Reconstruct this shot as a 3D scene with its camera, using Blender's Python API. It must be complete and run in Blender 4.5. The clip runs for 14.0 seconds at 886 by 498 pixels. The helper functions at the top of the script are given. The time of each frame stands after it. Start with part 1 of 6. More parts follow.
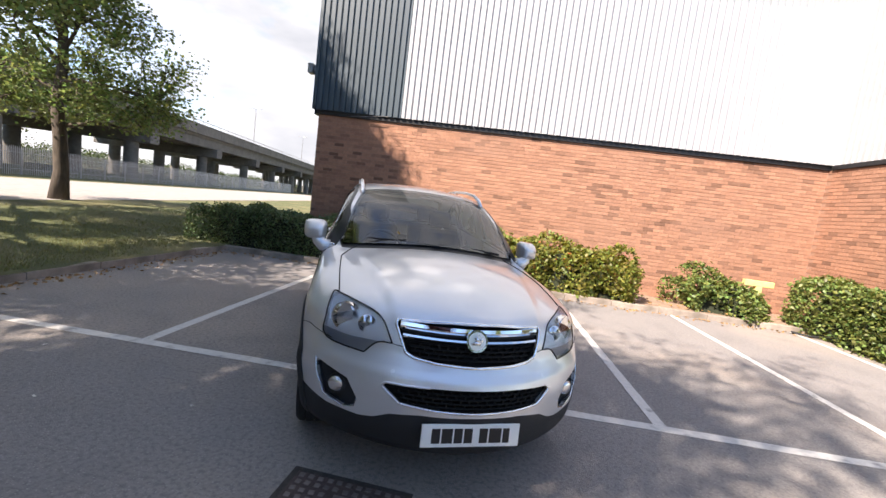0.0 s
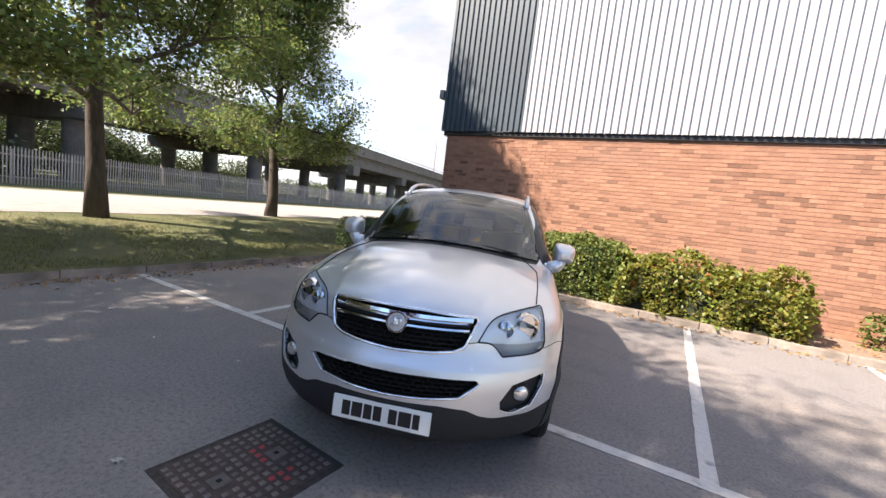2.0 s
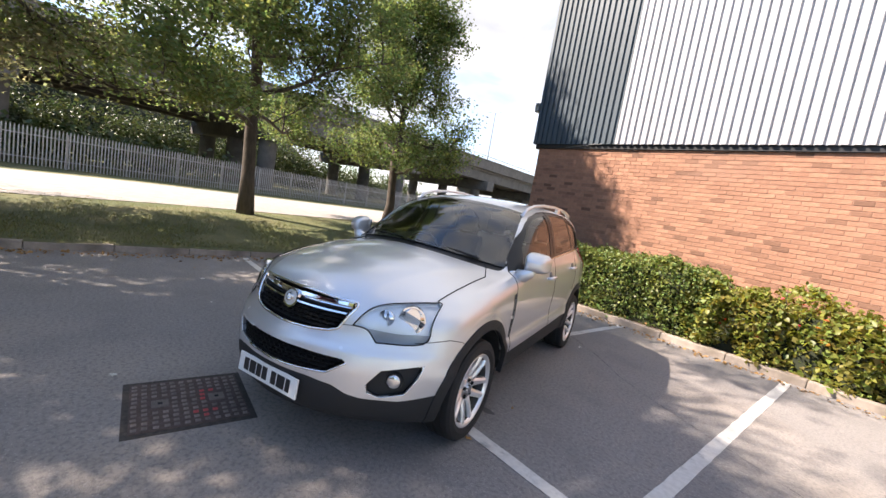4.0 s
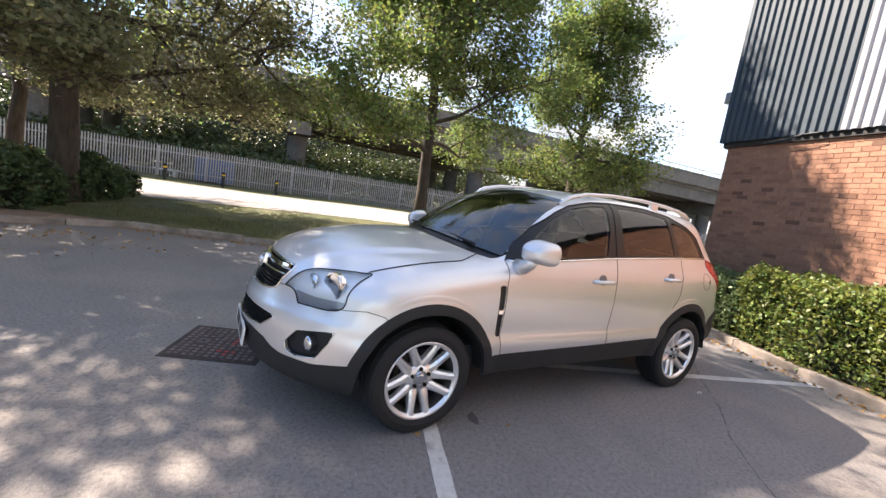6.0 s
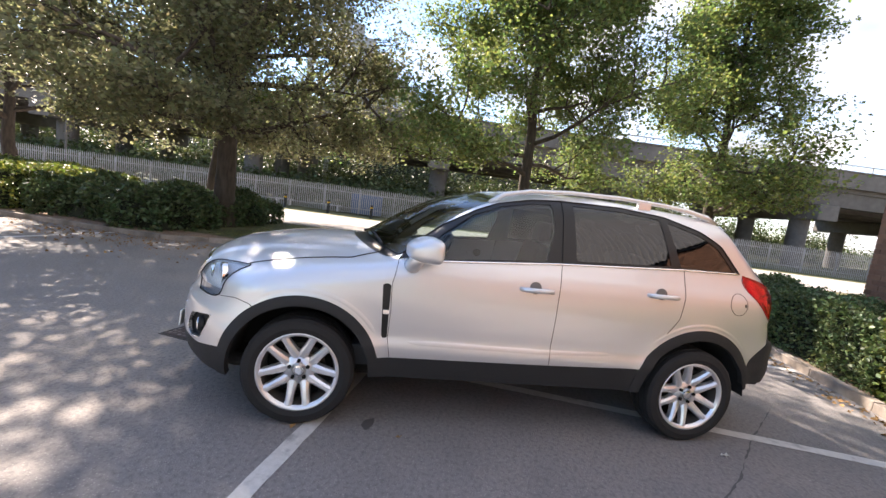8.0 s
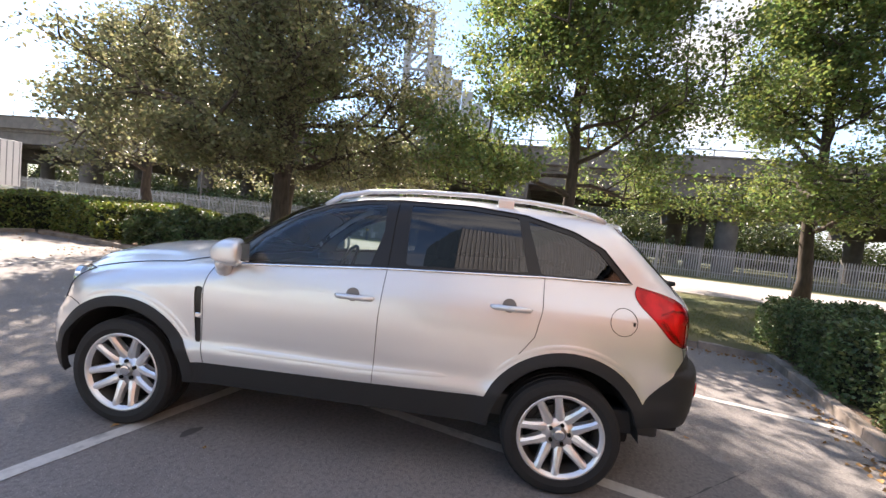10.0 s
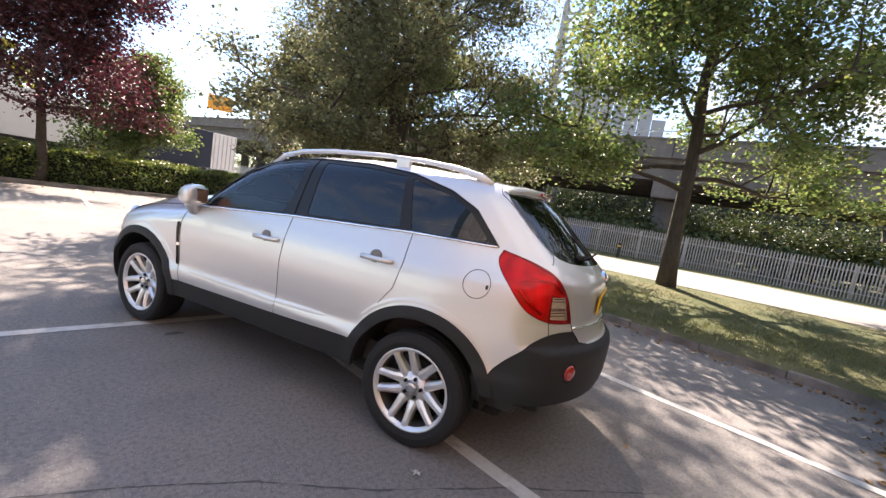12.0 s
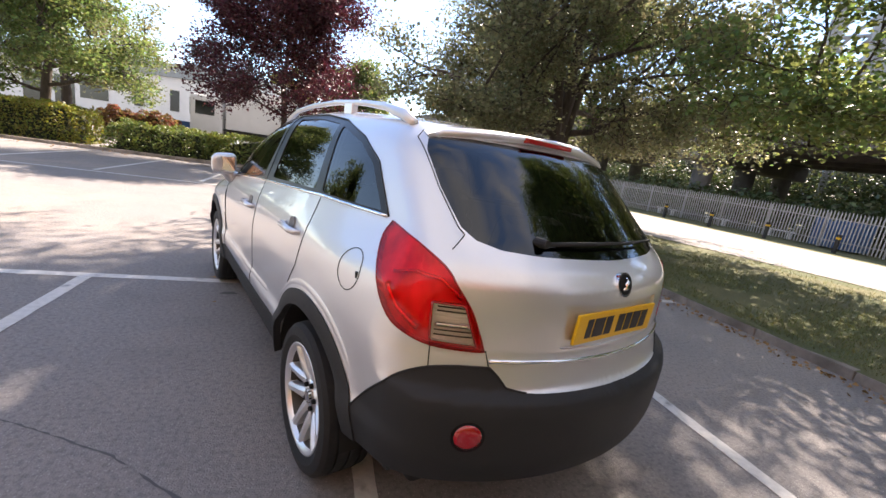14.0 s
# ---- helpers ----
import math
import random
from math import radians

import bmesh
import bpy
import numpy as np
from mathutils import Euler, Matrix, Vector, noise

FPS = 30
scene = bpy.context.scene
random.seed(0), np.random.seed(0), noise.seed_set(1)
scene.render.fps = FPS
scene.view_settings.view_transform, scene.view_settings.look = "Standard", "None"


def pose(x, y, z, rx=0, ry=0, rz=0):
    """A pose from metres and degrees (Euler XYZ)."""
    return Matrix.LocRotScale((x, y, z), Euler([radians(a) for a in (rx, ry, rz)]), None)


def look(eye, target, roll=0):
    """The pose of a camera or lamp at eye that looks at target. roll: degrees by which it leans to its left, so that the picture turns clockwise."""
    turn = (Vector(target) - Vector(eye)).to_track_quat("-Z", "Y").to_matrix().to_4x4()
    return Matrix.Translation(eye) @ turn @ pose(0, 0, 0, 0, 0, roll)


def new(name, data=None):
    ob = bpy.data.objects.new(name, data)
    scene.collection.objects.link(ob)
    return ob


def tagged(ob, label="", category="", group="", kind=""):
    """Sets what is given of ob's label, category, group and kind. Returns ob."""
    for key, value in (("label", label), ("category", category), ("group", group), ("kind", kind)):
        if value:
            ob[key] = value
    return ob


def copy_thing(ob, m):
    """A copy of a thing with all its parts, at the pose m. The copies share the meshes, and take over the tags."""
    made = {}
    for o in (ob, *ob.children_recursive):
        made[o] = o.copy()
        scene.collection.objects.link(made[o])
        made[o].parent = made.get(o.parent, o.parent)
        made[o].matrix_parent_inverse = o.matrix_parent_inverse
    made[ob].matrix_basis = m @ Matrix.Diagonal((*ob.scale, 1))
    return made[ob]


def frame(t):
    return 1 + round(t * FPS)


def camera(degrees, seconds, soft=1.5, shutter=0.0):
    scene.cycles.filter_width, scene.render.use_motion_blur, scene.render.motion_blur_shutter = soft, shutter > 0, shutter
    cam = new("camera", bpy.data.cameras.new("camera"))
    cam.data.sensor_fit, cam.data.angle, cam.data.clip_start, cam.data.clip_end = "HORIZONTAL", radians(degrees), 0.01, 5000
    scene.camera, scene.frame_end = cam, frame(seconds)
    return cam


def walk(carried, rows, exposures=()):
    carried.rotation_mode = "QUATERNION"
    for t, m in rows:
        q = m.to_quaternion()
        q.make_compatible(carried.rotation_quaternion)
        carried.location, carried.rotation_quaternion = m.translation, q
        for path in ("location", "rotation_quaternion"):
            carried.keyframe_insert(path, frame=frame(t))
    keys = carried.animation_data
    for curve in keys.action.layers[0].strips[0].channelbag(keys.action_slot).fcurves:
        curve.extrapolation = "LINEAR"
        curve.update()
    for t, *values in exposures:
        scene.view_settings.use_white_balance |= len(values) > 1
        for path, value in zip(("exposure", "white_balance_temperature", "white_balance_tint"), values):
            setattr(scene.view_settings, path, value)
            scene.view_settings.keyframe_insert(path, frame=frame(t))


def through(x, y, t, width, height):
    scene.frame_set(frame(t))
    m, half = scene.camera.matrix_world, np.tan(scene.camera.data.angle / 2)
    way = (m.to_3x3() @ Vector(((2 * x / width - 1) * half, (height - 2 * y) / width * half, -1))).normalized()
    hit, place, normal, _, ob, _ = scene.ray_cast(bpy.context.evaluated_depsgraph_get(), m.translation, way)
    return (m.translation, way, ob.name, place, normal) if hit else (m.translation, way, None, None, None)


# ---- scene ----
cam = camera(95.2, 14.0)
PATH = [
    (0, (0.21, -2.755, 1.502), (0.036, -0.775, 1.289), 7.3),
    (0.5, (0.528, -2.697, 1.459), (0.152, -0.744, 1.245), 7.1),
    (1, (0.815, -2.599, 1.472), (0.25, -0.692, 1.263), 6.9),
    (1.5, (1.138, -2.571, 1.485), (0.359, -0.74, 1.279), 6.8),
    (2, (1.384, -2.415, 1.451), (0.418, -0.676, 1.243), 7.0),
    (2.2, (1.474, -2.35, 1.476), (0.455, -0.642, 1.263), 7.0),
    (4.3, (2.646, -1.533, 1.532), (1.089, -0.297, 1.312), 10.4),
    (4.5, (2.728, -1.413, 1.512), (1.123, -0.239, 1.297), 10.8),
    (5, (2.826, -0.905, 1.477), (1.088, 0.059, 1.256), 10.6),
    (5.5, (3.015, -0.545, 1.493), (1.154, 0.139, 1.232), 9.8),
    (6, (3.064, -0.191, 1.452), (1.124, 0.221, 1.192), 9.2),
    (6.5, (3.082, 0.257, 1.46), (1.101, 0.4, 1.226), 8.8),
    (7, (3.164, 0.661, 1.489), (1.177, 0.601, 1.264), 8.5),
    (7.5, (3.064, 1.042, 1.48), (1.086, 0.837, 1.261), 8.2),
    (8, (3.009, 1.468, 1.473), (1.049, 1.134, 1.253), 7.6),
    (8.2, (2.977, 1.643, 1.494), (1.026, 1.264, 1.272), 7.5),
    (10.3, (2.185, 3.307, 1.461), (0.392, 2.428, 1.357), 6.3),
    (10.5, (2.119, 3.475, 1.448), (0.351, 2.546, 1.347), 6.5),
    (11, (1.984, 3.866, 1.469), (0.293, 2.806, 1.348), 7.3),
    (11.5, (1.749, 4.178, 1.434), (0.173, 2.957, 1.272), 8.5),
    (12, (1.502, 4.458, 1.441), (0.066, 3.085, 1.212), 9.5),
    (12.5, (1.23, 4.647, 1.461), (-0.035, 3.127, 1.166), 10.0),
    (13, (0.815, 4.62, 1.479), (-0.257, 2.971, 1.116), 9.6),
    (13.5, (0.412, 4.649, 1.485), (-0.465, 2.897, 1.082), 9.2),
    (14, (-0.062, 4.571, 1.477), (-0.679, 2.719, 1.041), 8.7),
]
walk(cam, [(row[0], look(*row[1:])) for row in PATH], [(0, 1.78, 6750, 13), (4.5, 1.9, 6800, 13), (6, 2.05, 6900, 14), (8, 2.08, 6800, 14), (10.5, 1.97, 6850, 15), (14, 2.02, 6850, 16)])

# ---- light ----
SUN_FROM = Vector((-0.64, -0.77, 0.98)).normalized()
world = bpy.data.worlds.new("sky")
scene.world = world
world.use_nodes = True
wn, wl = world.node_tree.nodes, world.node_tree.links
wn.clear()
w_out = wn.new("ShaderNodeOutputWorld")
w_bg = wn.new("ShaderNodeBackground")
w_sky = wn.new("ShaderNodeTexSky")
w_sky.sky_type = "NISHITA"
w_sky.sun_disc = False
w_sky.sun_elevation = math.asin(SUN_FROM.z)
w_sky.sun_rotation = math.atan2(SUN_FROM.x, SUN_FROM.y)
w_sky.air_density, w_sky.dust_density, w_sky.ozone_density = 0.88, 0.03, 2.0
# broken white cloud over the blue
w_co = wn.new("ShaderNodeTexCoord")
w_map = wn.new("ShaderNodeMapping")
w_map.inputs["Scale"].default_value = (1.2, 2.2, 4.2)
w_map.inputs["Rotation"].default_value = (0, 0.12, 0.5)
w_noise = wn.new("ShaderNodeTexNoise")
w_noise.inputs["Scale"].default_value = 1.9
w_noise.inputs["Detail"].default_value = 7
w_noise.inputs["Roughness"].default_value = 0.55
w_noise.inputs["Distortion"].default_value = 0.5
w_ramp = wn.new("ShaderNodeValToRGB")
w_ramp.color_ramp.elements[0].position = 0.46
w_ramp.color_ramp.elements[1].position = 0.7
w_mix = wn.new("ShaderNodeMixRGB")
w_body = wn.new("ShaderNodeTexNoise")
w_body.inputs["Scale"].default_value, w_body.inputs["Detail"].default_value = 1.1, 6
w_tone = wn.new("ShaderNodeValToRGB")
w_tone.color_ramp.elements[0].position, w_tone.color_ramp.elements[0].color = 0.36, (2.0, 2.12, 2.35, 1)
w_tone.color_ramp.elements[1].position, w_tone.color_ramp.elements[1].color = 0.62, (4.0, 4.0, 4.15, 1)
wl.new(w_map.outputs["Vector"], w_body.inputs["Vector"])
wl.new(w_body.outputs["Fac"], w_tone.inputs["Fac"])
wl.new(w_tone.outputs["Color"], w_mix.inputs[2])
wl.new(w_co.outputs["Generated"], w_map.inputs["Vector"])
wl.new(w_map.outputs["Vector"], w_noise.inputs["Vector"])
# cloud lies denser towards the horizon
w_sep = wn.new("ShaderNodeSeparateXYZ")
w_high = wn.new("ShaderNodeMath")
w_high.operation = "MULTIPLY_ADD"
w_high.inputs[1].default_value = 0.05
wl.new(w_co.outputs["Generated"], w_sep.inputs["Vector"])
wl.new(w_sep.outputs["Z"], w_high.inputs[0])
wl.new(w_noise.outputs["Fac"], w_high.inputs[2])
# and thicker towards the north than over the yard
w_north = wn.new("ShaderNodeMath")
w_north.operation = "MULTIPLY_ADD"
w_north.inputs[1].default_value = 0.24
wl.new(w_sep.outputs["Y"], w_north.inputs[0])
wl.new(w_high.outputs[0], w_north.inputs[2])
wl.new(w_north.outputs[0], w_ramp.inputs["Fac"])
wl.new(w_ramp.outputs["Color"], w_mix.inputs[0])
wl.new(w_sky.outputs["Color"], w_mix.inputs[1])
wl.new(w_mix.outputs["Color"], w_bg.inputs["Color"])
w_bg.inputs["Strength"].default_value = 0.105
wl.new(w_bg.outputs["Background"], w_out.inputs["Surface"])
sun = new("sun", bpy.data.lights.new("sun", "SUN"))
sun.data.energy, sun.data.angle, sun.data.color = 4.75, radians(0.6), (1.0, 0.9, 0.79)
sun.matrix_world = look(SUN_FROM * 60, (0, 0, 0))

# ---- materials ----
def mat(name, color, rough=0.6, metal=0.0, var=0.0, scale=8.0, bump=0.0, bscale=60.0, spec=0.5, coat=0.0, obj_random=0.0,
        island=0.0, dark=0.0, stain=None, stain_scale=0.7, stain_low=0.5, stain_high=0.65, trans=0.0, alpha=1.0, detail=6.0, stretch=(1, 1, 1)):
    m = bpy.data.materials.new(name)
    m.use_nodes = True
    n, l = m.node_tree.nodes, m.node_tree.links
    b = n["Principled BSDF"]
    b.inputs["Roughness"].default_value = rough
    b.inputs["Metallic"].default_value = metal
    b.inputs["Specular IOR Level"].default_value = spec
    b.inputs["Coat Weight"].default_value = coat
    b.inputs["Coat Roughness"].default_value = 0.03
    b.inputs["Transmission Weight"].default_value = trans
    co = n.new("ShaderNodeTexCoord")
    mp = n.new("ShaderNodeMapping")
    mp.inputs["Scale"].default_value = stretch
    l.new(co.outputs["Object"], mp.inputs["Vector"])
    rgb = n.new("ShaderNodeRGB")
    rgb.outputs[0].default_value = (*color, 1)
    last = rgb.outputs[0]
    if var or obj_random or island:
        hsv = n.new("ShaderNodeHueSaturation")
        l.new(last, hsv.inputs["Color"])
        total = None
        for amount, kind in ((var, "noise"), (obj_random, "obj"), (island, "isl")):
            if not amount:
                continue
            mr = n.new("ShaderNodeMapRange")
            mr.inputs["To Min"].default_value, mr.inputs["To Max"].default_value = 1 - amount, 1 + amount
            if kind == "noise":
                t = n.new("ShaderNodeTexNoise")
                t.inputs["Scale"].default_value, t.inputs["Detail"].default_value = scale, detail
                mr.inputs["From Min"].default_value, mr.inputs["From Max"].default_value = 0.25, 0.75
                l.new(mp.outputs["Vector"], t.inputs["Vector"])
                l.new(t.outputs["Fac"], mr.inputs["Value"])
            elif kind == "obj":
                t = n.new("ShaderNodeObjectInfo")
                l.new(t.outputs["Random"], mr.inputs["Value"])
            else:
                t = n.new("ShaderNodeNewGeometry")
                l.new(t.outputs["Random Per Island"], mr.inputs["Value"])
            if kind != "noise" and dark:
                few = n.new("ShaderNodeMapRange")
                few.inputs["From Max"].default_value = 0.14
                few.inputs["To Min"].default_value = 1 - dark
                l.new(t.outputs["Random" if kind == "obj" else "Random Per Island"], few.inputs["Value"])
                both = n.new("ShaderNodeMath")
                both.operation = "MULTIPLY"
                l.new(mr.outputs["Result"], both.inputs[0])
                l.new(few.outputs["Result"], both.inputs[1])
                mr = both
            if total is None:
                total = mr.outputs[0]
            else:
                mul = n.new("ShaderNodeMath")
                mul.operation = "MULTIPLY"
                l.new(total, mul.inputs[0])
                l.new(mr.outputs[0], mul.inputs[1])
                total = mul.outputs[0]
        l.new(total, hsv.inputs["Value"])
        last = hsv.outputs["Color"]
    if stain:
        t = n.new("ShaderNodeTexNoise")
        t.inputs["Scale"].default_value, t.inputs["Detail"].default_value = stain_scale, 5
        l.new(co.outputs["Object"], t.inputs["Vector"])
        mr = n.new("ShaderNodeMapRange")
        mr.inputs["From Min"].default_value, mr.inputs["From Max"].default_value = stain_low, stain_high
        l.new(t.outputs["Fac"], mr.inputs["Value"])
        mx = n.new("ShaderNodeMixRGB")
        mx.inputs[2].default_value = (*stain, 1)
        l.new(mr.outputs["Result"], mx.inputs[0])
        l.new(last, mx.inputs[1])
        last = mx.outputs[0]
    l.new(last, b.inputs["Base Color"])
    if bump:
        t = n.new("ShaderNodeTexNoise")
        t.inputs["Scale"].default_value, t.inputs["Detail"].default_value = bscale, 4
        l.new(mp.outputs["Vector"], t.inputs["Vector"])
        bp = n.new("ShaderNodeBump")
        bp.inputs["Strength"].default_value, bp.inputs["Distance"].default_value = bump, 0.01
        l.new(t.outputs["Fac"], bp.inputs["Height"])
        l.new(bp.outputs["Normal"], b.inputs["Normal"])
    return m


def leaf_mat(name, color, hue=0.045, val=0.5, through=0.5):
    """Thin leaves that let some light through, each with its own tone."""
    m = bpy.data.materials.new(name)
    m.use_nodes = True
    n, l = m.node_tree.nodes, m.node_tree.links
    b, out = n["Principled BSDF"], n["Material Output"]
    b.inputs["Roughness"].default_value = 0.45
    b.inputs["Specular IOR Level"].default_value = 0.35
    g = n.new("ShaderNodeNewGeometry")
    hsv = n.new("ShaderNodeHueSaturation")
    hsv.inputs["Color"].default_value = (*color, 1)
    a = n.new("ShaderNodeMapRange")
    a.inputs["To Min"].default_value, a.inputs["To Max"].default_value = 0.5 - hue, 0.5 + hue
    c = n.new("ShaderNodeMapRange")
    c.inputs["To Min"].default_value, c.inputs["To Max"].default_value = 1 - val, 1 + val
    wob = n.new("ShaderNodeMath")
    wob.operation = "FRACT"
    mul = n.new("ShaderNodeMath")
    mul.operation = "MULTIPLY"
    mul.inputs[1].default_value = 7.31
    l.new(g.outputs["Random Per Island"], mul.inputs[0])
    l.new(mul.outputs[0], wob.inputs[0])
    l.new(g.outputs["Random Per Island"], a.inputs["Value"])
    l.new(wob.outputs[0], c.inputs["Value"])
    l.new(a.outputs["Result"], hsv.inputs["Hue"])
    l.new(c.outputs["Result"], hsv.inputs["Value"])
    l.new(hsv.outputs["Color"], b.inputs["Base Color"])
    tr = n.new("ShaderNodeBsdfTranslucent")
    bright = n.new("ShaderNodeHueSaturation")
    bright.inputs["Hue"].default_value, bright.inputs["Saturation"].default_value, bright.inputs["Value"].default_value = 0.48, 1.15, 1.9
    l.new(hsv.outputs["Color"], bright.inputs["Color"])
    l.new(bright.outputs["Color"], tr.inputs["Color"])
    mx = n.new("ShaderNodeMixShader")
    mx.inputs[0].default_value = through
    l.new(b.outputs[0], mx.inputs[1])
    l.new(tr.outputs[0], mx.inputs[2])
    l.new(mx.outputs[0], out.inputs["Surface"])
    return m




def asphalt_mat():
    """Worn asphalt: grey binder, pale stone chips, dusty patches and darker drips."""
    m = bpy.data.materials.new("asphalt")
    m.use_nodes = True
    n, l = m.node_tree.nodes, m.node_tree.links
    b = n["Principled BSDF"]
    b.inputs["Roughness"].default_value = 0.82
    b.inputs["Specular IOR Level"].default_value = 0.4
    co = n.new("ShaderNodeTexCoord").outputs["Object"]

    def field(scale, detail, low, high):
        t, mr = n.new("ShaderNodeTexNoise"), n.new("ShaderNodeMapRange")
        t.inputs["Scale"].default_value, t.inputs["Detail"].default_value = scale, detail
        mr.inputs["From Min"].default_value, mr.inputs["From Max"].default_value = low, high
        l.new(co, t.inputs["Vector"])
        l.new(t.outputs["Fac"], mr.inputs["Value"])
        return mr.outputs["Result"]

    def blend(fac, under, over, amount=1.0):
        k, mx = n.new("ShaderNodeMath"), n.new("ShaderNodeMixRGB")
        k.operation = "MULTIPLY"
        k.inputs[1].default_value = amount
        l.new(fac, k.inputs[0])
        l.new(k.outputs[0], mx.inputs[0])
        l.new(under, mx.inputs[1])
        mx.inputs[2].default_value = (*over, 1)
        return mx.outputs[0]

    base = n.new("ShaderNodeRGB")
    base.outputs[0].default_value = (0.225, 0.208, 0.2, 1)
    col = blend(field(0.35, 5, 0.48, 0.72), base.outputs[0], (0.335, 0.28, 0.235))
    col = blend(field(1.7, 6, 0.5, 0.75), col, (0.155, 0.145, 0.142), 0.5)
    col = blend(field(38, 8, 0.46, 0.66), col, (0.115, 0.108, 0.106), 0.55)
    chips = n.new("ShaderNodeTexVoronoi")
    chips.inputs["Scale"].default_value = 75
    l.new(co, chips.inputs["Vector"])
    near = n.new("ShaderNodeMapRange")
    near.inputs["From Min"].default_value, near.inputs["From Max"].default_value = 0.34, 0.2
    l.new(chips.outputs["Distance"], near.inputs["Value"])
    some = n.new("ShaderNodeSeparateColor")
    l.new(chips.outputs["Color"], some.inputs[0])
    keep = n.new("ShaderNodeMath")
    keep.operation = "GREATER_THAN"
    keep.inputs[1].default_value = 0.62
    l.new(some.outputs[0], keep.inputs[0])
    both = n.new("ShaderNodeMath")
    both.operation = "MULTIPLY"
    l.new(near.outputs["Result"], both.inputs[0])
    l.new(keep.outputs[0], both.inputs[1])
    col = blend(both.outputs[0], col, (0.36, 0.33, 0.31), 0.7)
    l.new(col, b.inputs["Base Color"])
    t, bp = n.new("ShaderNodeTexNoise"), n.new("ShaderNodeBump")
    t.inputs["Scale"].default_value, t.inputs["Detail"].default_value = 110, 6
    bp.inputs["Strength"].default_value, bp.inputs["Distance"].default_value = 0.8, 0.01
    l.new(co, t.inputs["Vector"])
    l.new(t.outputs["Fac"], bp.inputs["Height"])
    l.new(bp.outputs["Normal"], b.inputs["Normal"])
    return m


ASPHALT = asphalt_mat()
PALE_ROAD = mat("pale_road", (0.26, 0.235, 0.22), 0.9, var=0.2, scale=3, bump=0.3, bscale=120)
LINE = mat("line_paint", (0.54, 0.52, 0.49), 0.7, var=0.12, scale=25, bump=0.25, bscale=150, stain=(0.25, 0.24, 0.23), stain_scale=9, stain_low=0.58, stain_high=0.75)
KERB = mat("kerb_concrete", (0.3, 0.25, 0.21), 0.9, var=0.22, scale=14, bump=0.4, bscale=90, obj_random=0.12, stain=(0.12, 0.1, 0.08), stain_scale=2.2, stain_low=0.5, stain_high=0.8)
GRASS = mat("grass", (0.075, 0.085, 0.03), 0.95, var=0.4, scale=30, bump=0.9, bscale=120, stain=(0.15, 0.135, 0.06), stain_scale=0.8, stain_low=0.42, stain_high=0.68)
SOIL = mat("soil", (0.24, 0.165, 0.115), 0.95, var=0.35, scale=18, bump=0.8, bscale=70)
BRICK = mat("red_brick", (0.29, 0.148, 0.094), 0.88, var=0.16, scale=22, bump=0.35, bscale=120, obj_random=0.19, dark=0.42, stain=(0.26, 0.145, 0.1), stain_scale=0.5, stain_high=0.9)
BRICK_ISL = mat("red_brick_run", (0.29, 0.148, 0.094), 0.88, var=0.16, scale=22, bump=0.35, bscale=120, island=0.19, dark=0.42, stain=(0.26, 0.145, 0.1), stain_scale=0.5, stain_high=0.9)
MORTAR = mat("mortar", (0.285, 0.165, 0.115), 0.95, var=0.15, scale=30, bump=0.3)
CLAD_W = mat("white_cladding", (0.36, 0.36, 0.375), 0.5, var=0.04, scale=1.2, spec=0.4)
CLAD_D = mat("slate_cladding", (0.04, 0.06, 0.077), 0.5, var=0.08, scale=1.5)
CLAD_T = mat("grey_fascia", (0.3, 0.32, 0.33), 0.55, var=0.06)
BLACK_FLASH = mat("black_flashing", (0.012, 0.012, 0.014), 0.5)
CONCRETE = mat("concrete", (0.135, 0.125, 0.115), 0.9, var=0.2, scale=2, bump=0.3, bscale=30, stain=(0.09, 0.085, 0.08), stain_scale=0.6, stain_low=0.45, stain_high=0.75)
GALV = mat("galvanised_steel", (0.34, 0.345, 0.355), 0.45, metal=0.6, var=0.12, scale=5)
BARK = mat("bark", (0.07, 0.055, 0.042), 0.95, var=0.4, scale=14, bump=1.0, bscale=22, stretch=(1, 1, 0.25))
LEAF = leaf_mat("maple_leaf", (0.108, 0.148, 0.054), val=0.36, through=0.46)
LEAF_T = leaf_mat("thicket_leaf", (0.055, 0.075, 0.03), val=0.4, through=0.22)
LEAF_B = leaf_mat("dull_leaf", (0.142, 0.15, 0.08), val=0.34, through=0.45)
LEAF_M = leaf_mat("copper_leaf", (0.062, 0.02, 0.022), hue=0.03, through=0.3)
LEAF_H = leaf_mat("hedge_leaf", (0.125, 0.16, 0.045), val=0.5, through=0.25)
LEAF_E = leaf_mat("evergreen_leaf", (0.095, 0.135, 0.055), val=0.5, through=0.2)
LEAF_Y = leaf_mat("shrub_leaf", (0.17, 0.18, 0.04), hue=0.05, val=0.4, through=0.35)

# ---- building helpers ----
def mesh_from(name, verts, faces, material, smooth=False):
    me = bpy.data.meshes.new(name)
    me.from_pydata([tuple(v) for v in verts], [], [tuple(f) for f in faces])
    if material:
        me.materials.append(material)
    if smooth:
        me.shade_smooth()
    me.update()
    return me


def part(name, bm, material=None, parent=None, label="", smooth=False):
    """Links a bmesh, or a finished mesh, as one object under a thing or a part."""
    if isinstance(bm, bmesh.types.BMesh):
        me = bpy.data.meshes.new(name)
        bm.to_mesh(me)
        bm.free()
        me.materials.append(material)
        if smooth:
            me.shade_smooth()
    else:
        me = bm
    ob = new(name, me)
    if parent is not None:
        ob.parent = parent
    if label:
        ob["label"] = label
    return ob


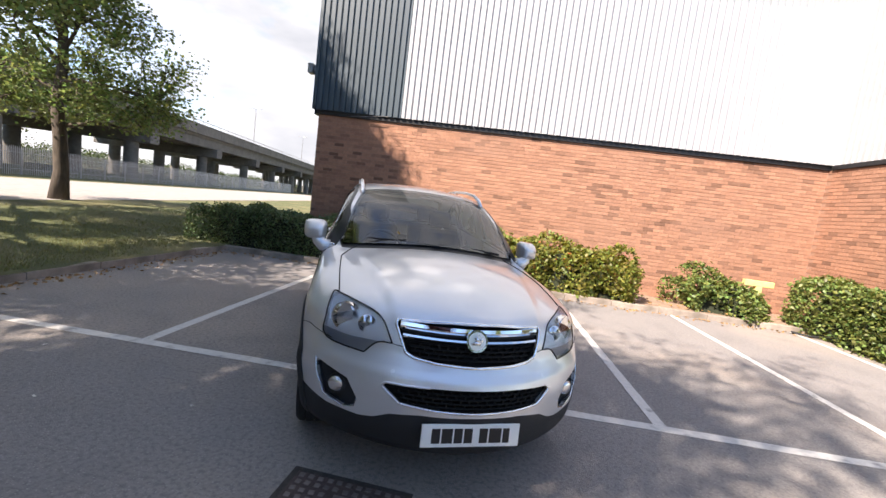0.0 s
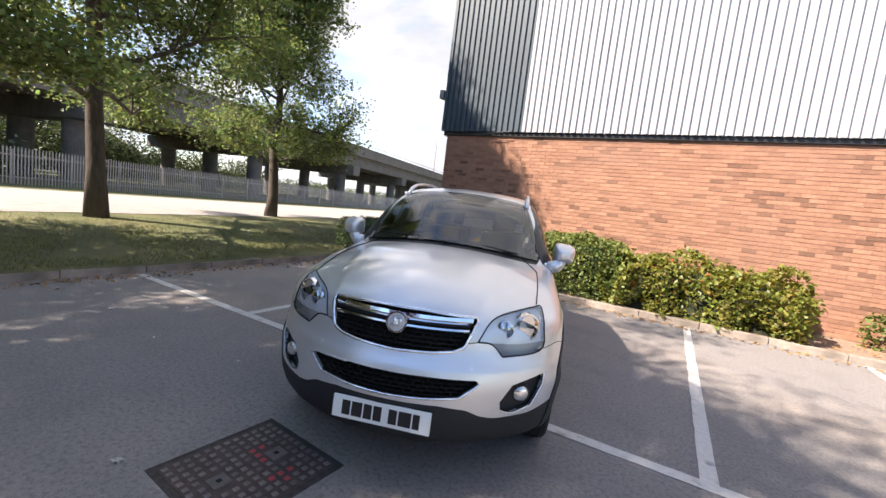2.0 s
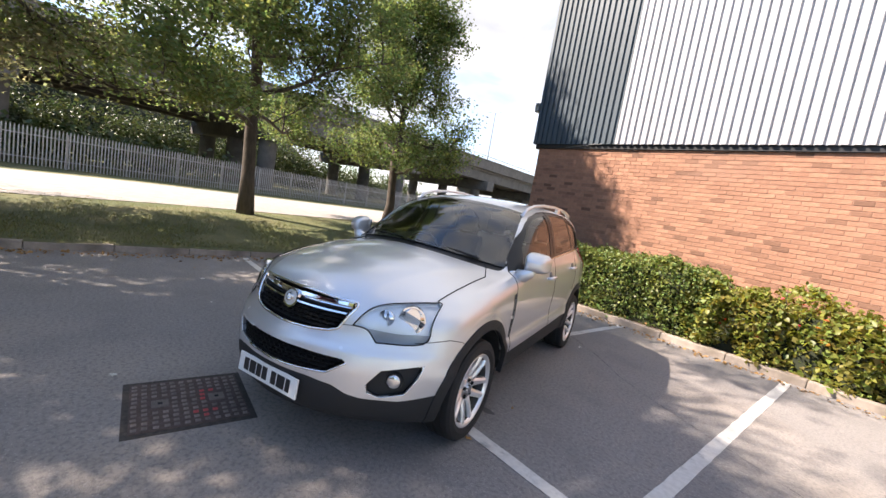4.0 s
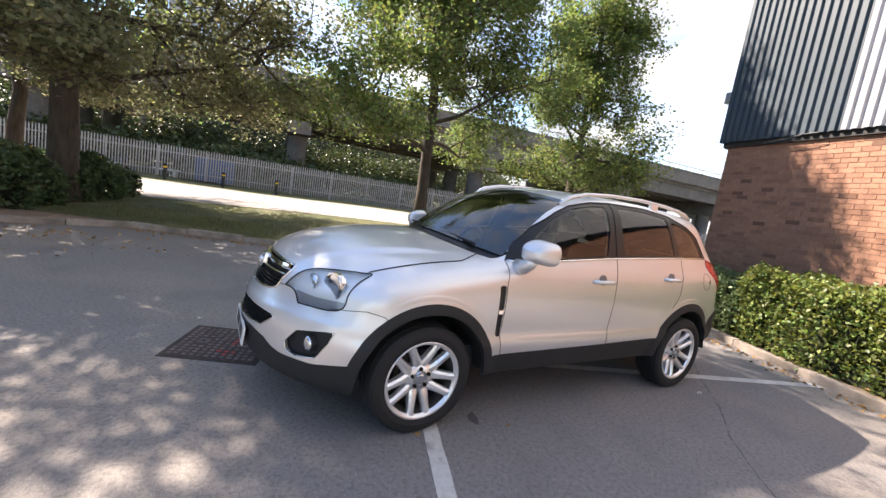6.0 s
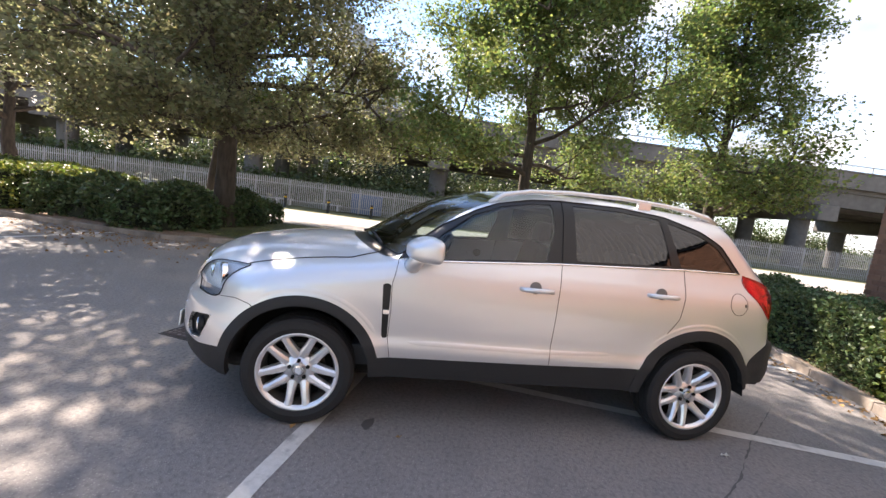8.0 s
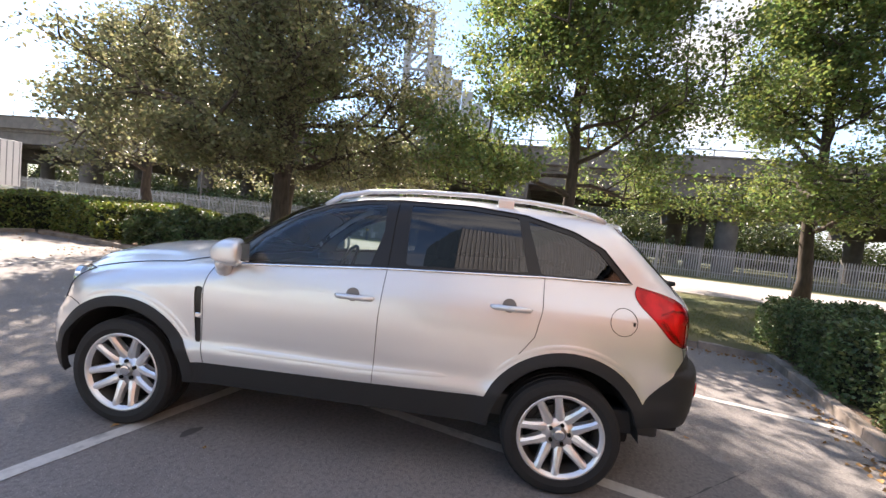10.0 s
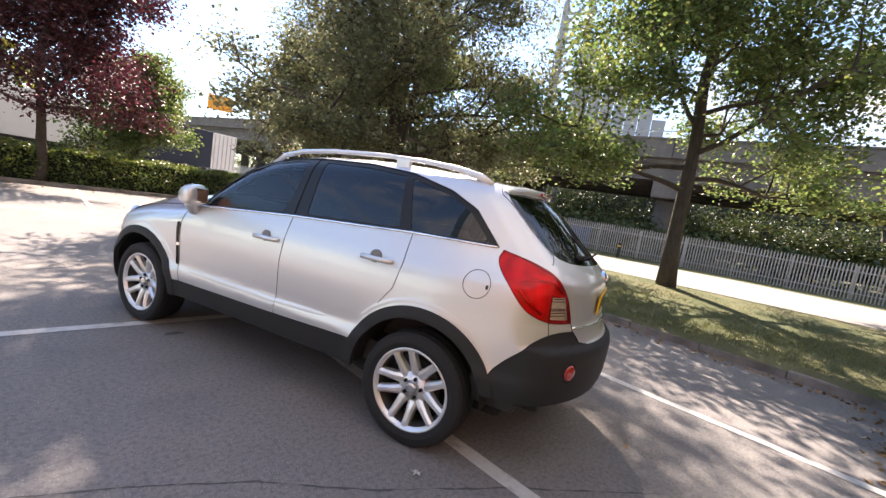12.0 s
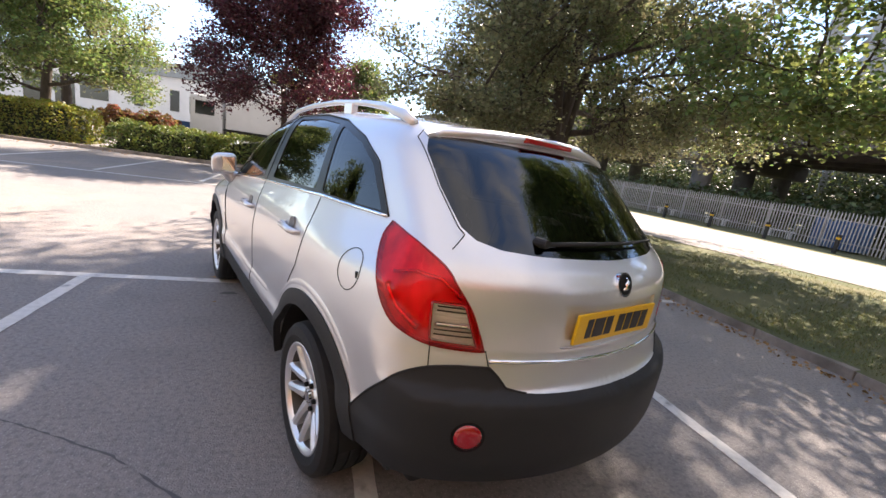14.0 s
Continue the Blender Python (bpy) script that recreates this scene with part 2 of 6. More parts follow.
def box_bm(bm, x0, x1, y0, y1, z0, z1, bevel=0.0, m=None):
    made = bmesh.ops.create_cube(bm, size=1.0)["verts"]
    for v in made:
        v.co = Vector(((x0 + x1) / 2 + v.co.x * (x1 - x0), (y0 + y1) / 2 + v.co.y * (y1 - y0), (z0 + z1) / 2 + v.co.z * (z1 - z0)))
    if bevel:
        edges = {e for v in made for e in v.link_edges}
        made = bmesh.ops.bevel(bm, geom=list(edges), offset=bevel, segments=2, affect="EDGES", profile=0.6)["verts"]
    if m:
        bmesh.ops.transform(bm, matrix=m, verts=list({v for v in made if v.is_valid}))
    return bm


def boxed(x0, x1, y0, y1, z0, z1, bevel=0.0, m=None):
    return box_bm(bmesh.new(), x0, x1, y0, y1, z0, z1, bevel, m)


def tube_bm(bm, points, radii, sides=8, caps=True):
    """A tapered tube along a line of points."""
    rings = []
    points = [Vector(p) for p in points]
    up = Vector((0, 0, 1))
    for i, p in enumerate(points):
        d = (points[min(i + 1, len(points) - 1)] - points[max(i - 1, 0)]).normalized()
        side = d.cross(up if abs(d.z) < 0.95 else Vector((1, 0, 0))).normalized()
        other = d.cross(side)
        r = radii[i] if hasattr(radii, "__len__") else radii
        rings.append([bm.verts.new(p + (side * math.cos(a) + other * math.sin(a)) * r) for a in (2 * math.pi * k / sides for k in range(sides))])
    for a, b in zip(rings, rings[1:]):
        for k in range(sides):
            bm.faces.new((a[k], a[(k + 1) % sides], b[(k + 1) % sides], b[k]))
    if caps:
        bm.faces.new(rings[0][::-1])
        bm.faces.new(rings[-1])
    return bm


def tube(points, radii, sides=8):
    return tube_bm(bmesh.new(), points, radii, sides)


def empty(name, x=0, y=0, z=0, rz=0):
    ob = new(name)
    ob.matrix_basis = pose(x, y, z, 0, 0, rz)
    return ob


def leaf_cloud(name, centers, sizes, material, rng, flat=0.5):
    """Many small leaves, each a pointed blade folded along its rib."""
    centers = np.asarray(centers, float)
    k = len(centers)
    d = rng.normal(size=(k, 3))
    d[:, 2] *= flat
    d /= np.linalg.norm(d, axis=1)[:, None]
    nrm = rng.normal(size=(k, 3)) * 0.7 + (0, 0, 0.9)
    w = np.cross(d, nrm)
    w /= np.linalg.norm(w, axis=1)[:, None] + 1e-9
    up = np.cross(w, d)
    s = np.asarray(sizes, float)[:, None]
    a = centers - d * s * 0.5
    b = centers + d * s * 0.55 - up * s * 0.12
    l = centers + w * s * 0.42 + up * s * 0.12
    r = centers - w * s * 0.42 + up * s * 0.12
    verts = np.stack([a, l, b, r], 1).reshape(-1, 3)
    me = bpy.data.meshes.new(name)
    me.vertices.add(4 * k)
    me.vertices.foreach_set("co", verts.ravel())
    base = np.arange(k)[:, None] * 4
    tri = (base + np.array([[0, 1, 2, 0, 2, 3]])).ravel()
    me.loops.add(6 * k)
    me.loops.foreach_set("vertex_index", tri.astype(np.int32))
    me.polygons.add(2 * k)
    me.polygons.foreach_set("loop_start", (np.arange(2 * k) * 3).astype(np.int32))
    me.polygons.foreach_set("loop_total", np.full(2 * k, 3, np.int32))
    me.materials.append(material)
    me.update(calc_edges=True)
    me.validate()
    return me


def tree(name, x, y, z, height, spread, trunk_r, clear, seed, leafmat, leaves=16000, leaf=0.16, lean=(0, 0), label="", low=0.0, floor=1.9, count=15, stems=1, full=0.55, skirt=0.0):
    """A tapered trunk with limbs, and a crown of leaf clumps set round the ends of the twigs."""
    rng = np.random.default_rng(seed)
    root = empty(name, x, y, z)
    tagged(root, label, "tree")
    trunk, limbs = bmesh.new(), bmesh.new()
    top = np.array([lean[0], lean[1], height * 0.8])
    n = 9
    line = [np.array([0, 0, -0.1]) * 1.0 + top * (i / n) ** 1.0 + np.r_[rng.normal(0, 0.05 * (i > 0), 2), 0] for i in range(n + 1)]
    rad = [trunk_r * (1.35 if i == 0 else 1.0) * (1 - 0.85 * i / n) + 0.012 for i in range(n + 1)]
    tube_bm(trunk, line, rad, 10)
    # a forked trunk: further stems rise steeply from the same bole
    axes = [np.zeros(2)]
    for k in range(1, stems):
        a = seed + k * 2 * math.pi / max(stems - 1, 1)
        axes.append(np.array([math.cos(a), math.sin(a)]) * height * 0.11)
        fork_pts = [np.array([0, 0, clear * 0.75]), np.array([*axes[-1] * 0.35, clear * 1.4]), np.array([*axes[-1] * 0.8, height * 0.5]), np.array([*axes[-1] * 1.15, height * 0.78])]
        tube_bm(trunk, fork_pts, [trunk_r * 0.6, trunk_r * 0.55, trunk_r * 0.4, 0.03], 8)
    tips = []

    def limb(start, direction, length, r, depth):
        pts, p, d = [start], start, direction / np.linalg.norm(direction)
        seg = 5
        for _ in range(seg):
            d = d + rng.normal(0, 0.16, 3) + (0, 0, 0.05 if depth == 0 else -0.02)
            if p[2] < floor + 0.5:
                d[2] = max(d[2], 0.12 + 0.3 * (floor + 0.5 - p[2]))
            d /= np.linalg.norm(d)
            p = p + d * length / seg
            pts.append(p)
        tube_bm(limbs, pts, [max(r * (1 - 0.8 * i / seg), 0.006) for i in range(seg + 1)], 6 if depth < 2 else 4, caps=False)
        if depth >= 2:
            tips.extend(pts[2:])
            return
        for i in range(2, seg + 1):
            for _ in range(2):
                side = rng.normal(0, 1, 3)
                side -= side @ d * d
                limb(pts[i], d * 0.55 + side / np.linalg.norm(side) * 0.75, length * rng.uniform(0.35, 0.55), r * 0.42, depth + 1)

    for i in range(count):
        f = (i + rng.uniform(0, 0.6)) / count
        h = clear + (height * 0.78 - clear) * f
        k = h / (height * 0.8)
        side_axis = axes[i % stems] * (0.2 + 0.9 * max(0.0, h - clear) / (height - clear))
        base = np.array([lean[0] * k + side_axis[0], lean[1] * k + side_axis[1], h])
        a = i * 2.4 + rng.uniform(-0.4, 0.4)
        rise = 0.24 + 1.0 * f - low * (1 - f)
        reach = spread * (1.0 - full * f ** 1.5) * rng.uniform(0.75, 1.1)
        limb(base, np.array([math.cos(a), math.sin(a), rise]), reach, trunk_r * (0.42 - 0.25 * f), 0)
    tips = np.array(tips)
    # foliage gathers in clumps, with gaps between them
    weight = rng.exponential(1.0, len(tips)) ** 1.15 + 0.12
    weight *= 1 + skirt * np.clip(1 - (tips[:, 2] - floor) / (0.4 * (height - floor)), 0, 1)
    pick = rng.choice(len(tips), leaves, p=weight / weight.sum())
    clump = rng.normal(0, 0.12, (len(tips), 3))
    off = rng.normal(0, 1, (leaves, 3)) * (0.13 * spread / 3.5 + 0.07) * (1, 1, 0.5)
    cent = tips[pick] + clump[pick] + off
    sprig = rng.integers(0, leaves // 7, leaves)
    cent += rng.normal(0, 0.1, (leaves // 7, 3))[sprig]
    cent = cent[cent[:, 2] > floor - 0.35]
    leaves = len(cent)
    part("trunk", trunk, BARK, root, smooth=True)
    tagged(part("branchwork", limbs, BARK, root, smooth=True), kind="stuff")
    part("crown", leaf_cloud("crown", cent, rng.uniform(0.6, 1.3, leaves) * leaf, leafmat, rng), None, root)
    return root


def hedge(name, x0, x1, y0, y1, z0, z1, seed, leafmat, density=900, leaf=0.06, rz=0, rough=0.08, label="", z_far=None, boxy=1.0):
    """A clipped hedge: a core painted near-black for inner shade, under a skin of leaves."""
    rng = np.random.default_rng(seed)
    root = empty(name, (x0 + x1) / 2, (y0 + y1) / 2, z0, rz)
    tagged(root, label, "hedge")
    hx, hy, h = (x1 - x0) / 2, (y1 - y0) / 2, z1 - z0
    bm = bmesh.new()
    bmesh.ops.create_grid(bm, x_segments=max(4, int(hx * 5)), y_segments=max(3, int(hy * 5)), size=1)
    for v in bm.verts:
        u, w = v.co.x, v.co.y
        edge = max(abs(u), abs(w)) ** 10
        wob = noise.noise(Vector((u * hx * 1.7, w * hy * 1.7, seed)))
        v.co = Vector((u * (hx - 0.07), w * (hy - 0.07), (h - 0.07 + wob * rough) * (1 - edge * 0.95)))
    part("core", bm, SHADE_CORE, root)
    area = 2 * h * 2 * (hx + hy) + 4 * hx * hy
    k = int(area * density)
    pts = []
    probs = np.array([4 * hx * hy, 4 * hx * h, 4 * hy * h])
    face = rng.choice(3, k, p=probs / probs.sum())
    u, w, s = rng.uniform(-1, 1, k), rng.uniform(-1, 1, k), rng.choice([-1, 1], k)
    cx = np.where(face == 2, s, u) * hx
    cy = np.where(face == 0, w, np.where(face == 1, s, u)) * hy
    cz = np.where(face == 0, 1.0, np.abs(w) ** 0.9) * h
    # soften the arrises and make the skin uneven
    top = np.clip((cz / h - 0.72) / 0.28, 0, 1) ** 2
    side = np.maximum(np.abs(cx) / hx, np.abs(cy) / hy)
    cz -= np.where(face == 0, np.clip((side - 0.8) / 0.2, 0, 1) ** 2 * h * 0.12, 0)
    shrink = 1 - 0.1 * top * (face != 0)
    wob = rough * (np.sin(cx * 3.1 + seed) * np.sin(cy * 2.7 + cz * 3 + seed * 2) + 0.6 * np.sin(cx * 7.3 + cy * 6.1 + seed))
    cx = cx * shrink + rng.normal(0, 0.035, k) + np.where(face == 2, s * wob, 0)
    cy = cy * shrink + rng.normal(0, 0.035, k) + np.where(face == 1, s * wob, 0)
    cz = np.maximum(cz + np.where(face == 0, wob, 0) + rng.normal(0, 0.03, k), 0.02)
    cent = np.stack([cx, cy, cz], 1)
    part("foliage", leaf_cloud("foliage", cent, rng.uniform(0.6, 1.4, k) * leaf, leafmat, rng, flat=0.8), None, root)
    return root


# near-black colour standing in for the shade deep among leaves
SHADE_CORE = mat("shade_core", (0.018, 0.022, 0.01), 1.0, var=0.4, scale=20)
WHITE_BOX = mat("white_panel", (0.68, 0.68, 0.67), 0.55, var=0.05, scale=2)
GLOSS_DARK = mat("dark_window", (0.012, 0.014, 0.016), 0.15)

# ---- ground, walls, road and viaduct ----
ROAD_A = radians(10.5)
ROAD_P = Vector((-9.8, 1.5))
ROAD_D = Vector((-math.sin(ROAD_A), math.cos(ROAD_A)))
ROAD_N = Vector((-math.cos(ROAD_A), -math.sin(ROAD_A)))


def road_at(along, out):
    p = ROAD_P + ROAD_D * along + ROAD_N * out
    return p.x, p.y


def smooth01(v):
    v = max(0.0, min(1.0, v))
    return v * v * (3 - 2 * v)


def land_z(x, y):
    """Height of the land round the car park: it climbs gently to the trees and falls across the road."""
    out = (Vector((x, y)) - ROAD_P).dot(ROAD_N)
    rise = smooth01((-5.2 - x) / 4.2)
    along = smooth01((y + 7.0) / 8.0)
    return 0.1 + rise * (0.06 + 0.14 * along) - 0.5 * smooth01((out - 0.5) / 17)


def sheet(name, x0, x1, y0, y1, step, zf, material, label):
    nx, ny = max(1, int((x1 - x0) / step)), max(1, int((y1 - y0) / step))
    vs = [(x0 + (x1 - x0) * i / nx, y0 + (y1 - y0) * j / ny, 0) for j in range(ny + 1) for i in range(nx + 1)]
    vs = [(x, y, zf(x, y)) for x, y, _ in vs]
    fs = [(j * (nx + 1) + i, j * (nx + 1) + i + 1, (j + 1) * (nx + 1) + i + 1, (j + 1) * (nx + 1) + i) for j in range(ny) for i in range(nx)]
    return tagged(part(name, mesh_from(name, vs, fs, material, True)), label, "ground", kind="structure")


# one sheet of open ground to the horizon, a shade under the paved surfaces
ground = sheet("ground", -2500, 2500, -2500, 2500, 500, lambda x, y: -0.6, GRASS, "rough grassy ground running out to the horizon")
car_park = sheet("car_park", -5.05, 40, -12.4, 5.3, 0.5, lambda x, y: 0.0, ASPHALT, "worn dark asphalt of the car park")
verge = sheet("grass_verge", -60, -5.045, -60, 90, 0.75, land_z, GRASS, "patchy mown grass verge under the trees")


def road_strip(name, o0, o1, a0, a1, lift, material, label, category):
    vs, fs = [], []
    n = int((a1 - a0) / 2)
    m = 16
    for i in range(n + 1):
        for j in range(m + 1):
            x, y = road_at(a0 + (a1 - a0) * i / n, o0 + (o1 - o0) * j / m)
            vs.append((x, y, land_z(x, y) + lift))
    for i in range(n):
        for j in range(m):
            fs.append((i * (m + 1) + j, i * (m + 1) + j + 1, (i + 1) * (m + 1) + j + 1, (i + 1) * (m + 1) + j))
    return tagged(part(name, mesh_from(name, vs, fs, material, True)), label, category, kind="structure")


road = road_strip("road", 0.5, 15.4, -60, 88, 0.014, PALE_ROAD, "pale sunlit concrete road beyond the grass", "road")


def paint_line(x0, y0, x1, y1, w=0.1):
    a, b = Vector((x0, y0)), Vector((x1, y1))
    d = (b - a).normalized()
    s = Vector((-d.y, d.x)) * w / 2
    rng = random.Random(int(x0 * 100 + y1 * 7))
    n = max(2, int((b - a).length / 0.12))
    vs, fs = [], []
    for i in range(n + 1):
        p = a.lerp(b, i / n)
        for k in (-1, 1):
            q = p + s * k * (1 + rng.uniform(-0.06, 0.06))
            vs.append((q.x, q.y, 0.004))
    fs = [(2 * i, 2 * i + 1, 2 * i + 3, 2 * i + 2) for i in range(n)]
    ob = part("bay_line", mesh_from("bay_line", vs, fs, LINE))
    tagged(ob, "worn white painted parking bay line on asphalt", "road marking", "bay lines", "structure")


paint_line(-4.95, 0.40, 22, 0.40)
for bx in (-2.57, -0.37, 1.81, 3.95, 6.1):
    paint_line(bx, 0.45, bx, 5.12)
paint_line(-4.2, -6.6, 22, -6.9)
for bx in (-1.7, 0.5, 2.7, 4.9, 7.1, 9.3, 11.5):
    paint_line(bx, -6.95, bx, -11.9)


def kerb_run(x0, y0, x1, y1, w=0.125, z=0.1, label="weathered concrete kerb along the car park edge"):
    a, b = Vector((x0, y0)), Vector((x1, y1))
    d = b - a
    n = max(1, round(d.length / 0.915))
    ang = math.atan2(d.y, d.x)
    root = empty("kerb", x0, y0, 0)
    tagged(root, label, "kerb", kind="structure")
    step = d.length / n
    bm = boxed(0.004, step - 0.004, -w / 2, w / 2, -0.1, z, 0.014)
    me = bpy.data.meshes.new("kerb_stone")
    bm.to_mesh(me)
    bm.free()
    me.materials.append(KERB)
    rng = random.Random(int(x0 * 31 + y1 * 17))
    for i in range(n):
        st = new("kerb_stone", me)
        st.parent = root
        p = d.normalized() * step * i
        st.matrix_basis = pose(p.x, p.y, rng.uniform(-0.006, 0.006), 0, rng.uniform(-0.3, 0.3), math.degrees(ang) + rng.uniform(-0.3, 0.3))


kerb_run(-5.1, -4.2, -5.1, 5.25)
kerb_run(-5.1, 5.24, 7.3, 5.24)
kerb_run(-4.1, -5.6, -5.1, -4.2)
kerb_run(-3.6, -12.1, -4.1, -5.6)
kerb_run(16, -12.45, -3.6, -12.45)

corner = mesh_from("corner_bed", [(-5.06, -4.2, 0.09), (-4.1, -5.6, 0.09), (-3.6, -12.4, 0.09), (-5.06, -12.4, 0.09)], [(0, 3, 2, 1)], SOIL)
tagged(part("corner_bed", corner), "bare soil strip behind the kerb at the ivy", "ground", kind="structure")

# planting bed before the wall
sheet("planting_bed", -5.2, 7.3, 5.3, 6.66, 0.25, lambda x, y: 0.08 + 0.03 * noise.noise(Vector((x * 2, y * 2, 0))), SOIL, "dry bare soil bed at the foot of the wall")

# the building: brick below, profiled sheet above
WALL_Y, WALL_X0, WALL_X1, BRICK_TOP = 6.62, -3.9, 7.25, 3.235
CLAD_Y, CLAD_Z0, CLAD_Z1 = 6.5, 3.33, 9.0


def wall_box(name, x0, x1, y0, y1, z0, z1, material, label):
    return tagged(part(name, boxed(x0, x1, y0, y1, z0, z1), material), label, "wall", kind="structure")


wall_north = wall_box("wall_north", WALL_X0 + 0.012, 12, WALL_Y - 0.006, WALL_Y + 0.3, -0.1, BRICK_TOP, MORTAR, "sunlit red brick wall of the warehouse")
wall_west = wall_box("wall_west", WALL_X0 + 0.012, WALL_X0 + 0.3, WALL_Y + 0.301, 40, -0.1, BRICK_TOP, MORTAR, "shaded red brick side wall of the warehouse")
wall_east = wall_box("wall_east", WALL_X1 - 0.006, WALL_X1 + 0.3, 4.2, WALL_Y - 0.007, -0.1, BRICK_TOP, MORTAR, "red brick return wall of the warehouse")


def cladding(name, along, x0, x1, fixed, z0, z1, facing, material, label):
    """Trapezoid-ribbed sheet; its ribs stand upright."""
    pitch, depth = 0.139, 0.036
    prof = []
    n = int((x1 - x0) / pitch)
    for i in range(n):
        b = x0 + i * pitch
        for f, o in ((0.0, 0), (0.52, 0), (0.6, 1), (0.92, 1), (1.0, 0)):
            if f < 1.0:
                prof.append((b + f * pitch, o * depth))
    prof.append((x1, 0))
    vs, fs = [], []
    for u, o in prof:
        for z in (z0, z1):
            vs.append((u, fixed + facing * o, z) if along == "x" else (fixed + facing * o, u, z))
    for i in range(len(prof) - 1):
        fs.append((2 * i, 2 * i + 2, 2 * i + 3, 2 * i + 1))
    return tagged(part(name, mesh_from(name, vs, fs, material)), label, "cladding", kind="structure")


cladding("cladding_white", "x", -1.93, WALL_X1 + 0.0, CLAD_Y, CLAD_Z0, 6.36, 1, CLAD_W, "white ribbed metal wall sheet in bright sun")
cladding("cladding_slate", "x", -4.03, -1.93, CLAD_Y - 0.004, CLAD_Z0, 9.0, 1, CLAD_D, "dark slate ribbed metal sheet at the building corner")
cladding("cladding_fascia", "x", -1.93, WALL_X1, CLAD_Y, 6.36, 9.0, 1, CLAD_T, "grey ribbed metal band over the white sheet")
cladding("cladding_side", "y", CLAD_Y + 0.02, 40, -4.03, CLAD_Z0, 9.0, 1, CLAD_D, "dark slate ribbed metal on the side wall")
cladding("cladding_return", "y", 4.2, CLAD_Y, WALL_X1, CLAD_Z0, 9.0, 1, CLAD_W, "white ribbed metal sheet on the return wall")
wall_box("cladding_core", -3.95, 12, CLAD_Y + 0.06, 40, BRICK_TOP + 0.1, 9.0, CLAD_D, "warehouse upper wall behind the sheet")
wall_box("wall_upper_east", WALL_X1 + 0.06, 12, 4.2, CLAD_Y + 0.055, BRICK_TOP + 0.1, 9.0, CLAD_D, "warehouse upper wall behind the return sheet")
tagged(part("flashing", boxed(-3.98, WALL_X1, CLAD_Y + 0.062, WALL_Y + 0.02, BRICK_TOP + 0.004, CLAD_Z0 - 0.004), BLACK_FLASH), "black drip flashing between brick and sheet", "flashing", kind="structure")
tagged(part("flashing", boxed(WALL_X1 - 0.05, WALL_X1 + 0.02, 4.2, CLAD_Y - 0.02, BRICK_TOP + 0.004, CLAD_Z0 - 0.004), BLACK_FLASH), "black drip flashing between brick and sheet", "flashing", kind="structure")
tagged(part("flashing", boxed(-4.03, WALL_X0 + 0.02, WALL_Y + 0.03, 40, BRICK_TOP + 0.004, CLAD_Z0 - 0.004), BLACK_FLASH), "black drip flashing between brick and sheet", "flashing", kind="structure")

# viaduct
VIA_OUT, VIA_TOP = 24.5, 10.0
viaduct = empty("viaduct", *road_at(0, 0), -0.15, math.degrees(ROAD_A))
tagged(viaduct, "long weathered concrete motorway viaduct on round piers", "viaduct", kind="structure")
# in its own frame x runs away from the road towards the west (negative), y along
part("deck", boxed(-VIA_OUT - 21, -VIA_OUT - 0.6, -200, 400, VIA_TOP - 2.5, VIA_TOP - 1.6), CONCRETE, viaduct)
part("edge_beam", boxed(-VIA_OUT - 0.5, -VIA_OUT, -200, 400, VIA_TOP - 2.15, VIA_TOP - 0.75, 0.03), CONCRETE, viaduct, "stained concrete parapet beam")
part("edge_lip", boxed(-VIA_OUT - 0.55, -VIA_OUT + 0.09, -200, 400, VIA_TOP - 0.746, VIA_TOP - 0.6, 0.02), CONCRETE, viaduct)
for gx in (-1.3, -5.6, -10.0, -14.4, -18.8):
    part("girder", boxed(-VIA_OUT + gx - 0.5, -VIA_OUT + gx + 0.5, -200, 400, VIA_TOP - 3.85, VIA_TOP - 2.5), CONCRETE, viaduct)
part("far_beam", boxed(-VIA_OUT - 21.6, -VIA_OUT - 21, -200, 400, VIA_TOP - 2.15, VIA_TOP - 0.6, 0.03), CONCRETE, viaduct)
part("rail", boxed(-VIA_OUT - 0.36, -VIA_OUT - 0.27, -200, 400, VIA_TOP - 0.09, VIA_TOP), GALV, viaduct, "pale steel parapet rail")
for k in range(-50, 80):
    part("rail_post", boxed(-VIA_OUT - 0.36, -VIA_OUT - 0.27, k * 3, k * 3 + 0.1, VIA_TOP - 0.6, VIA_TOP - 0.09), GALV, viaduct)
for k in range(-8, 16):
    yy = k * 18 - 3.2
    if k % 2 == 0:
        part("deck_joint", boxed(-VIA_OUT - 0.02, -VIA_OUT + 0.012, yy - 0.04, yy + 0.04, VIA_TOP - 2.1, VIA_TOP - 0.78), BLACK_FLASH, viaduct)
    part("crosshead", boxed(-VIA_OUT - 20.0, -VIA_OUT - 0.1, yy - 0.95, yy + 0.95, VIA_TOP - 5.3, VIA_TOP - 3.85, 0.12), CONCRETE, viaduct)
    for px in (-3.0, -10.0, -17.2):
        part("pier", tube([(-VIA_OUT + px, yy, -0.6), (-VIA_OUT + px, yy, VIA_TOP - 5.3)], 0.82, 24), CONCRETE, viaduct, smooth=False)

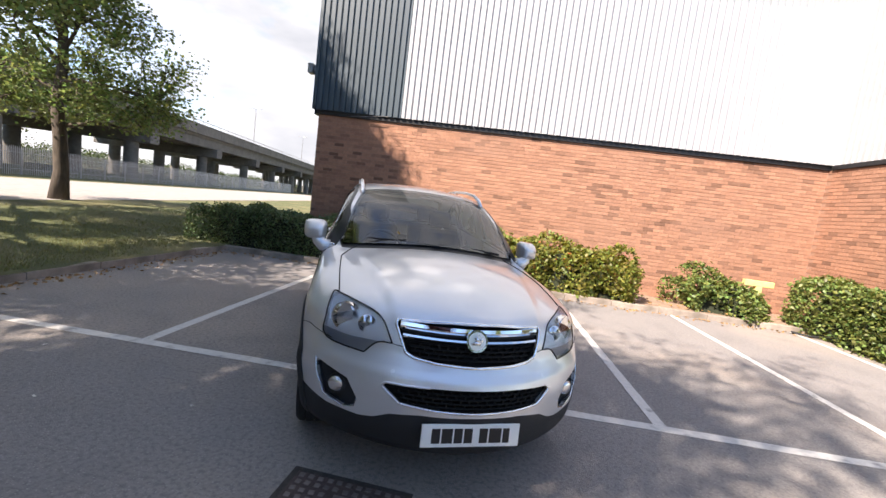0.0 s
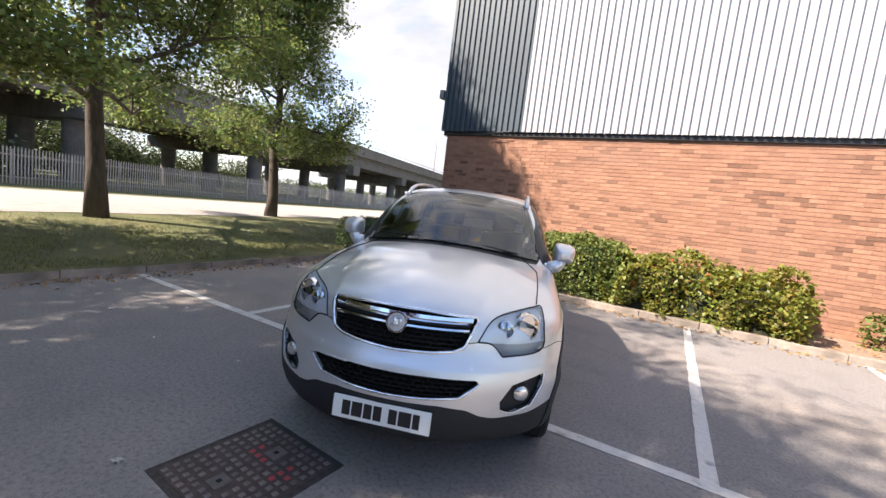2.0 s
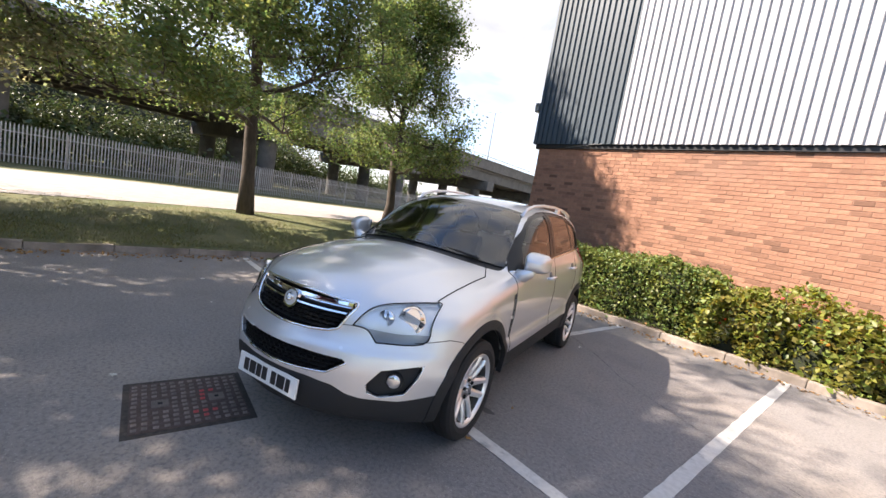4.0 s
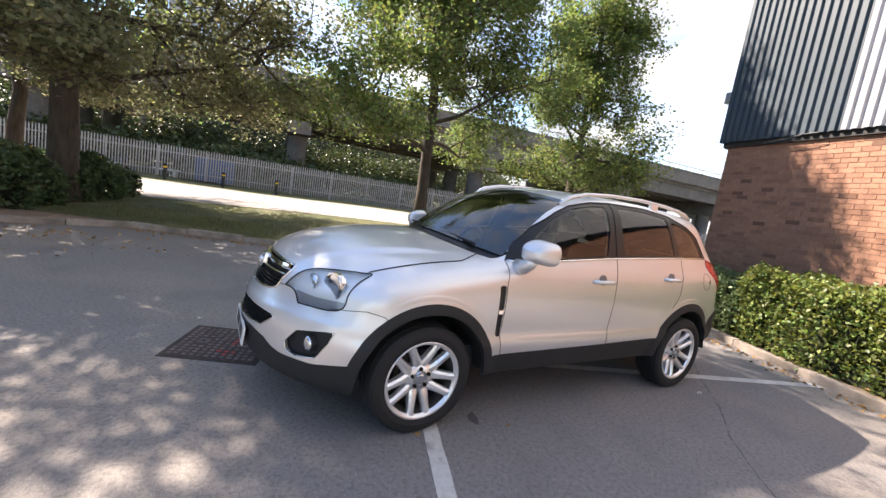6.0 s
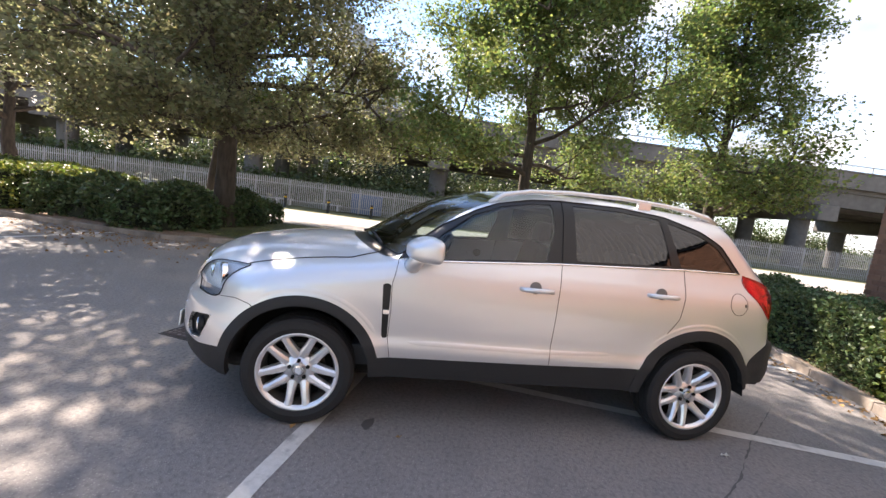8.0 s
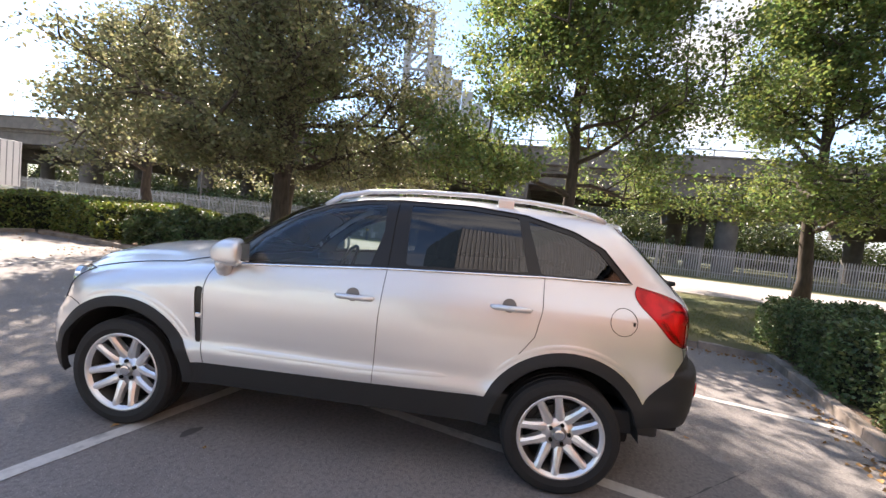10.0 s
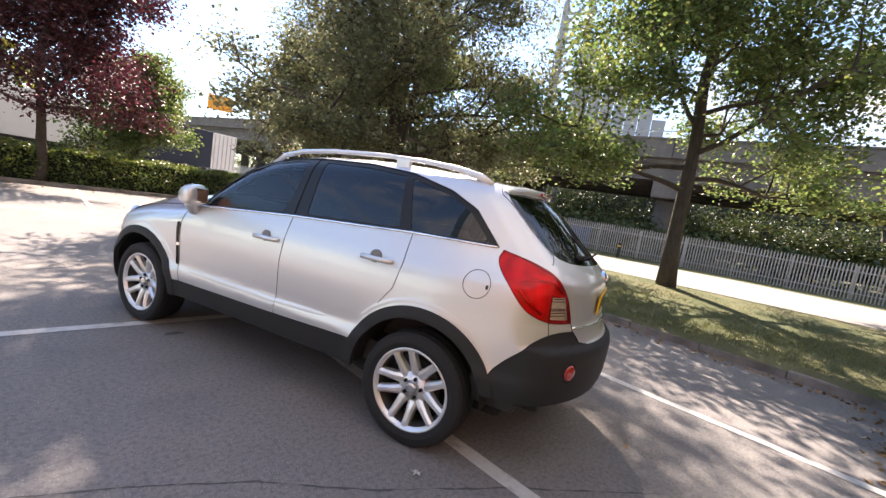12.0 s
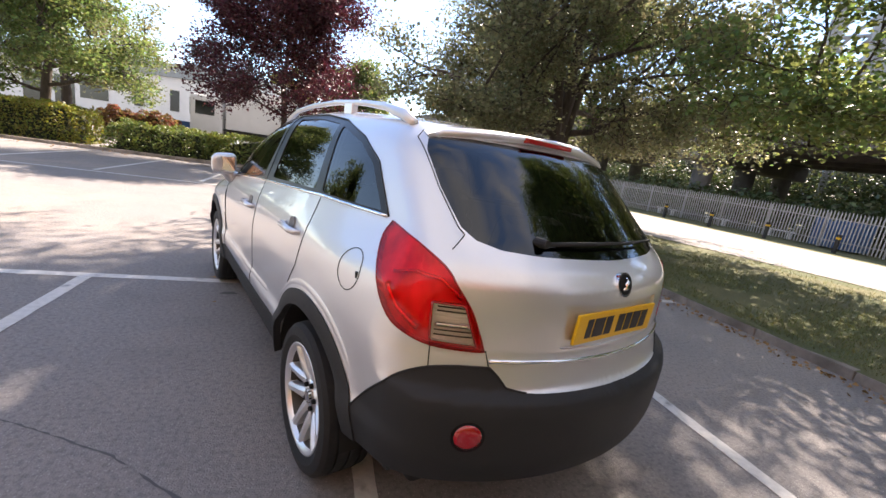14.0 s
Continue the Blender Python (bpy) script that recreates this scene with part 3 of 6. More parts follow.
# ---- fence, trees, hedges ----
def palisade(along0, along1, out):
    root = empty("palisade_fence", *road_at(0, out), land_z(*road_at(0, out)), math.degrees(ROAD_A))
    tagged(root, "grey galvanised steel palisade fence along the road", "fence")
    pale = bmesh.new()
    w, h = 0.07, 2.1
    prof = [(-w / 2, 0.0), (-w / 6, 0.02), (w / 6, 0.02), (w / 2, 0.0)]
    low = [pale.verts.new((o, p, 0.05)) for p, o in prof]
    high = [pale.verts.new((o, p, h - 0.14 if i in (0, 3) else h)) for i, (p, o) in enumerate(prof)]
    for i in range(3):
        pale.faces.new((low[i], low[i + 1], high[i + 1], high[i]))
    me = bpy.data.meshes.new("pale")
    pale.to_mesh(me)
    pale.free()
    me.materials.append(GALV)
    n = int((along1 - along0) / 0.155)
    near = [i for i in range(n) if -22 < along0 + i * 0.155 < 24.5]
    for i in near[:300]:
        p = new("pale", me)
        p.parent = root
        p.location = (0, along0 + i * 0.155, 0)
    rest = [i for i in range(n) if i not in set(near[:300])]
    vs, fs = [], []
    tmp = [v.co.copy() for v in me.vertices]
    for i in rest:
        b = len(vs)
        vs += [(v.x, v.y + along0 + i * 0.155, v.z) for v in tmp]
        fs += [tuple(b + k for k in p.vertices) for p in me.polygons]
    tagged(part("far_fencing", mesh_from("far_fencing", vs, fs, GALV), None, root), kind="stuff")
    for z in (0.42, 1.62):
        part("rail", boxed(-0.045, -0.005, along0, along1, z, z + 0.05), GALV, root)
    for k in range(int((along1 - along0) / 2.75) + 1):
        part("post", boxed(-0.12, -0.05, along0 + k * 2.75, along0 + k * 2.75 + 0.1, 0, 1.95), GALV, root)


palisade(-75, 95, 19.5)

tree("maple_tree", -9.63, 1.6, 0.24, 14.2, 3.5, 0.18, 2.2, 11, LEAF, 135000, 0.095, lean=(-0.2, -0.25), count=26, label="broad green maple tree on the grass verge", low=0.12, floor=2.2, full=0.56)
tree("maple_tree", -11.7, 7.6, 0.24, 10.6, 2.5, 0.18, 2.0, 12, LEAF, 50000, 0.1, count=26, label="slim green maple tree on the grass verge", low=0.1, full=0.3)
tree("maple_tree", -6.7, -6.25, 0.1, 10.2, 3.9, 0.27, 2.3, 13, LEAF_B, 115000, 0.09, count=26, low=0.34, floor=2.15, stems=3, skirt=1.3, label="spreading dull green maple tree behind the ivy bank", full=0.1)
tree("maple_tree", -10.3, -9.6, 0.1, 9.0, 3.6, 0.2, 2.6, 27, LEAF, 22000, 0.11, count=16, floor=2.4, label="green maple tree between the ivy bank and the road")
tree("copper_maple", 1.3, -12.75, 0.05, 7.6, 2.7, 0.14, 2.0, 14, LEAF_M, 62000, 0.095, floor=1.7, count=20, label="dark copper-leaved maple tree beside the long hedge", full=0.3)
tree("maple_tree", -1.6, -17.5, 0.0, 5.6, 2.2, 0.16, 1.2, 15, LEAF, 34000, 0.11, floor=0.8, label="bushy green tree behind the copper maple")
tree("ash_tree", 10.4, -16.4, 0.0, 8.2, 3.1, 0.2, 1.6, 16, LEAF, 48000, 0.11, count=20, floor=1.2, label="light green ash tree beyond the hedge", low=0.2)
tree("ash_tree", 12.5, -22.0, 0.0, 10.5, 4.0, 0.25, 2.0, 17, LEAF_B, 24000, 0.16, label="tall dark green ash tree beyond the hedge")
tree("ash_tree", 20.0, -13.0, 0.0, 8.0, 3.6, 0.24, 1.6, 18, LEAF, 18000, 0.18, label="green ash tree at the far side of the car park")
tree("ash_tree", 26.0, -2.0, 0.0, 9.0, 4.0, 0.24, 1.8, 19, LEAF_B, 16000, 0.2, label="green ash tree at the far side of the car park")
tree("ash_tree", 24.0, 7.5, -0.6, 8.5, 3.6, 0.24, 1.8, 20, LEAF, 14000, 0.2, label="green ash tree at the far side of the car park")
tree("maple_tree", -10.5, -19.5, 0.1, 9.5, 4.4, 0.26, 2.4, 21, LEAF_B, 26000, 0.17, label="dull green maple tree along the road")
tree("birch_tree", 3.5, -46.0, 0.0, 8.5, 3.0, 0.2, 2.0, 22, LEAF_Y, 7000, 0.3, label="small pale green tree far behind the yard")

hedge("clipped_hedge", -6.0, -1.75, 5.36, 6.4, 0.05, 0.88, 1, LEAF_E, density=2100, leaf=0.043, label="clipped dark evergreen hedge at the wall corner")
hedge("clipped_hedge", -1.8, 0.7, 5.36, 6.45, 0.05, 1.12, 6, LEAF_H, density=1900, leaf=0.05, label="thick clipped evergreen hedge before the brick wall")
loose = hedge("loose_shrub", 0.65, 3.3, 5.36, 6.3, 0.05, 0.88, 2, LEAF_Y, density=1300, leaf=0.07, label="loose yellow-green shrub with orange tips", rough=0.24)
tips = np.random.default_rng(61)
part("orange_tips", leaf_cloud("orange_tips", np.stack([tips.uniform(-1.25, 1.25, 130), tips.uniform(-0.5, 0.3, 130), tips.uniform(0.3, 0.95, 130)], 1), tips.uniform(0.03, 0.07, 130), leaf_mat("orange_tip", (0.42, 0.13, 0.05), hue=0.04, val=0.4), tips), None, loose, "orange-red young leaf tips")
# loose shoots stand out of the shrub's top
shoots = bmesh.new()
sprigs = []
for _ in range(34):
    sx, sy, sh = tips.uniform(-1.25, 1.2), tips.uniform(-0.35, 0.35), tips.uniform(0.85, 1.12)
    end = (sx + tips.normal(0, 0.1), sy + tips.normal(0, 0.08), sh)
    tube_bm(shoots, [(sx, sy, 0.5), end], [0.006, 0.003], 4, False)
    sprigs += [(end[0] + tips.normal(0, 0.035), end[1] + tips.normal(0, 0.035), sh - abs(tips.normal(0, 0.12))) for _ in range(14)]
part("shoots", shoots, BARK, loose)
part("shoot_leaves", leaf_cloud("shoot_leaves", sprigs, tips.uniform(0.04, 0.08, len(sprigs)), LEAF_Y, tips), None, loose)
hedge("low_shrub", 4.5, 5.8, 5.42, 6.35, 0.05, 0.6, 3, LEAF_H, density=1200, leaf=0.07, label="low green shrub beside the brick wall", rough=0.24)
hedge("clipped_hedge", 6.35, 7.2, 3.4, 5.75, 0.0, 0.98, 7, LEAF_H, density=1300, leaf=0.06, label="clipped green hedge in the corner of the walls")
hedge("ivy_bank", -9.0, -4.35, -9.4, -5.9, 0.08, 0.8, 4, leaf_mat("ivy_leaf", (0.075, 0.11, 0.048), val=0.5, through=0.2), label="dense dark ivy bank at the corner of the car park", rough=0.22, density=850, leaf=0.085)
hedge("box_hedge", -7.5, -4.0, -12.4, -9.7, 0.05, 1.05, 8, LEAF_H, label="square-cut dark hedge behind the ivy bank", density=500, leaf=0.08)
hedge("long_hedge", -9.5, 4.0, -14.2, -12.75, 0.0, 1.08, 5, LEAF_H, label="long clipped hedge along the end of the car park", density=420, leaf=0.08)
hedge("rounded_hedge", 3.4, 7.0, -14.6, -12.8, 0.0, 0.95, 9, LEAF_H, label="rounded dark green hedge at the end of the bays", density=500, leaf=0.08, rough=0.15)
hedge("clipped_hedge", 8.2, 14.5, -15.4, -13.4, 0.0, 1.25, 10, LEAF_Y, label="clipped sunlit hedge beyond the path", density=420, leaf=0.08)
hedge("rust_shrub", 7.4, 10.5, -22.0, -20.4, 0.0, 1.3, 11, leaf_mat("rust_leaf", (0.13, 0.085, 0.04), hue=0.06), label="rust-brown shrub before the yard", density=220, leaf=0.14, rough=0.2)


def thicket(name, along0, along1, out0, out1, height, seed, count, label):
    """Wild growth too dense to pick apart, seen through the fence and under the viaduct."""
    rng = np.random.default_rng(seed)
    k = count // 120
    ca, cb = rng.uniform(along0, along1, k), rng.uniform(out0, out1, k)
    ch = rng.uniform(0.35, 1.0, k) * height
    pick = rng.integers(0, k, count)
    d = rng.normal(0, 1, (count, 3))
    al = ca[pick] + d[:, 0] * 1.1
    ou = cb[pick] + d[:, 1] * 0.8
    z = np.abs(ch[pick] * np.clip(rng.uniform(0, 1, count) ** 0.6, 0, 1) + d[:, 2] * 0.35) + 0.2
    x = ROAD_P.x + ROAD_D.x * al + ROAD_N.x * ou
    y = ROAD_P.y + ROAD_D.y * al + ROAD_N.y * ou
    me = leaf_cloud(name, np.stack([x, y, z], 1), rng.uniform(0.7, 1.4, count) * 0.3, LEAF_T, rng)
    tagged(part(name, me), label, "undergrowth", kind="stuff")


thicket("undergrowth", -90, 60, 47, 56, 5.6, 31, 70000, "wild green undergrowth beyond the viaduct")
# a near-black bank, painted as shade behind growth, closes the view under the viaduct
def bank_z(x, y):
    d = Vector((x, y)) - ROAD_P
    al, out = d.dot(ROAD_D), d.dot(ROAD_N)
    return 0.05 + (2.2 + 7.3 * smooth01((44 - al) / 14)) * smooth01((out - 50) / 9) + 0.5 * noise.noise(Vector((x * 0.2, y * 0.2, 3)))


bank = mesh_from("wooded_bank", *[[(*road_at(a, o), bank_z(*road_at(a, o))) for o in range(49, 78, 2) for a in range(-110, 322, 9)], [(j * 48 + i, j * 48 + i + 1, (j + 1) * 48 + i + 1, (j + 1) * 48 + i) for j in range(14) for i in range(47)]], SHADE_CORE, True)
tagged(part("wooded_bank", bank), "near-black sheet beyond the viaduct standing in for shade behind undergrowth", "bank", kind="structure")
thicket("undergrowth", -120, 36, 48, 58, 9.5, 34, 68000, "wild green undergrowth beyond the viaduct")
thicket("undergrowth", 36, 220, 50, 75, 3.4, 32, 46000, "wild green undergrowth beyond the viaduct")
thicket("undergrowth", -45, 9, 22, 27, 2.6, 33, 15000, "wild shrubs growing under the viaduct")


# bollards between the road and the fence
BOLLARD = mat("black_bollard", (0.02, 0.02, 0.02), 0.5)
YELLOW = mat("yellow_band", (0.7, 0.42, 0.02), 0.5)
RED_BAND = mat("red_band", (0.5, 0.03, 0.02), 0.5)
bol = empty("bollard", *road_at(-7.65, 18), 0.3)
tagged(bol, "black road bollard with a yellow reflective band", "bollard", "bollards along the road")
part("post", boxed(-0.08, 0.08, -0.08, 0.08, 0, 0.95, 0.02), BOLLARD, bol)
part("band", boxed(-0.084, 0.084, -0.084, 0.084, 0.74, 0.84, 0.004), YELLOW, bol)
part("cap", boxed(-0.085, 0.085, -0.085, 0.085, 0.9, 0.99, 0.03), BOLLARD, bol)
for a in (-17.4, -14.15, -10.9, -4.4):
    x, y = road_at(a, 18)
    copy_thing(bol, pose(x, y, land_z(x, y)))
x, y = road_at(-7.65, 18)
bol.location.z = land_z(x, y)

# low white benches behind the fence
bench = empty("bench", *road_at(-15.6, 21.4), -0.3, math.degrees(ROAD_A))
tagged(bench, "low white concrete bench behind the steel fence", "bench", "benches behind the fence")
part("slab", boxed(-0.22, 0.22, -0.8, 0.8, 0.4, 0.5, 0.02), WHITE_BOX, bench)
for y in (-0.55, 0.55):
    part("leg", boxed(-0.18, 0.18, y - 0.08, y + 0.08, 0, 0.398, 0.02), WHITE_BOX, bench)
for a in (-11.6, -19.6):
    copy_thing(bench, pose(*road_at(a, 21.4), -0.3, 0, 0, math.degrees(ROAD_A)))

# boards and a lamp column by the fence
BLUE = mat("blue_board", (0.03, 0.09, 0.22), 0.5, var=0.1)
x, y = road_at(-8.6, 21.2)
tagged(part("blue_skip", boxed(x - 0.7, x + 0.7, y - 1.1, y + 1.1, -0.25, 1.35, 0.03), BLUE), "blue steel bin standing behind the fence", "bin")


def lamp_column(along, out, z0, h, arms, label="tall grey street lamp on the viaduct"):
    x, y = road_at(along, out)
    root = empty("street_lamp", x, y, z0, math.degrees(ROAD_A))
    tagged(root, label, "street lamp", "street lamps on the viaduct")
    part("column", tube([(0, 0, 0), (0, 0, h * 0.5), (0, 0, h)], [0.1, 0.075, 0.05], 8), CONCRETE, root)
    for s in arms:
        arm = part("arm", tube([(0, 0, h), (s * 0.5, 0, h + 0.12), (s * 1.2, 0, h + 0.14)], 0.035, 6), GALV, root)
        part("lantern", boxed(*sorted((s * 1.1, s * 1.75)), -0.12, 0.12, h + 0.08, h + 0.2, 0.03), GALV, arm)


for al in (64, 111, 160, -3, -67):
    lamp_column(al, VIA_OUT + 10.5, VIA_TOP - 1.7, 12.5, (-1, 1))
lamp_column(-33, 20.6, -0.3, 7.8, (1,), "slim grey lamp column behind the fence")

# orange direction sign on the parapet
osign = empty("direction_sign", -23.3, -83, VIA_TOP + 1.0, -16)
tagged(osign, "orange motorway sign above the viaduct parapet", "sign")
part("board", boxed(-2.1, 2.1, -0.05, 0.05, 0.4, 3.1, 0.03), mat("orange_sign", (0.72, 0.3, 0.02), 0.5), osign)
for s in (-1.4, 1.4):
    part("post", boxed(s - 0.08, s + 0.08, -0.2, -0.05, -2.8, 2.8), GALV, osign)

# steel gantry with boards seen from behind
GANTRY = mat("gantry_steel", (0.3, 0.32, 0.34), 0.55, metal=0.2, var=0.1)
gantry = empty("billboard_gantry", -57.0, -31.0, 6.5, 25)
gantry.scale = (1.52, 1.52, 1.52)
tagged(gantry, "grey lattice steel billboard tower beside the viaduct", "gantry")


def strut(a, b, r=0.14):
    part("strut", tube([a, b], r, 6), GANTRY, gantry)


for cx in (-1.6, 1.6):
    for cy in (-1.2, 1.2):
        strut((cx, cy, -5), (cx, cy, 18), 0.24)
for k in range(6):
    z0, z1 = 0.5 + k * 3, 3.5 + k * 3
    for cy in (-1.2, 1.2):
        strut((-1.6, cy, z0), (1.6, cy, z1))
        strut((-1.6, cy, z1), (1.6, cy, z1), 0.18)
    for cx in (-1.6, 1.6):
        strut((cx, -1.2, z0), (cx, 1.2, z1))
        strut((cx, -1.2, z1), (cx, 1.2, z1))
for k in range(7):
    y = 1.2 + k * 1.3
    part("board_back", boxed(-1.9, -1.6, y, y + 1.25, 3.4 + 0.15 * k, 15.5 - k * 1.2, 0.03), GANTRY, gantry)
    strut((-1.6, y, 4), (1.2, y, 4 + (6 - k) * 0.8), 0.1)
    strut((1.2, y, 4 + (6 - k) * 0.8), (1.2, y + 1.3, 4 + (5 - k) * 0.8), 0.1)

# the yard: a lorry, a parked container and low works
NAVY = mat("navy_curtain", (0.015, 0.022, 0.04), 0.6, var=0.1)
lorry = empty("lorry", 2.7, -24.2, 0)
tagged(lorry, "white box lorry parked in the yard beyond the hedge", "lorry")
part("box", boxed(-3.4, 2.6, -1.2, 1.2, 1.2, 3.45, 0.05), WHITE_BOX, lorry)
cab = part("cab", boxed(2.75, 4.5, -1.15, 1.15, 0.75, 2.95, 0.18), WHITE_BOX, lorry)
part("cab_window", boxed(3.2, 4.2, 1.14, 1.165, 1.85, 2.6, 0.01), GLOSS_DARK, cab)
part("windscreen", boxed(4.48, 4.52, -1.0, 1.0, 1.8, 2.7, 0.01), GLOSS_DARK, cab)
part("chassis", boxed(-3.2, 4.0, -0.9, 0.9, 0.65, 1.18, 0.03), BOLLARD, lorry)
part("tail_frame", boxed(-3.5, -3.4, -1.2, 1.2, 0.9, 3.4, 0.02), RED_BAND, lorry)
for wx in (-2.2, 3.4):
    for wy in (-0.95, 0.95):
        part("wheel", tube([(wx, wy - 0.14, 0.48), (wx, wy + 0.14, 0.48)], 0.48, 20), BOLLARD, lorry)
trailer = empty("curtain_trailer", -6.2, -33.5, 0, 14)
tagged(trailer, "dark curtain-sided trailer with white rear doors", "trailer")
part("curtain", boxed(-2.4, 9.0, -1.2, 1.2, 1.0, 3.9, 0.04), NAVY, trailer)
for k in range(6):
    part("door_panel", boxed(-2.46 - 0.03 * (k % 2), -2.4, -1.2 + k * 0.4, -0.83 + k * 0.4, 1.05, 3.85, 0.01), WHITE_BOX, trailer)
part("side_door", boxed(-4.4, -2.5, 1.14, 1.2, 1.0, 3.9, 0.02), WHITE_BOX, trailer)
for k in range(6):
    part("door_bar", boxed(-4.3 + k * 0.34, -4.26 + k * 0.34, 1.2, 1.225, 1.05, 3.85), GALV, trailer)
part("chassis", boxed(-2.2, 8.5, -1.0, 1.0, 0.5, 0.98), BOLLARD, trailer)
for wx in (0.0, 1.3, 7.0):
    part("wheel", tube([(wx, -1.1, 0.5), (wx, 1.1, 0.5)], 0.5, 18), BOLLARD, trailer)
works = empty("works_building", 17, -44, 0, -28)
tagged(works, "long low white works building with dark openings", "building")
part("wall", boxed(-14, 14, -4, 4, 0, 4.6), WHITE_BOX, works)
part("roof_edge", boxed(-14.2, 14.2, -4.2, 4.2, 4.6, 5.7, 0.05), mat("roof_grey", (0.26, 0.29, 0.3), 0.6, var=0.1), works)
for k, wd in enumerate((2.2, 2.2, 3.0, 0.9, 0.9, 2.2)):
    xx = 6 - k * 3.6
    part("window", boxed(xx, xx + wd, 3.96, 4.03, 1.9 if k > 1 else 0.4, 3.6), GLOSS_DARK, works)
skip = part("blue_barrel", tube([(8.0, -24.5, 0), (8.0, -24.5, 1.3)], 0.55, 20), BLUE)
tagged(skip, "blue plastic barrel standing in the yard", "barrel")
yard = sheet("yard", -30, 45, -70, -12.7, 5, lambda x, y: -0.02 - 0.5 * smooth01(((Vector((x, y)) - ROAD_P).dot(ROAD_N) - 0.5) / 17), PALE_ROAD, "pale concrete yard beyond the hedges")

# ---- the car: one smooth skin, cut into panels ----
def pw(v, xs, ys):
    """Smooth curve through knots (monotone cubic)."""
    xs, ys = np.asarray(xs, float), np.asarray(ys, float)
    h, d = np.diff(xs), np.diff(ys) / np.diff(xs)
    m = np.r_[d[0], np.where(d[:-1] * d[1:] > 0, 2 * d[:-1] * d[1:] / (d[:-1] + d[1:] + 1e-12), 0), d[-1]]
    v = np.clip(v, xs[0], xs[-1])
    i = np.clip(np.searchsorted(xs, v) - 1, 0, len(xs) - 2)
    t = (v - xs[i]) / h[i]
    return ((1 + 2 * t) * (1 - t) ** 2 * ys[i] + t * (1 - t) ** 2 * h[i] * m[i] + t * t * (3 - 2 * t) * ys[i + 1] + t * t * (t - 1) * h[i] * m[i + 1])


def smax(a, b, k):
    h = np.maximum(k - np.abs(a - b), 0) / k
    return np.maximum(a, b) + h * h * k / 4


WB, WZ = 2.72, 0.34


def car_f(p):
    """Signed closeness to the car's skin: negative inside. x across, y back from the front axle, z up."""
    x, y, z = np.abs(p[:, 0]), p[:, 1], p[:, 2]
    x = np.minimum(x, 1.3)
    half = pw(z, (0.18, 0.3, 0.45, 0.55, 0.62, 0.7, 0.85, 1.0, 1.08, 1.13, 1.2, 1.3, 1.4, 1.5, 1.58, 1.66), (0.77, 0.835, 0.863, 0.875, 0.862, 0.866, 0.872, 0.858, 0.84, 0.823, 0.8, 0.768, 0.734, 0.694, 0.65, 0.6))
    half = half * pw(y, (-0.95, -0.6, -0.3, 0.0, 2.3, 2.7, 3.0, 3.3, 3.65), (0.88, 0.955, 0.995, 1.005, 1.0, 0.992, 0.965, 0.93, 0.88))
    for wy in (0.0, WB):
        r = np.hypot(y - wy, z - WZ)
        half = half + 0.022 * np.exp(-(((r - 0.43) / 0.075) ** 2)) * (z > 0.2)
    half = half - 0.045 * pw(y, (2.4, 2.75, 3.1), (0, 0.4, 1.0)) * pw(z, (1.06, 1.24, 1.5), (0, 1.0, 0.7))
    yy = y - 0.5 * x * x
    top = pw(yy, (-0.98, -0.88, -0.8, -0.7, -0.5, -0.25, 0.1, 0.24, 0.30, 0.5, 0.8, 1.05, 1.25, 1.5, 2.0, 2.5, 2.9, 3.1, 3.4),
             (0.7, 0.86, 0.94, 0.995, 1.06, 1.112, 1.152, 1.165, 1.195, 1.33, 1.50, 1.588, 1.63, 1.658, 1.678, 1.662, 1.625, 1.598, 1.53))
    crown = pw(y, (-0.8, 0.2, 0.9, 1.4, 3.2), (0.15, 0.17, 0.1, 0.12, 0.14))
    top = top - crown * x * x
    front = pw(z, (0.15, 0.25, 0.33, 0.45, 0.55, 0.65, 0.7, 0.76, 0.85, 0.93, 1.0, 1.1), (-0.72, -0.86, -0.925, -0.945, -0.945, -0.925, -0.895, -0.868, -0.848, -0.81, -0.73, -0.5)) + 0.56 * x * x + 0.12 * x ** 4
    rear = pw(z, (0.2, 0.3, 0.4, 0.55, 0.7, 0.745, 0.78, 0.87, 0.9, 1.0, 1.1, 1.15, 1.2, 1.3, 1.4, 1.5, 1.57, 1.64), (3.42, 3.56, 3.645, 3.69, 3.695, 3.685, 3.635, 3.612, 3.605, 3.605, 3.595, 3.565, 3.515, 3.405, 3.3, 3.195, 3.12, 3.04)) - 0.36 * x * x - 0.15 * x ** 4
    f = smax(x - half, z - top, 0.085)
    f = smax(f, front - y, 0.1)
    f = smax(f, y - rear, 0.1)
    return smax(f, 0.2 - z, 0.04)


def on_skin(eye, way):
    """First places where rays from outside meet the skin."""
    eye, way = np.atleast_2d(eye).astype(float), np.atleast_2d(way).astype(float)
    far = np.linspace(0, 6, 240)
    f = car_f((eye[:, None] + way[:, None] * far[None, :, None]).reshape(-1, 3)).reshape(len(eye), -1)
    hit = np.argmax(f < 0, 1)
    hi = far[hit]
    lo = far[np.maximum(hit - 1, 0)]
    for _ in range(16):
        mid = (lo + hi) / 2
        inside = car_f(eye + way * mid[:, None]) < 0
        lo, hi = np.where(inside, lo, mid), np.where(inside, mid, hi)
    return eye + way * hi[:, None]


def skin_from_inside(base, way):
    lo, hi = np.zeros(len(base)), np.full(len(base), 2.6)
    for _ in range(40):
        mid = (lo + hi) / 2
        inside = car_f(base + way * mid[:, None]) < 0
        lo, hi = np.where(inside, mid, lo), np.where(inside, hi, mid)
    return base + way * lo[:, None]


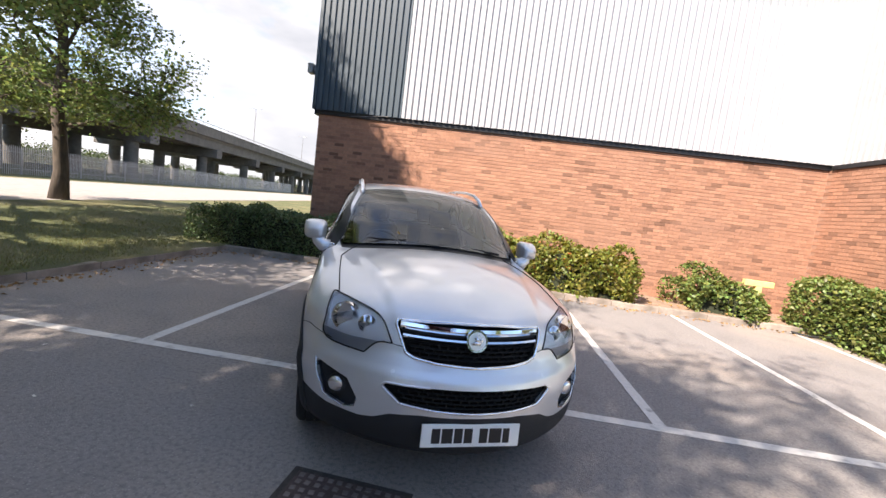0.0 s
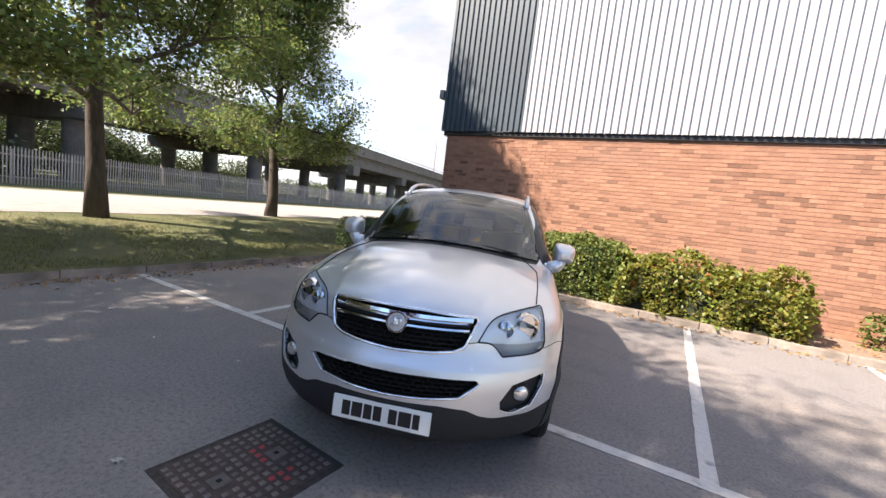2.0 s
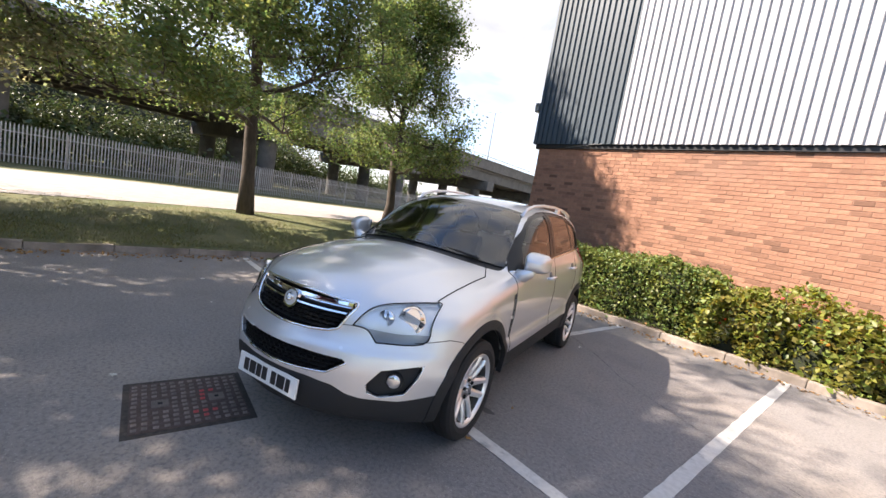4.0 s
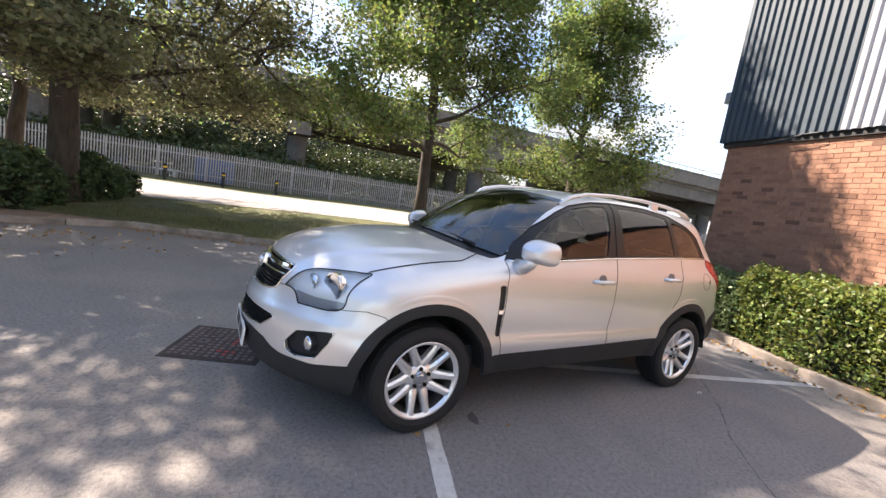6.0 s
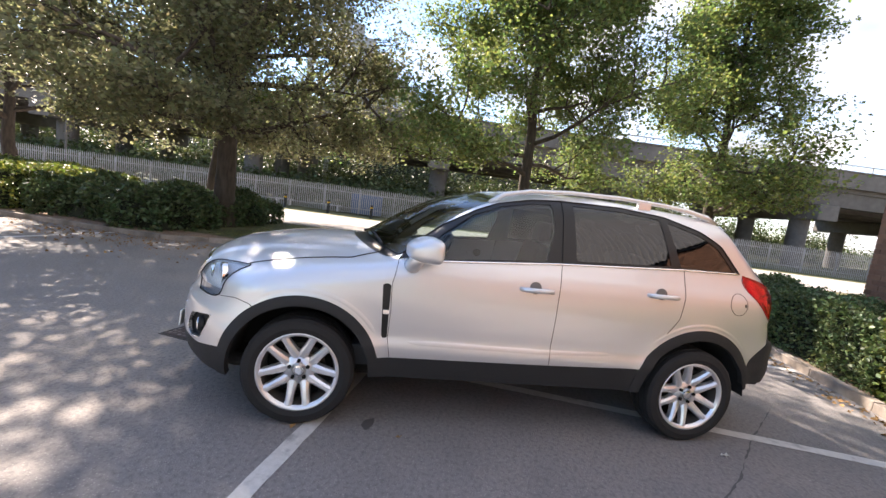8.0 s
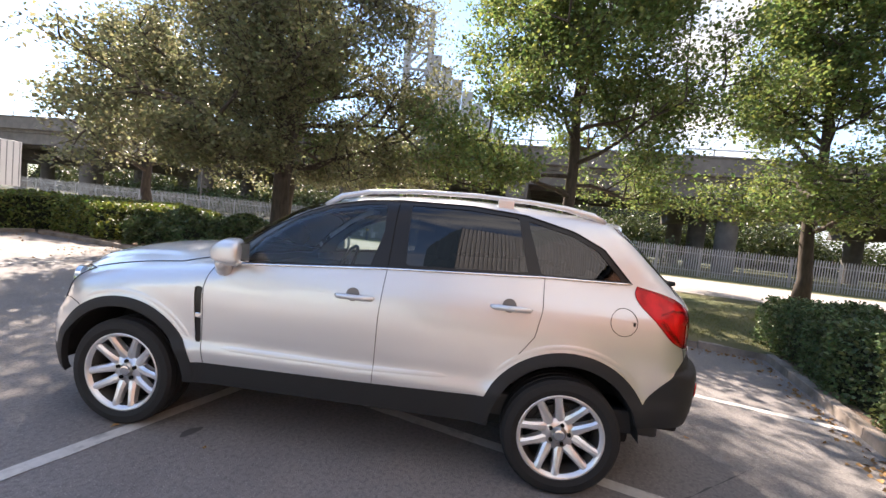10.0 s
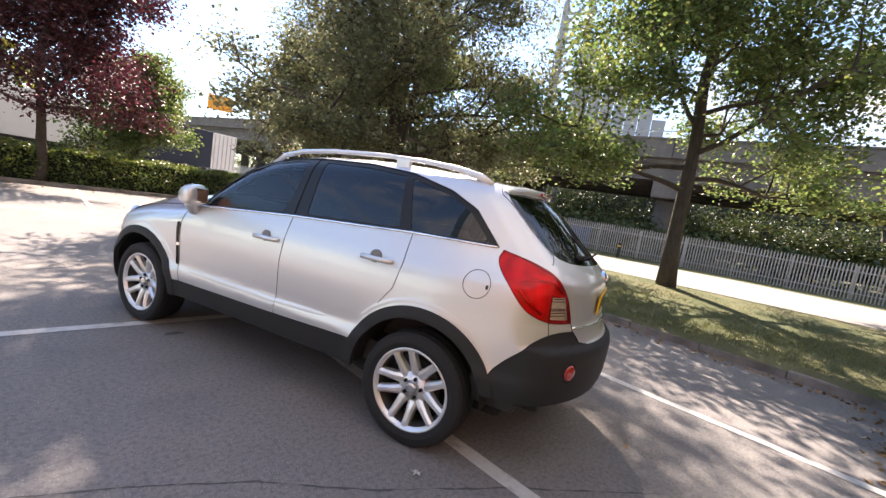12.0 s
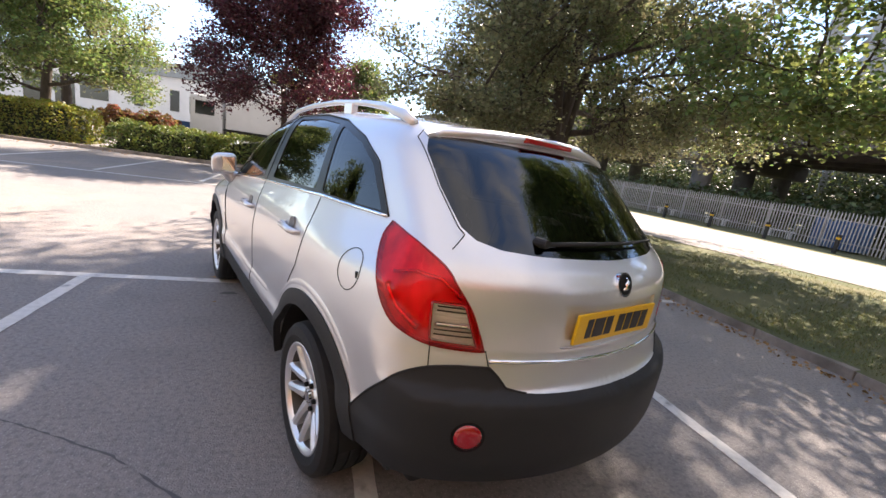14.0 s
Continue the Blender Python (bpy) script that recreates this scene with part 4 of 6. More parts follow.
def skin_normal(p):
    e = 1e-3
    g = np.stack([car_f(p + np.eye(3)[k] * e) - car_f(p - np.eye(3)[k] * e) for k in range(3)], 1)
    return g / (np.linalg.norm(g, axis=1)[:, None] + 1e-12)


# a capsule of rays: two half balls on a spine
SP0, SP1 = np.array([0, 0.05, 0.72]), np.array([0, 2.55, 0.86])
NV, NF, NM = 130, 95, 165
rows_b, rows_d = [], []
vv = np.linspace(0, np.pi, NV + 1)
ring = np.stack([np.sin(vv), 0 * vv, np.cos(vv)], 1)
for i in range(NF):
    a = np.pi / 2 * (0.012 + 0.988 * i / NF)
    rows_b.append(np.tile(SP0, (NV + 1, 1)))
    rows_d.append(ring * np.sin(a) + np.array([0, -np.cos(a), 0]))
for i in range(NM + 1):
    rows_b.append(np.tile(SP0 + (SP1 - SP0) * i / NM, (NV + 1, 1)))
    rows_d.append(ring)
for i in range(1, NF + 1):
    a = np.pi / 2 * (1 - 0.988 * i / NF)
    rows_b.append(np.tile(SP1, (NV + 1, 1)))
    rows_d.append(ring * np.sin(a) + np.array([0, np.cos(a), 0]))
NU = len(rows_b)
skin = skin_from_inside(np.concatenate(rows_b), np.concatenate(rows_d))
skin[np.tile((vv == 0) | (vv == np.pi), NU), 0] = 0.0
idx = np.arange(NU * (NV + 1)).reshape(NU, NV + 1)
qa, qb, qc, qd = idx[:-1, :-1].ravel(), idx[:-1, 1:].ravel(), idx[1:, 1:].ravel(), idx[1:, :-1].ravel()
tris = np.concatenate([np.stack([qa, qb, qc], 1), np.stack([qa, qc, qd], 1)])
# close the small holes at nose and tail
tips = np.array([[0, skin[idx[0], 1].min(), SP0[2]], [0, skin[idx[-1], 1].max(), SP1[2]]])
k0 = len(skin)
skin = np.concatenate([skin, tips])
caps = [(k0, idx[0][j + 1], idx[0][j]) for j in range(NV)] + [(k0 + 1, idx[-1][j], idx[-1][j + 1]) for j in range(NV)]
CT = np.concatenate([tris, np.array(caps)])

def poly_sd(pts, a, b):
    """Signed distance from (a, b) to a closed outline, negative inside."""
    pts = np.asarray(pts, float)
    d = np.full(len(a), 1e9)
    inside = np.zeros(len(a), bool)
    for (x0, y0), (x1, y1) in zip(pts, np.roll(pts, -1, 0)):
        ex, ey = x1 - x0, y1 - y0
        t = np.clip(((a - x0) * ex + (b - y0) * ey) / (ex * ex + ey * ey + 1e-12), 0, 1)
        d = np.minimum(d, np.hypot(a - x0 - t * ex, b - y0 - t * ey))
        cross = (y0 > b) != (y1 > b)
        with np.errstate(divide="ignore", invalid="ignore"):
            inside ^= cross & (a < (x1 - x0) * (b - y0) / (y1 - y0 + 1e-15) + x0)
    return np.where(inside, -d, d)


def line_sd(pts, a, b, width):
    d = np.full(len(a), 1e9)
    for (x0, y0), (x1, y1) in zip(pts, pts[1:]):
        ex, ey = x1 - x0, y1 - y0
        t = np.clip(((a - x0) * ex + (b - y0) * ey) / (ex * ex + ey * ey + 1e-12), 0, 1)
        d = np.minimum(d, np.hypot(a - x0 - t * ex, b - y0 - t * ey))
    return d - width / 2


AX = {"side": lambda p: (p[:, 1], p[:, 2]), "front": lambda p: (p[:, 0], p[:, 2]), "top": lambda p: (p[:, 0], p[:, 1]),
      "screen": lambda p: (p[:, 1] - 0.5 * p[:, 0] ** 2, p[:, 0]), "wrap": lambda p: (p[:, 1] + 0.9 - p[:, 0], p[:, 2])}


def rounded(pts, n=5, keep=()):
    """A closed outline drawn through its corners as a soft curve; corners in keep stay sharp."""
    out, k = [], len(pts)
    for i in range(k):
        p0, p1, p2, p3 = (np.array(pts[(i + d) % k], float) for d in (-1, 0, 1, 2))
        m1 = (p2 - p0) / 2 if i not in keep else (p2 - p1)
        m2 = (p3 - p1) / 2 if (i + 1) % k not in keep else (p2 - p1)
        for j in range(n):
            t = j / n
            out.append(tuple((2 * t ** 3 - 3 * t * t + 1) * p1 + (t ** 3 - 2 * t * t + t) * m1 + (3 * t * t - 2 * t ** 3) * p2 + (t ** 3 - t * t) * m2))
    return out


PTS, TRI, LAB = skin, CT, np.zeros(len(CT), int)
LABELS = {"body": 0}


def cut(sd, domain, name, sources):
    """Splits the skin along the zero line of sd and gives what lies inside to a new panel."""
    global PTS, TRI, LAB
    new_id = LABELS.setdefault(name, len(LABELS))
    mid = PTS[TRI].mean(1)
    act = np.isin(LAB, [LABELS[s] for s in sources]) & domain(mid)
    d = sd(PTS)
    d = np.where(np.abs(d) < 1e-6, 1e-6, d)
    neg = (d[TRI] < 0).sum(1)
    LAB = np.where(act & (neg == 3), new_id, LAB)
    mixed = np.nonzero(act & (neg > 0) & (neg < 3))[0]
    extra, key, tris_new, labs_new = [], {}, [], []

    def mid_of(i, j):
        k = (min(i, j), max(i, j))
        if k not in key:
            t = d[k[0]] / (d[k[0]] - d[k[1]])
            key[k] = len(PTS) + len(extra)
            extra.append(PTS[k[0]] + (PTS[k[1]] - PTS[k[0]]) * t)
        return key[k]

    for m in mixed:
        t = [int(v) for v in TRI[m]]
        side = [d[v] < 0 for v in t]
        lone = side.index(True) if sum(side) == 1 else side.index(False)
        a, b, c = t[lone], t[(lone + 1) % 3], t[(lone + 2) % 3]
        p, q = mid_of(a, b), mid_of(a, c)
        here, there = (new_id, LAB[m]) if d[a] < 0 else (LAB[m], new_id)
        tris_new += [(a, p, q), (p, b, c), (p, c, q)]
        labs_new += [here, there, there]
    if len(mixed):
        keep = np.ones(len(TRI), bool)
        keep[mixed] = False
        TRI = np.concatenate([TRI[keep], np.array(tris_new)])
        LAB = np.concatenate([LAB[keep], np.array(labs_new)])
        PTS = np.concatenate([PTS, np.array(extra)])


def cut_poly(name, view, pts, domain, sources=("body",)):
    cut(lambda p: poly_sd(pts, *AX[view](p)), domain, name, sources)



SIDE = lambda m: m[:, 0] > 0.55
FRONT = lambda m: (m[:, 1] < 0.0)
REAR = lambda m: (m[:, 1] > 2.85)
ARCH_R = 0.425
# underside and wheel arches go first
cut(lambda p: p[:, 2] - np.interp(p[:, 1], [-0.4, 0.3, 2.3, 3.0, 3.12], [0.28, 0.345, 0.355, 0.355, 0.455]), lambda m: m[:, 2] < 0.6, "gone", ("body",))
for wy in (0.0, WB):
    cut(lambda p: np.hypot(p[:, 1] - wy, p[:, 2] - WZ) - ARCH_R, lambda m: m[:, 0] > 0.5, "gone", ("body",))
# dark lower cladding
cut_poly("front_skirt", "front", [(-0.1, 0.50), (0.26, 0.495), (0.40, 0.475), (0.47, 0.44), (0.54, 0.425), (0.70, 0.425), (0.83, 0.455), (1.1, 0.52), (1.1, 0), (-0.1, 0)], lambda m: m[:, 1] < -0.3)
for wy in (0.0, WB):
    cut(lambda p: np.hypot(p[:, 1] - wy, p[:, 2] - WZ) - (0.488 if wy == 0 else 0.495), lambda m: (m[:, 0] > 0.55) & (np.abs(m[:, 1] - wy) < 0.6), "arch_front" if wy == 0 else "arch_rear", ("body", "front_skirt"))
cut_poly("sill", "side", [(0.3, 0.465), (0.55, 0.48), (1.56, 0.50), (2.3, 0.525), (2.3, 0.1), (0.3, 0.1)], SIDE)
BUMPER = rounded([(3.0, 0.46), (3.15, 0.515), (3.24, 0.595), (3.335, 0.69), (3.44, 0.775), (3.56, 0.825), (3.70, 0.845), (3.87, 0.848), (3.915, 0.82), (3.96, 0.785), (4.06, 0.772), (4.3, 0.768), (4.7, 0.768), (4.7, 0.0), (3.0, 0.0)], 4, (0, 7, 9, 12, 13, 14))
cut_poly("rear_bumper", "wrap", BUMPER, REAR)
# lamps and grilles
HEADLAMP = rounded([(0.41, 0.795), (0.455, 0.885), (0.51, 0.92), (0.60, 0.938), (0.675, 0.945), (0.722, 0.938), (0.745, 0.84), (0.735, 0.74), (0.54, 0.725), (0.48, 0.785)], 4, (0, 8))
FOGBEZEL = [(0.555, 0.505), (0.61, 0.59), (0.775, 0.63), (0.765, 0.56), (0.72, 0.465), (0.62, 0.44), (0.565, 0.46)]
GRILLE = [(-0.1, 0.922), (0.12, 0.92), (0.385, 0.905), (0.395, 0.885), (0.345, 0.765), (0.30, 0.745), (0.2, 0.733), (0, 0.725), (-0.1, 0.725)]
INTAKE = [(-0.1, 0.632), (0.22, 0.63), (0.43, 0.622), (0.45, 0.605), (0.36, 0.537), (0.2, 0.525), (-0.1, 0.52)]
cut_poly("headlamp", "front", HEADLAMP, FRONT)
cut_poly("lamp_low", "front", [(0.40, 0.788), (0.5, 0.79), (0.62, 0.782), (0.78, 0.79), (0.78, 0.7), (0.40, 0.7)], FRONT, ("headlamp",))
cut_poly("fog_bezel", "front", FOGBEZEL, FRONT)
cut_poly("grille", "front", GRILLE, FRONT)
cut_poly("intake", "front", INTAKE, FRONT)
TAIL = rounded([(3.275, 1.235), (3.37, 1.217), (3.47, 1.195), (3.606, 1.15), (3.68, 1.095), (3.75, 1.03), (3.80, 0.955), (3.835, 0.895), (3.70, 0.897), (3.58, 0.905), (3.48, 0.925), (3.39, 0.955), (3.32, 1.01), (3.265, 1.08), (3.238, 1.14), (3.24, 1.19)], 4, (0, 7))
REVERSE = [(3.575, 1.045), (3.72, 1.045), (3.792, 0.912), (3.585, 0.918)]
cut_poly("tail_lamp", "wrap", TAIL, REAR)
cut_poly("reverse_lens", "wrap", REVERSE, REAR, ("tail_lamp",))
# glass
cut_poly("cowl", "screen", [(0.2, -0.1), (0.2, 0.62), (0.215, 0.70), (0.33, 0.735), (0.33, -0.1)], lambda m: (m[:, 2] > 1.0) & (m[:, 1] < 0.9))
SCREEN = [(0.29, -0.1), (0.285, 0.715), (0.60, 0.655), (0.85, 0.60), (1.055, 0.555), (1.085, 0.45), (1.10, -0.1)]
cut_poly("windscreen", "screen", SCREEN, lambda m: (m[:, 2] > 1.0) & (m[:, 1] < 1.6), ("body", "cowl"))
DLO = [(0.54, 1.09), (0.63, 1.20), (0.80, 1.335), (1.02, 1.462), (1.17, 1.525), (1.41, 1.58), (1.62, 1.60), (2.07, 1.61), (2.41, 1.585), (2.70, 1.515), (2.88, 1.43), (3.055, 1.243), (2.55, 1.235), (1.6, 1.18)]
cut_poly("window_frame", "side", DLO, SIDE)
PANE_F = [(0.70, 1.118), (0.79, 1.275), (0.99, 1.428), (1.19, 1.512), (1.40, 1.556), (1.545, 1.568), (1.56, 1.40), (1.51, 1.192)]
PANE_R = [(1.72, 1.212), (1.70, 1.578), (2.05, 1.585), (2.365, 1.565), (2.44, 1.25)]
PANE_Q = [(2.42, 1.555), (2.69, 1.49), (2.845, 1.415), (3.0, 1.256), (2.52, 1.248)]
for nm, pts in (("front_window", PANE_F), ("rear_window", PANE_R), ("quarter_window", PANE_Q)):
    cut_poly(nm, "side", pts, SIDE, ("window_frame",))
RGLASS = [(-0.1, 1.565), (0.40, 1.562), (0.555, 1.548), (0.585, 1.50), (0.592, 1.38), (0.58, 1.265), (0.55, 1.232), (0.48, 1.212), (0.35, 1.203), (-0.1, 1.195)]
cut_poly("rear_glass", "front", RGLASS, REAR)
# door edges
DOOR_F = [(0.54, 1.09), (0.51, 0.95), (0.52, 0.78), (0.52, 0.60), (0.55, 0.45), (0.56, 0.3)]
DOOR_B = [(1.62, 1.60), (1.615, 1.18), (1.60, 0.90), (1.60, 0.55), (1.60, 0.3)]
DOOR_R = [(2.54, 1.235), (2.54, 1.05), (2.51, 0.90), (2.43, 0.79)]
# panels of their own
cut_poly("hood", "top", [(-0.1, -1.2), (0.3, -1.2), (0.40, -0.75), (0.69, -0.36), (0.70, -0.09), (0.70, 0.24), (0.63, 0.39), (0.59, 0.5), (-0.1, 0.5)], lambda m: (m[:, 2] > 0.79) & (m[:, 1] < 0.5))
cut_poly("front_door", "side", DOOR_F[:4] + [(0.55, 0.45), (1.60, 0.45)] + DOOR_B[3:0:-1], SIDE)
cut_poly("rear_door", "side", DOOR_B[1:4] + [(1.60, 0.45), (2.3, 0.5)] + DOOR_R[::-1], SIDE)
cut_poly("tailgate", "front", [(-0.1, 1.60), (0.57, 1.58), (0.60, 1.25), (0.635, 1.2), (0.55, 0.9), (0.535, 0.6), (-0.1, 0.6)], lambda m: m[:, 1] > 3.02)
cut_poly("plate_recess", "front", [(-0.1, 0.905), (0.29, 0.905), (0.29, 1.06), (-0.1, 1.06)], REAR, ("tailgate",))
cut_poly("vent", "side", [(0.455, 0.945), (0.505, 0.95), (0.515, 0.60), (0.48, 0.60)], SIDE)
NRM = skin_normal(PTS)

CAR = pose(-0.008, 0.019, 0, 0, 0, 18.8)
car = empty("car")
car.matrix_basis = CAR
tagged(car, "clean silver five-door family car parked across two bays", "car")


def paint_mat():
    m = mat("silver_paint", (0.7, 0.7, 0.715), 0.4, metal=0.7, coat=1.0, var=0.03, scale=900, detail=2)
    m.node_tree.nodes["Principled BSDF"].inputs["Coat Roughness"].default_value = 0.01
    m.node_tree.nodes["Principled BSDF"].inputs["Coat IOR"].default_value = 1.5
    return m


def glass_mat(name, tint, ior=1.5):
    """Thin glass: a tinted view through, and a clear reflection on top."""
    m = bpy.data.materials.new(name)
    m.use_nodes = True
    n, l = m.node_tree.nodes, m.node_tree.links
    n.remove(n["Principled BSDF"])
    tr, gl, mx, fr = n.new("ShaderNodeBsdfTransparent"), n.new("ShaderNodeBsdfGlossy"), n.new("ShaderNodeMixShader"), n.new("ShaderNodeFresnel")
    tr.inputs["Color"].default_value = (*tint, 1)
    gl.inputs["Roughness"].default_value = 0.0
    fr.inputs["IOR"].default_value = ior
    l.new(fr.outputs[0], mx.inputs[0])
    l.new(tr.outputs[0], mx.inputs[1])
    l.new(gl.outputs[0], mx.inputs[2])
    l.new(mx.outputs[0], n["Material Output"].inputs["Surface"])
    return m


SILVER = paint_mat()
TRIM = mat("grey_plastic", (0.021, 0.022, 0.024), 0.6, spec=0.32, var=0.1, scale=300, bump=0.12, bscale=700)
GLOSS_BLACK = mat("gloss_black", (0.014, 0.014, 0.015), 0.3, spec=0.35)
RUBBER = mat("rubber", (0.012, 0.012, 0.013), 0.8, var=0.15, scale=60, bump=0.1, bscale=200)
CHROME = mat("chrome", (0.85, 0.86, 0.87), 0.07, metal=1.0)
ALLOY = mat("alloy", (0.78, 0.78, 0.8), 0.3, metal=0.7, coat=0.4, var=0.05, scale=12)
DARK = mat("dark_void", (0.01, 0.01, 0.01), 0.9)
MESHBLACK = mat("grille_black", (0.008, 0.008, 0.008), 0.6, spec=0.2)
CLEARGLASS = glass_mat("clear_glass", (0.62, 0.7, 0.68), 1.7)
SCREENGLASS = glass_mat("screen_glass", (0.6, 0.68, 0.65), 2.05)
TINTGLASS = glass_mat("privacy_glass", (0.07, 0.075, 0.08), 1.8)
LENS = glass_mat("lamp_lens", (0.97, 0.98, 0.99), 1.45)
FOGLENS = mat("fog_lens", (0.75, 0.76, 0.78), 0.12, metal=0.9, bump=0.8, bscale=30, stretch=(1, 1, 0.2))
REDLENS = mat("red_lens", (0.36, 0.003, 0.007), 0.1, coat=1.0, spec=0.6)
REDGLASS = glass_mat("red_glass", (0.95, 0.02, 0.05), 1.45)
TAILBOWL = mat("tail_lamp_bowl", (0.97, 0.95, 0.95), 0.3, var=0.35, scale=14, bump=0.5, bscale=40, stretch=(1, 1, 0.4))
REVBOWL = mat("reverse_bowl", (0.92, 0.92, 0.88), 0.25, var=0.2, scale=40, stretch=(0.2, 0.2, 3))
REFLECTOR = mat("lamp_reflector", (0.97, 0.97, 0.98), 0.3, metal=0.25, bump=0.12, bscale=26, stretch=(1, 1, 0.25))
SMOKE = glass_mat("smoked_glass", (0.52, 0.53, 0.56), 1.5)
FABRIC = mat("seat_fabric", (0.055, 0.055, 0.058), 0.9, var=0.2, scale=40)
LINER = mat("headliner", (0.2, 0.2, 0.19), 0.95)
DASH = mat("dash_plastic", (0.03, 0.03, 0.032), 0.6)
CUP = mat("handle_recess", (0.2, 0.195, 0.19), 0.5, metal=0.4)
SEAM = mat("shut_line", (0.008, 0.008, 0.008), 0.9)


GLAZED = ("clear_glass", "screen_glass", "privacy_glass", "lamp_lens", "red_glass", "smoked_glass")


def panel(name, labels, material, parent, flip=0, offset=0.0, wall=0.0, label="", thick=0.0):
    """A panel of the skin. flip 0: both sides as one; 1: left; -1: right. offset sinks it; wall joins its rim to the skin; thick gives it an inner rim."""
    use = np.isin(LAB, [LABELS[s] for s in ([labels] if isinstance(labels, str) else labels)])
    tr = TRI[use]
    ids, inv = np.unique(tr, return_inverse=True)
    tr = inv.reshape(-1, 3)
    nrm = NRM[ids]
    pts = PTS[ids] - nrm * offset
    fn = np.cross(pts[tr[:, 1]] - pts[tr[:, 0]], pts[tr[:, 2]] - pts[tr[:, 0]])
    back = (fn * nrm[tr].mean(1)).sum(1) < 0
    tr[back] = tr[back][:, ::-1]
    if wall or thick:
        e = np.concatenate([tr[:, [0, 1]], tr[:, [1, 2]], tr[:, [2, 0]]])
        srt = np.sort(e, 1)
        _, first, cnt = np.unique(srt, axis=0, return_index=True, return_counts=True)
        rim = e[first[cnt == 1]]
        rim = rim[~((PTS[ids][rim[:, 0], 0] < 1e-6) & (PTS[ids][rim[:, 1], 0] < 1e-6))]
        rv = np.unique(rim)
        slot = np.zeros(len(pts), dtype=int)
        slot[rv] = np.arange(len(rv))
        base, m = len(pts), len(rv)
        low = PTS[ids][rv] - nrm[rv] * (thick if thick else 0.0)
        side = np.zeros((m, 3))
        run = pts[rim[:, 1]] - pts[rim[:, 0]]
        out = np.cross(run, nrm[rim[:, 0]]) * (1 if thick else -1)
        for k in (0, 1):
            np.add.at(side, slot[rim[:, k]], out)
        side /= np.linalg.norm(side, axis=1, keepdims=True) + 1e-9
        top = base + slot[rim]
        pts, nrm = np.concatenate([pts, pts[rv], low]), np.concatenate([nrm, side, side])
        tr = np.concatenate([tr, np.stack([top[:, 1], top[:, 0], top[:, 0] + m], 1), np.stack([top[:, 1], top[:, 0] + m, top[:, 1] + m], 1)])
    clear = material is not None and material.name in GLAZED
    if flip == 0:
        k = len(pts)
        pts, nrm = np.concatenate([pts, pts * (-1, 1, 1)]), np.concatenate([nrm, nrm * (-1, 1, 1)])
        tr = np.concatenate([tr, tr[:, ::-1] + k])
    elif flip < 0:
        pts, nrm, tr = pts * (-1, 1, 1), nrm * (-1, 1, 1), tr[:, ::-1]
    me = mesh_from(name, pts, tr, material, True)
    me.normals_split_custom_set_from_vertices([tuple(v) for v in nrm])
    ob = part(name, me, None, parent, label)
    ob.visible_shadow = not clear
    return ob


def skin_curve(name, view, pts, material, parent, r, side=1, lift=0.0, near=None, sides=6, n=60, closed=False, taper=0.0):
    """A bead that follows an outline over the skin. near: where to look from, per view."""
    pts = [np.array(p, float) for p in pts] + ([np.array(pts[0], float)] if closed else [])
    seg = np.array([np.linalg.norm(b - a) for a, b in zip(pts, pts[1:])])
    cum = np.r_[0, np.cumsum(seg)]
    s = np.linspace(0, cum[-1], n)
    a = np.interp(s, cum, [p[0] for p in pts])
    b = np.interp(s, cum, [p[1] for p in pts])
    if view == "side":
        eye, way = np.stack([0 * a + 1.6, a, b], 1), np.tile((-1.0, 0, 0), (n, 1))
    elif view == "front":
        eye, way = np.stack([a, 0 * a - 2, b], 1), np.tile((0, 1.0, 0), (n, 1))
    elif view == "rear":
        eye, way = np.stack([a, 0 * a + 5, b], 1), np.tile((0, -1.0, 0), (n, 1))
    elif view == "wrap":
        # a = y + 0.9 - x: come in along the diagonal that keeps it fixed
        eye = np.stack([0.2 + a * 0 + 1.6, a - 0.9 + 1.8, b], 1)
        way = np.tile(np.array((-1.0, -1.0, 0)) / math.sqrt(2), (n, 1))
    else:
        eye, way = np.stack([a, b, 0 * a + 3], 1), np.tile((0, 0, -1.0), (n, 1))
    p = on_skin(eye, way)
    p = p + skin_normal(p) * lift
    if side < 0:
        p = p * (-1, 1, 1)
    ends = np.minimum(np.arange(n), np.arange(n)[::-1]) / (n * 0.15)
    bm = tube(list(p), r - taper * (1 - np.clip(ends, 0, 1)) ** 2, sides)
    return part(name, bm, material, parent, smooth=True)


# body and outer panels
panel("body_shell", "body", SILVER, car, thick=0.02)
bonnet = panel("bonnet", "hood", SILVER, car, label="silver bonnet mirroring the bright building", thick=0.015)
# two creases frame the raised middle of the bonnet
for v in bonnet.data.vertices:
    f = min(1.0, max(0.0, (v.co.y + 0.75) / 1.0))
    edge = 0.40 + 0.2 * f
    k = smooth01((edge + 0.03 - abs(v.co.x)) / 0.06)
    v.co.z += 0.011 * k * smooth01((v.co.y + 0.86) / 0.3) * smooth01((0.3 - v.co.y) / 0.35)
panel("tailgate", "tailgate", SILVER, car, label="silver tailgate")
panel("front_skirt", "front_skirt", TRIM, car, thick=0.02, label="dark grey plastic lower front bumper")
panel("rear_bumper", "rear_bumper", TRIM, car, thick=0.02, label="dark grey plastic rear bumper")
panel("cowl", "cowl", GLOSS_BLACK, car, offset=0.012, wall=1, label="black plastic scuttle below the windscreen")
panel("plate_recess", "plate_recess", SILVER, car, offset=0.012, wall=1)
windscreen = panel("windscreen", "windscreen", SCREENGLASS, car)
tail = panel("rear_glass", "rear_glass", TINTGLASS, car, label="dark tinted rear window")
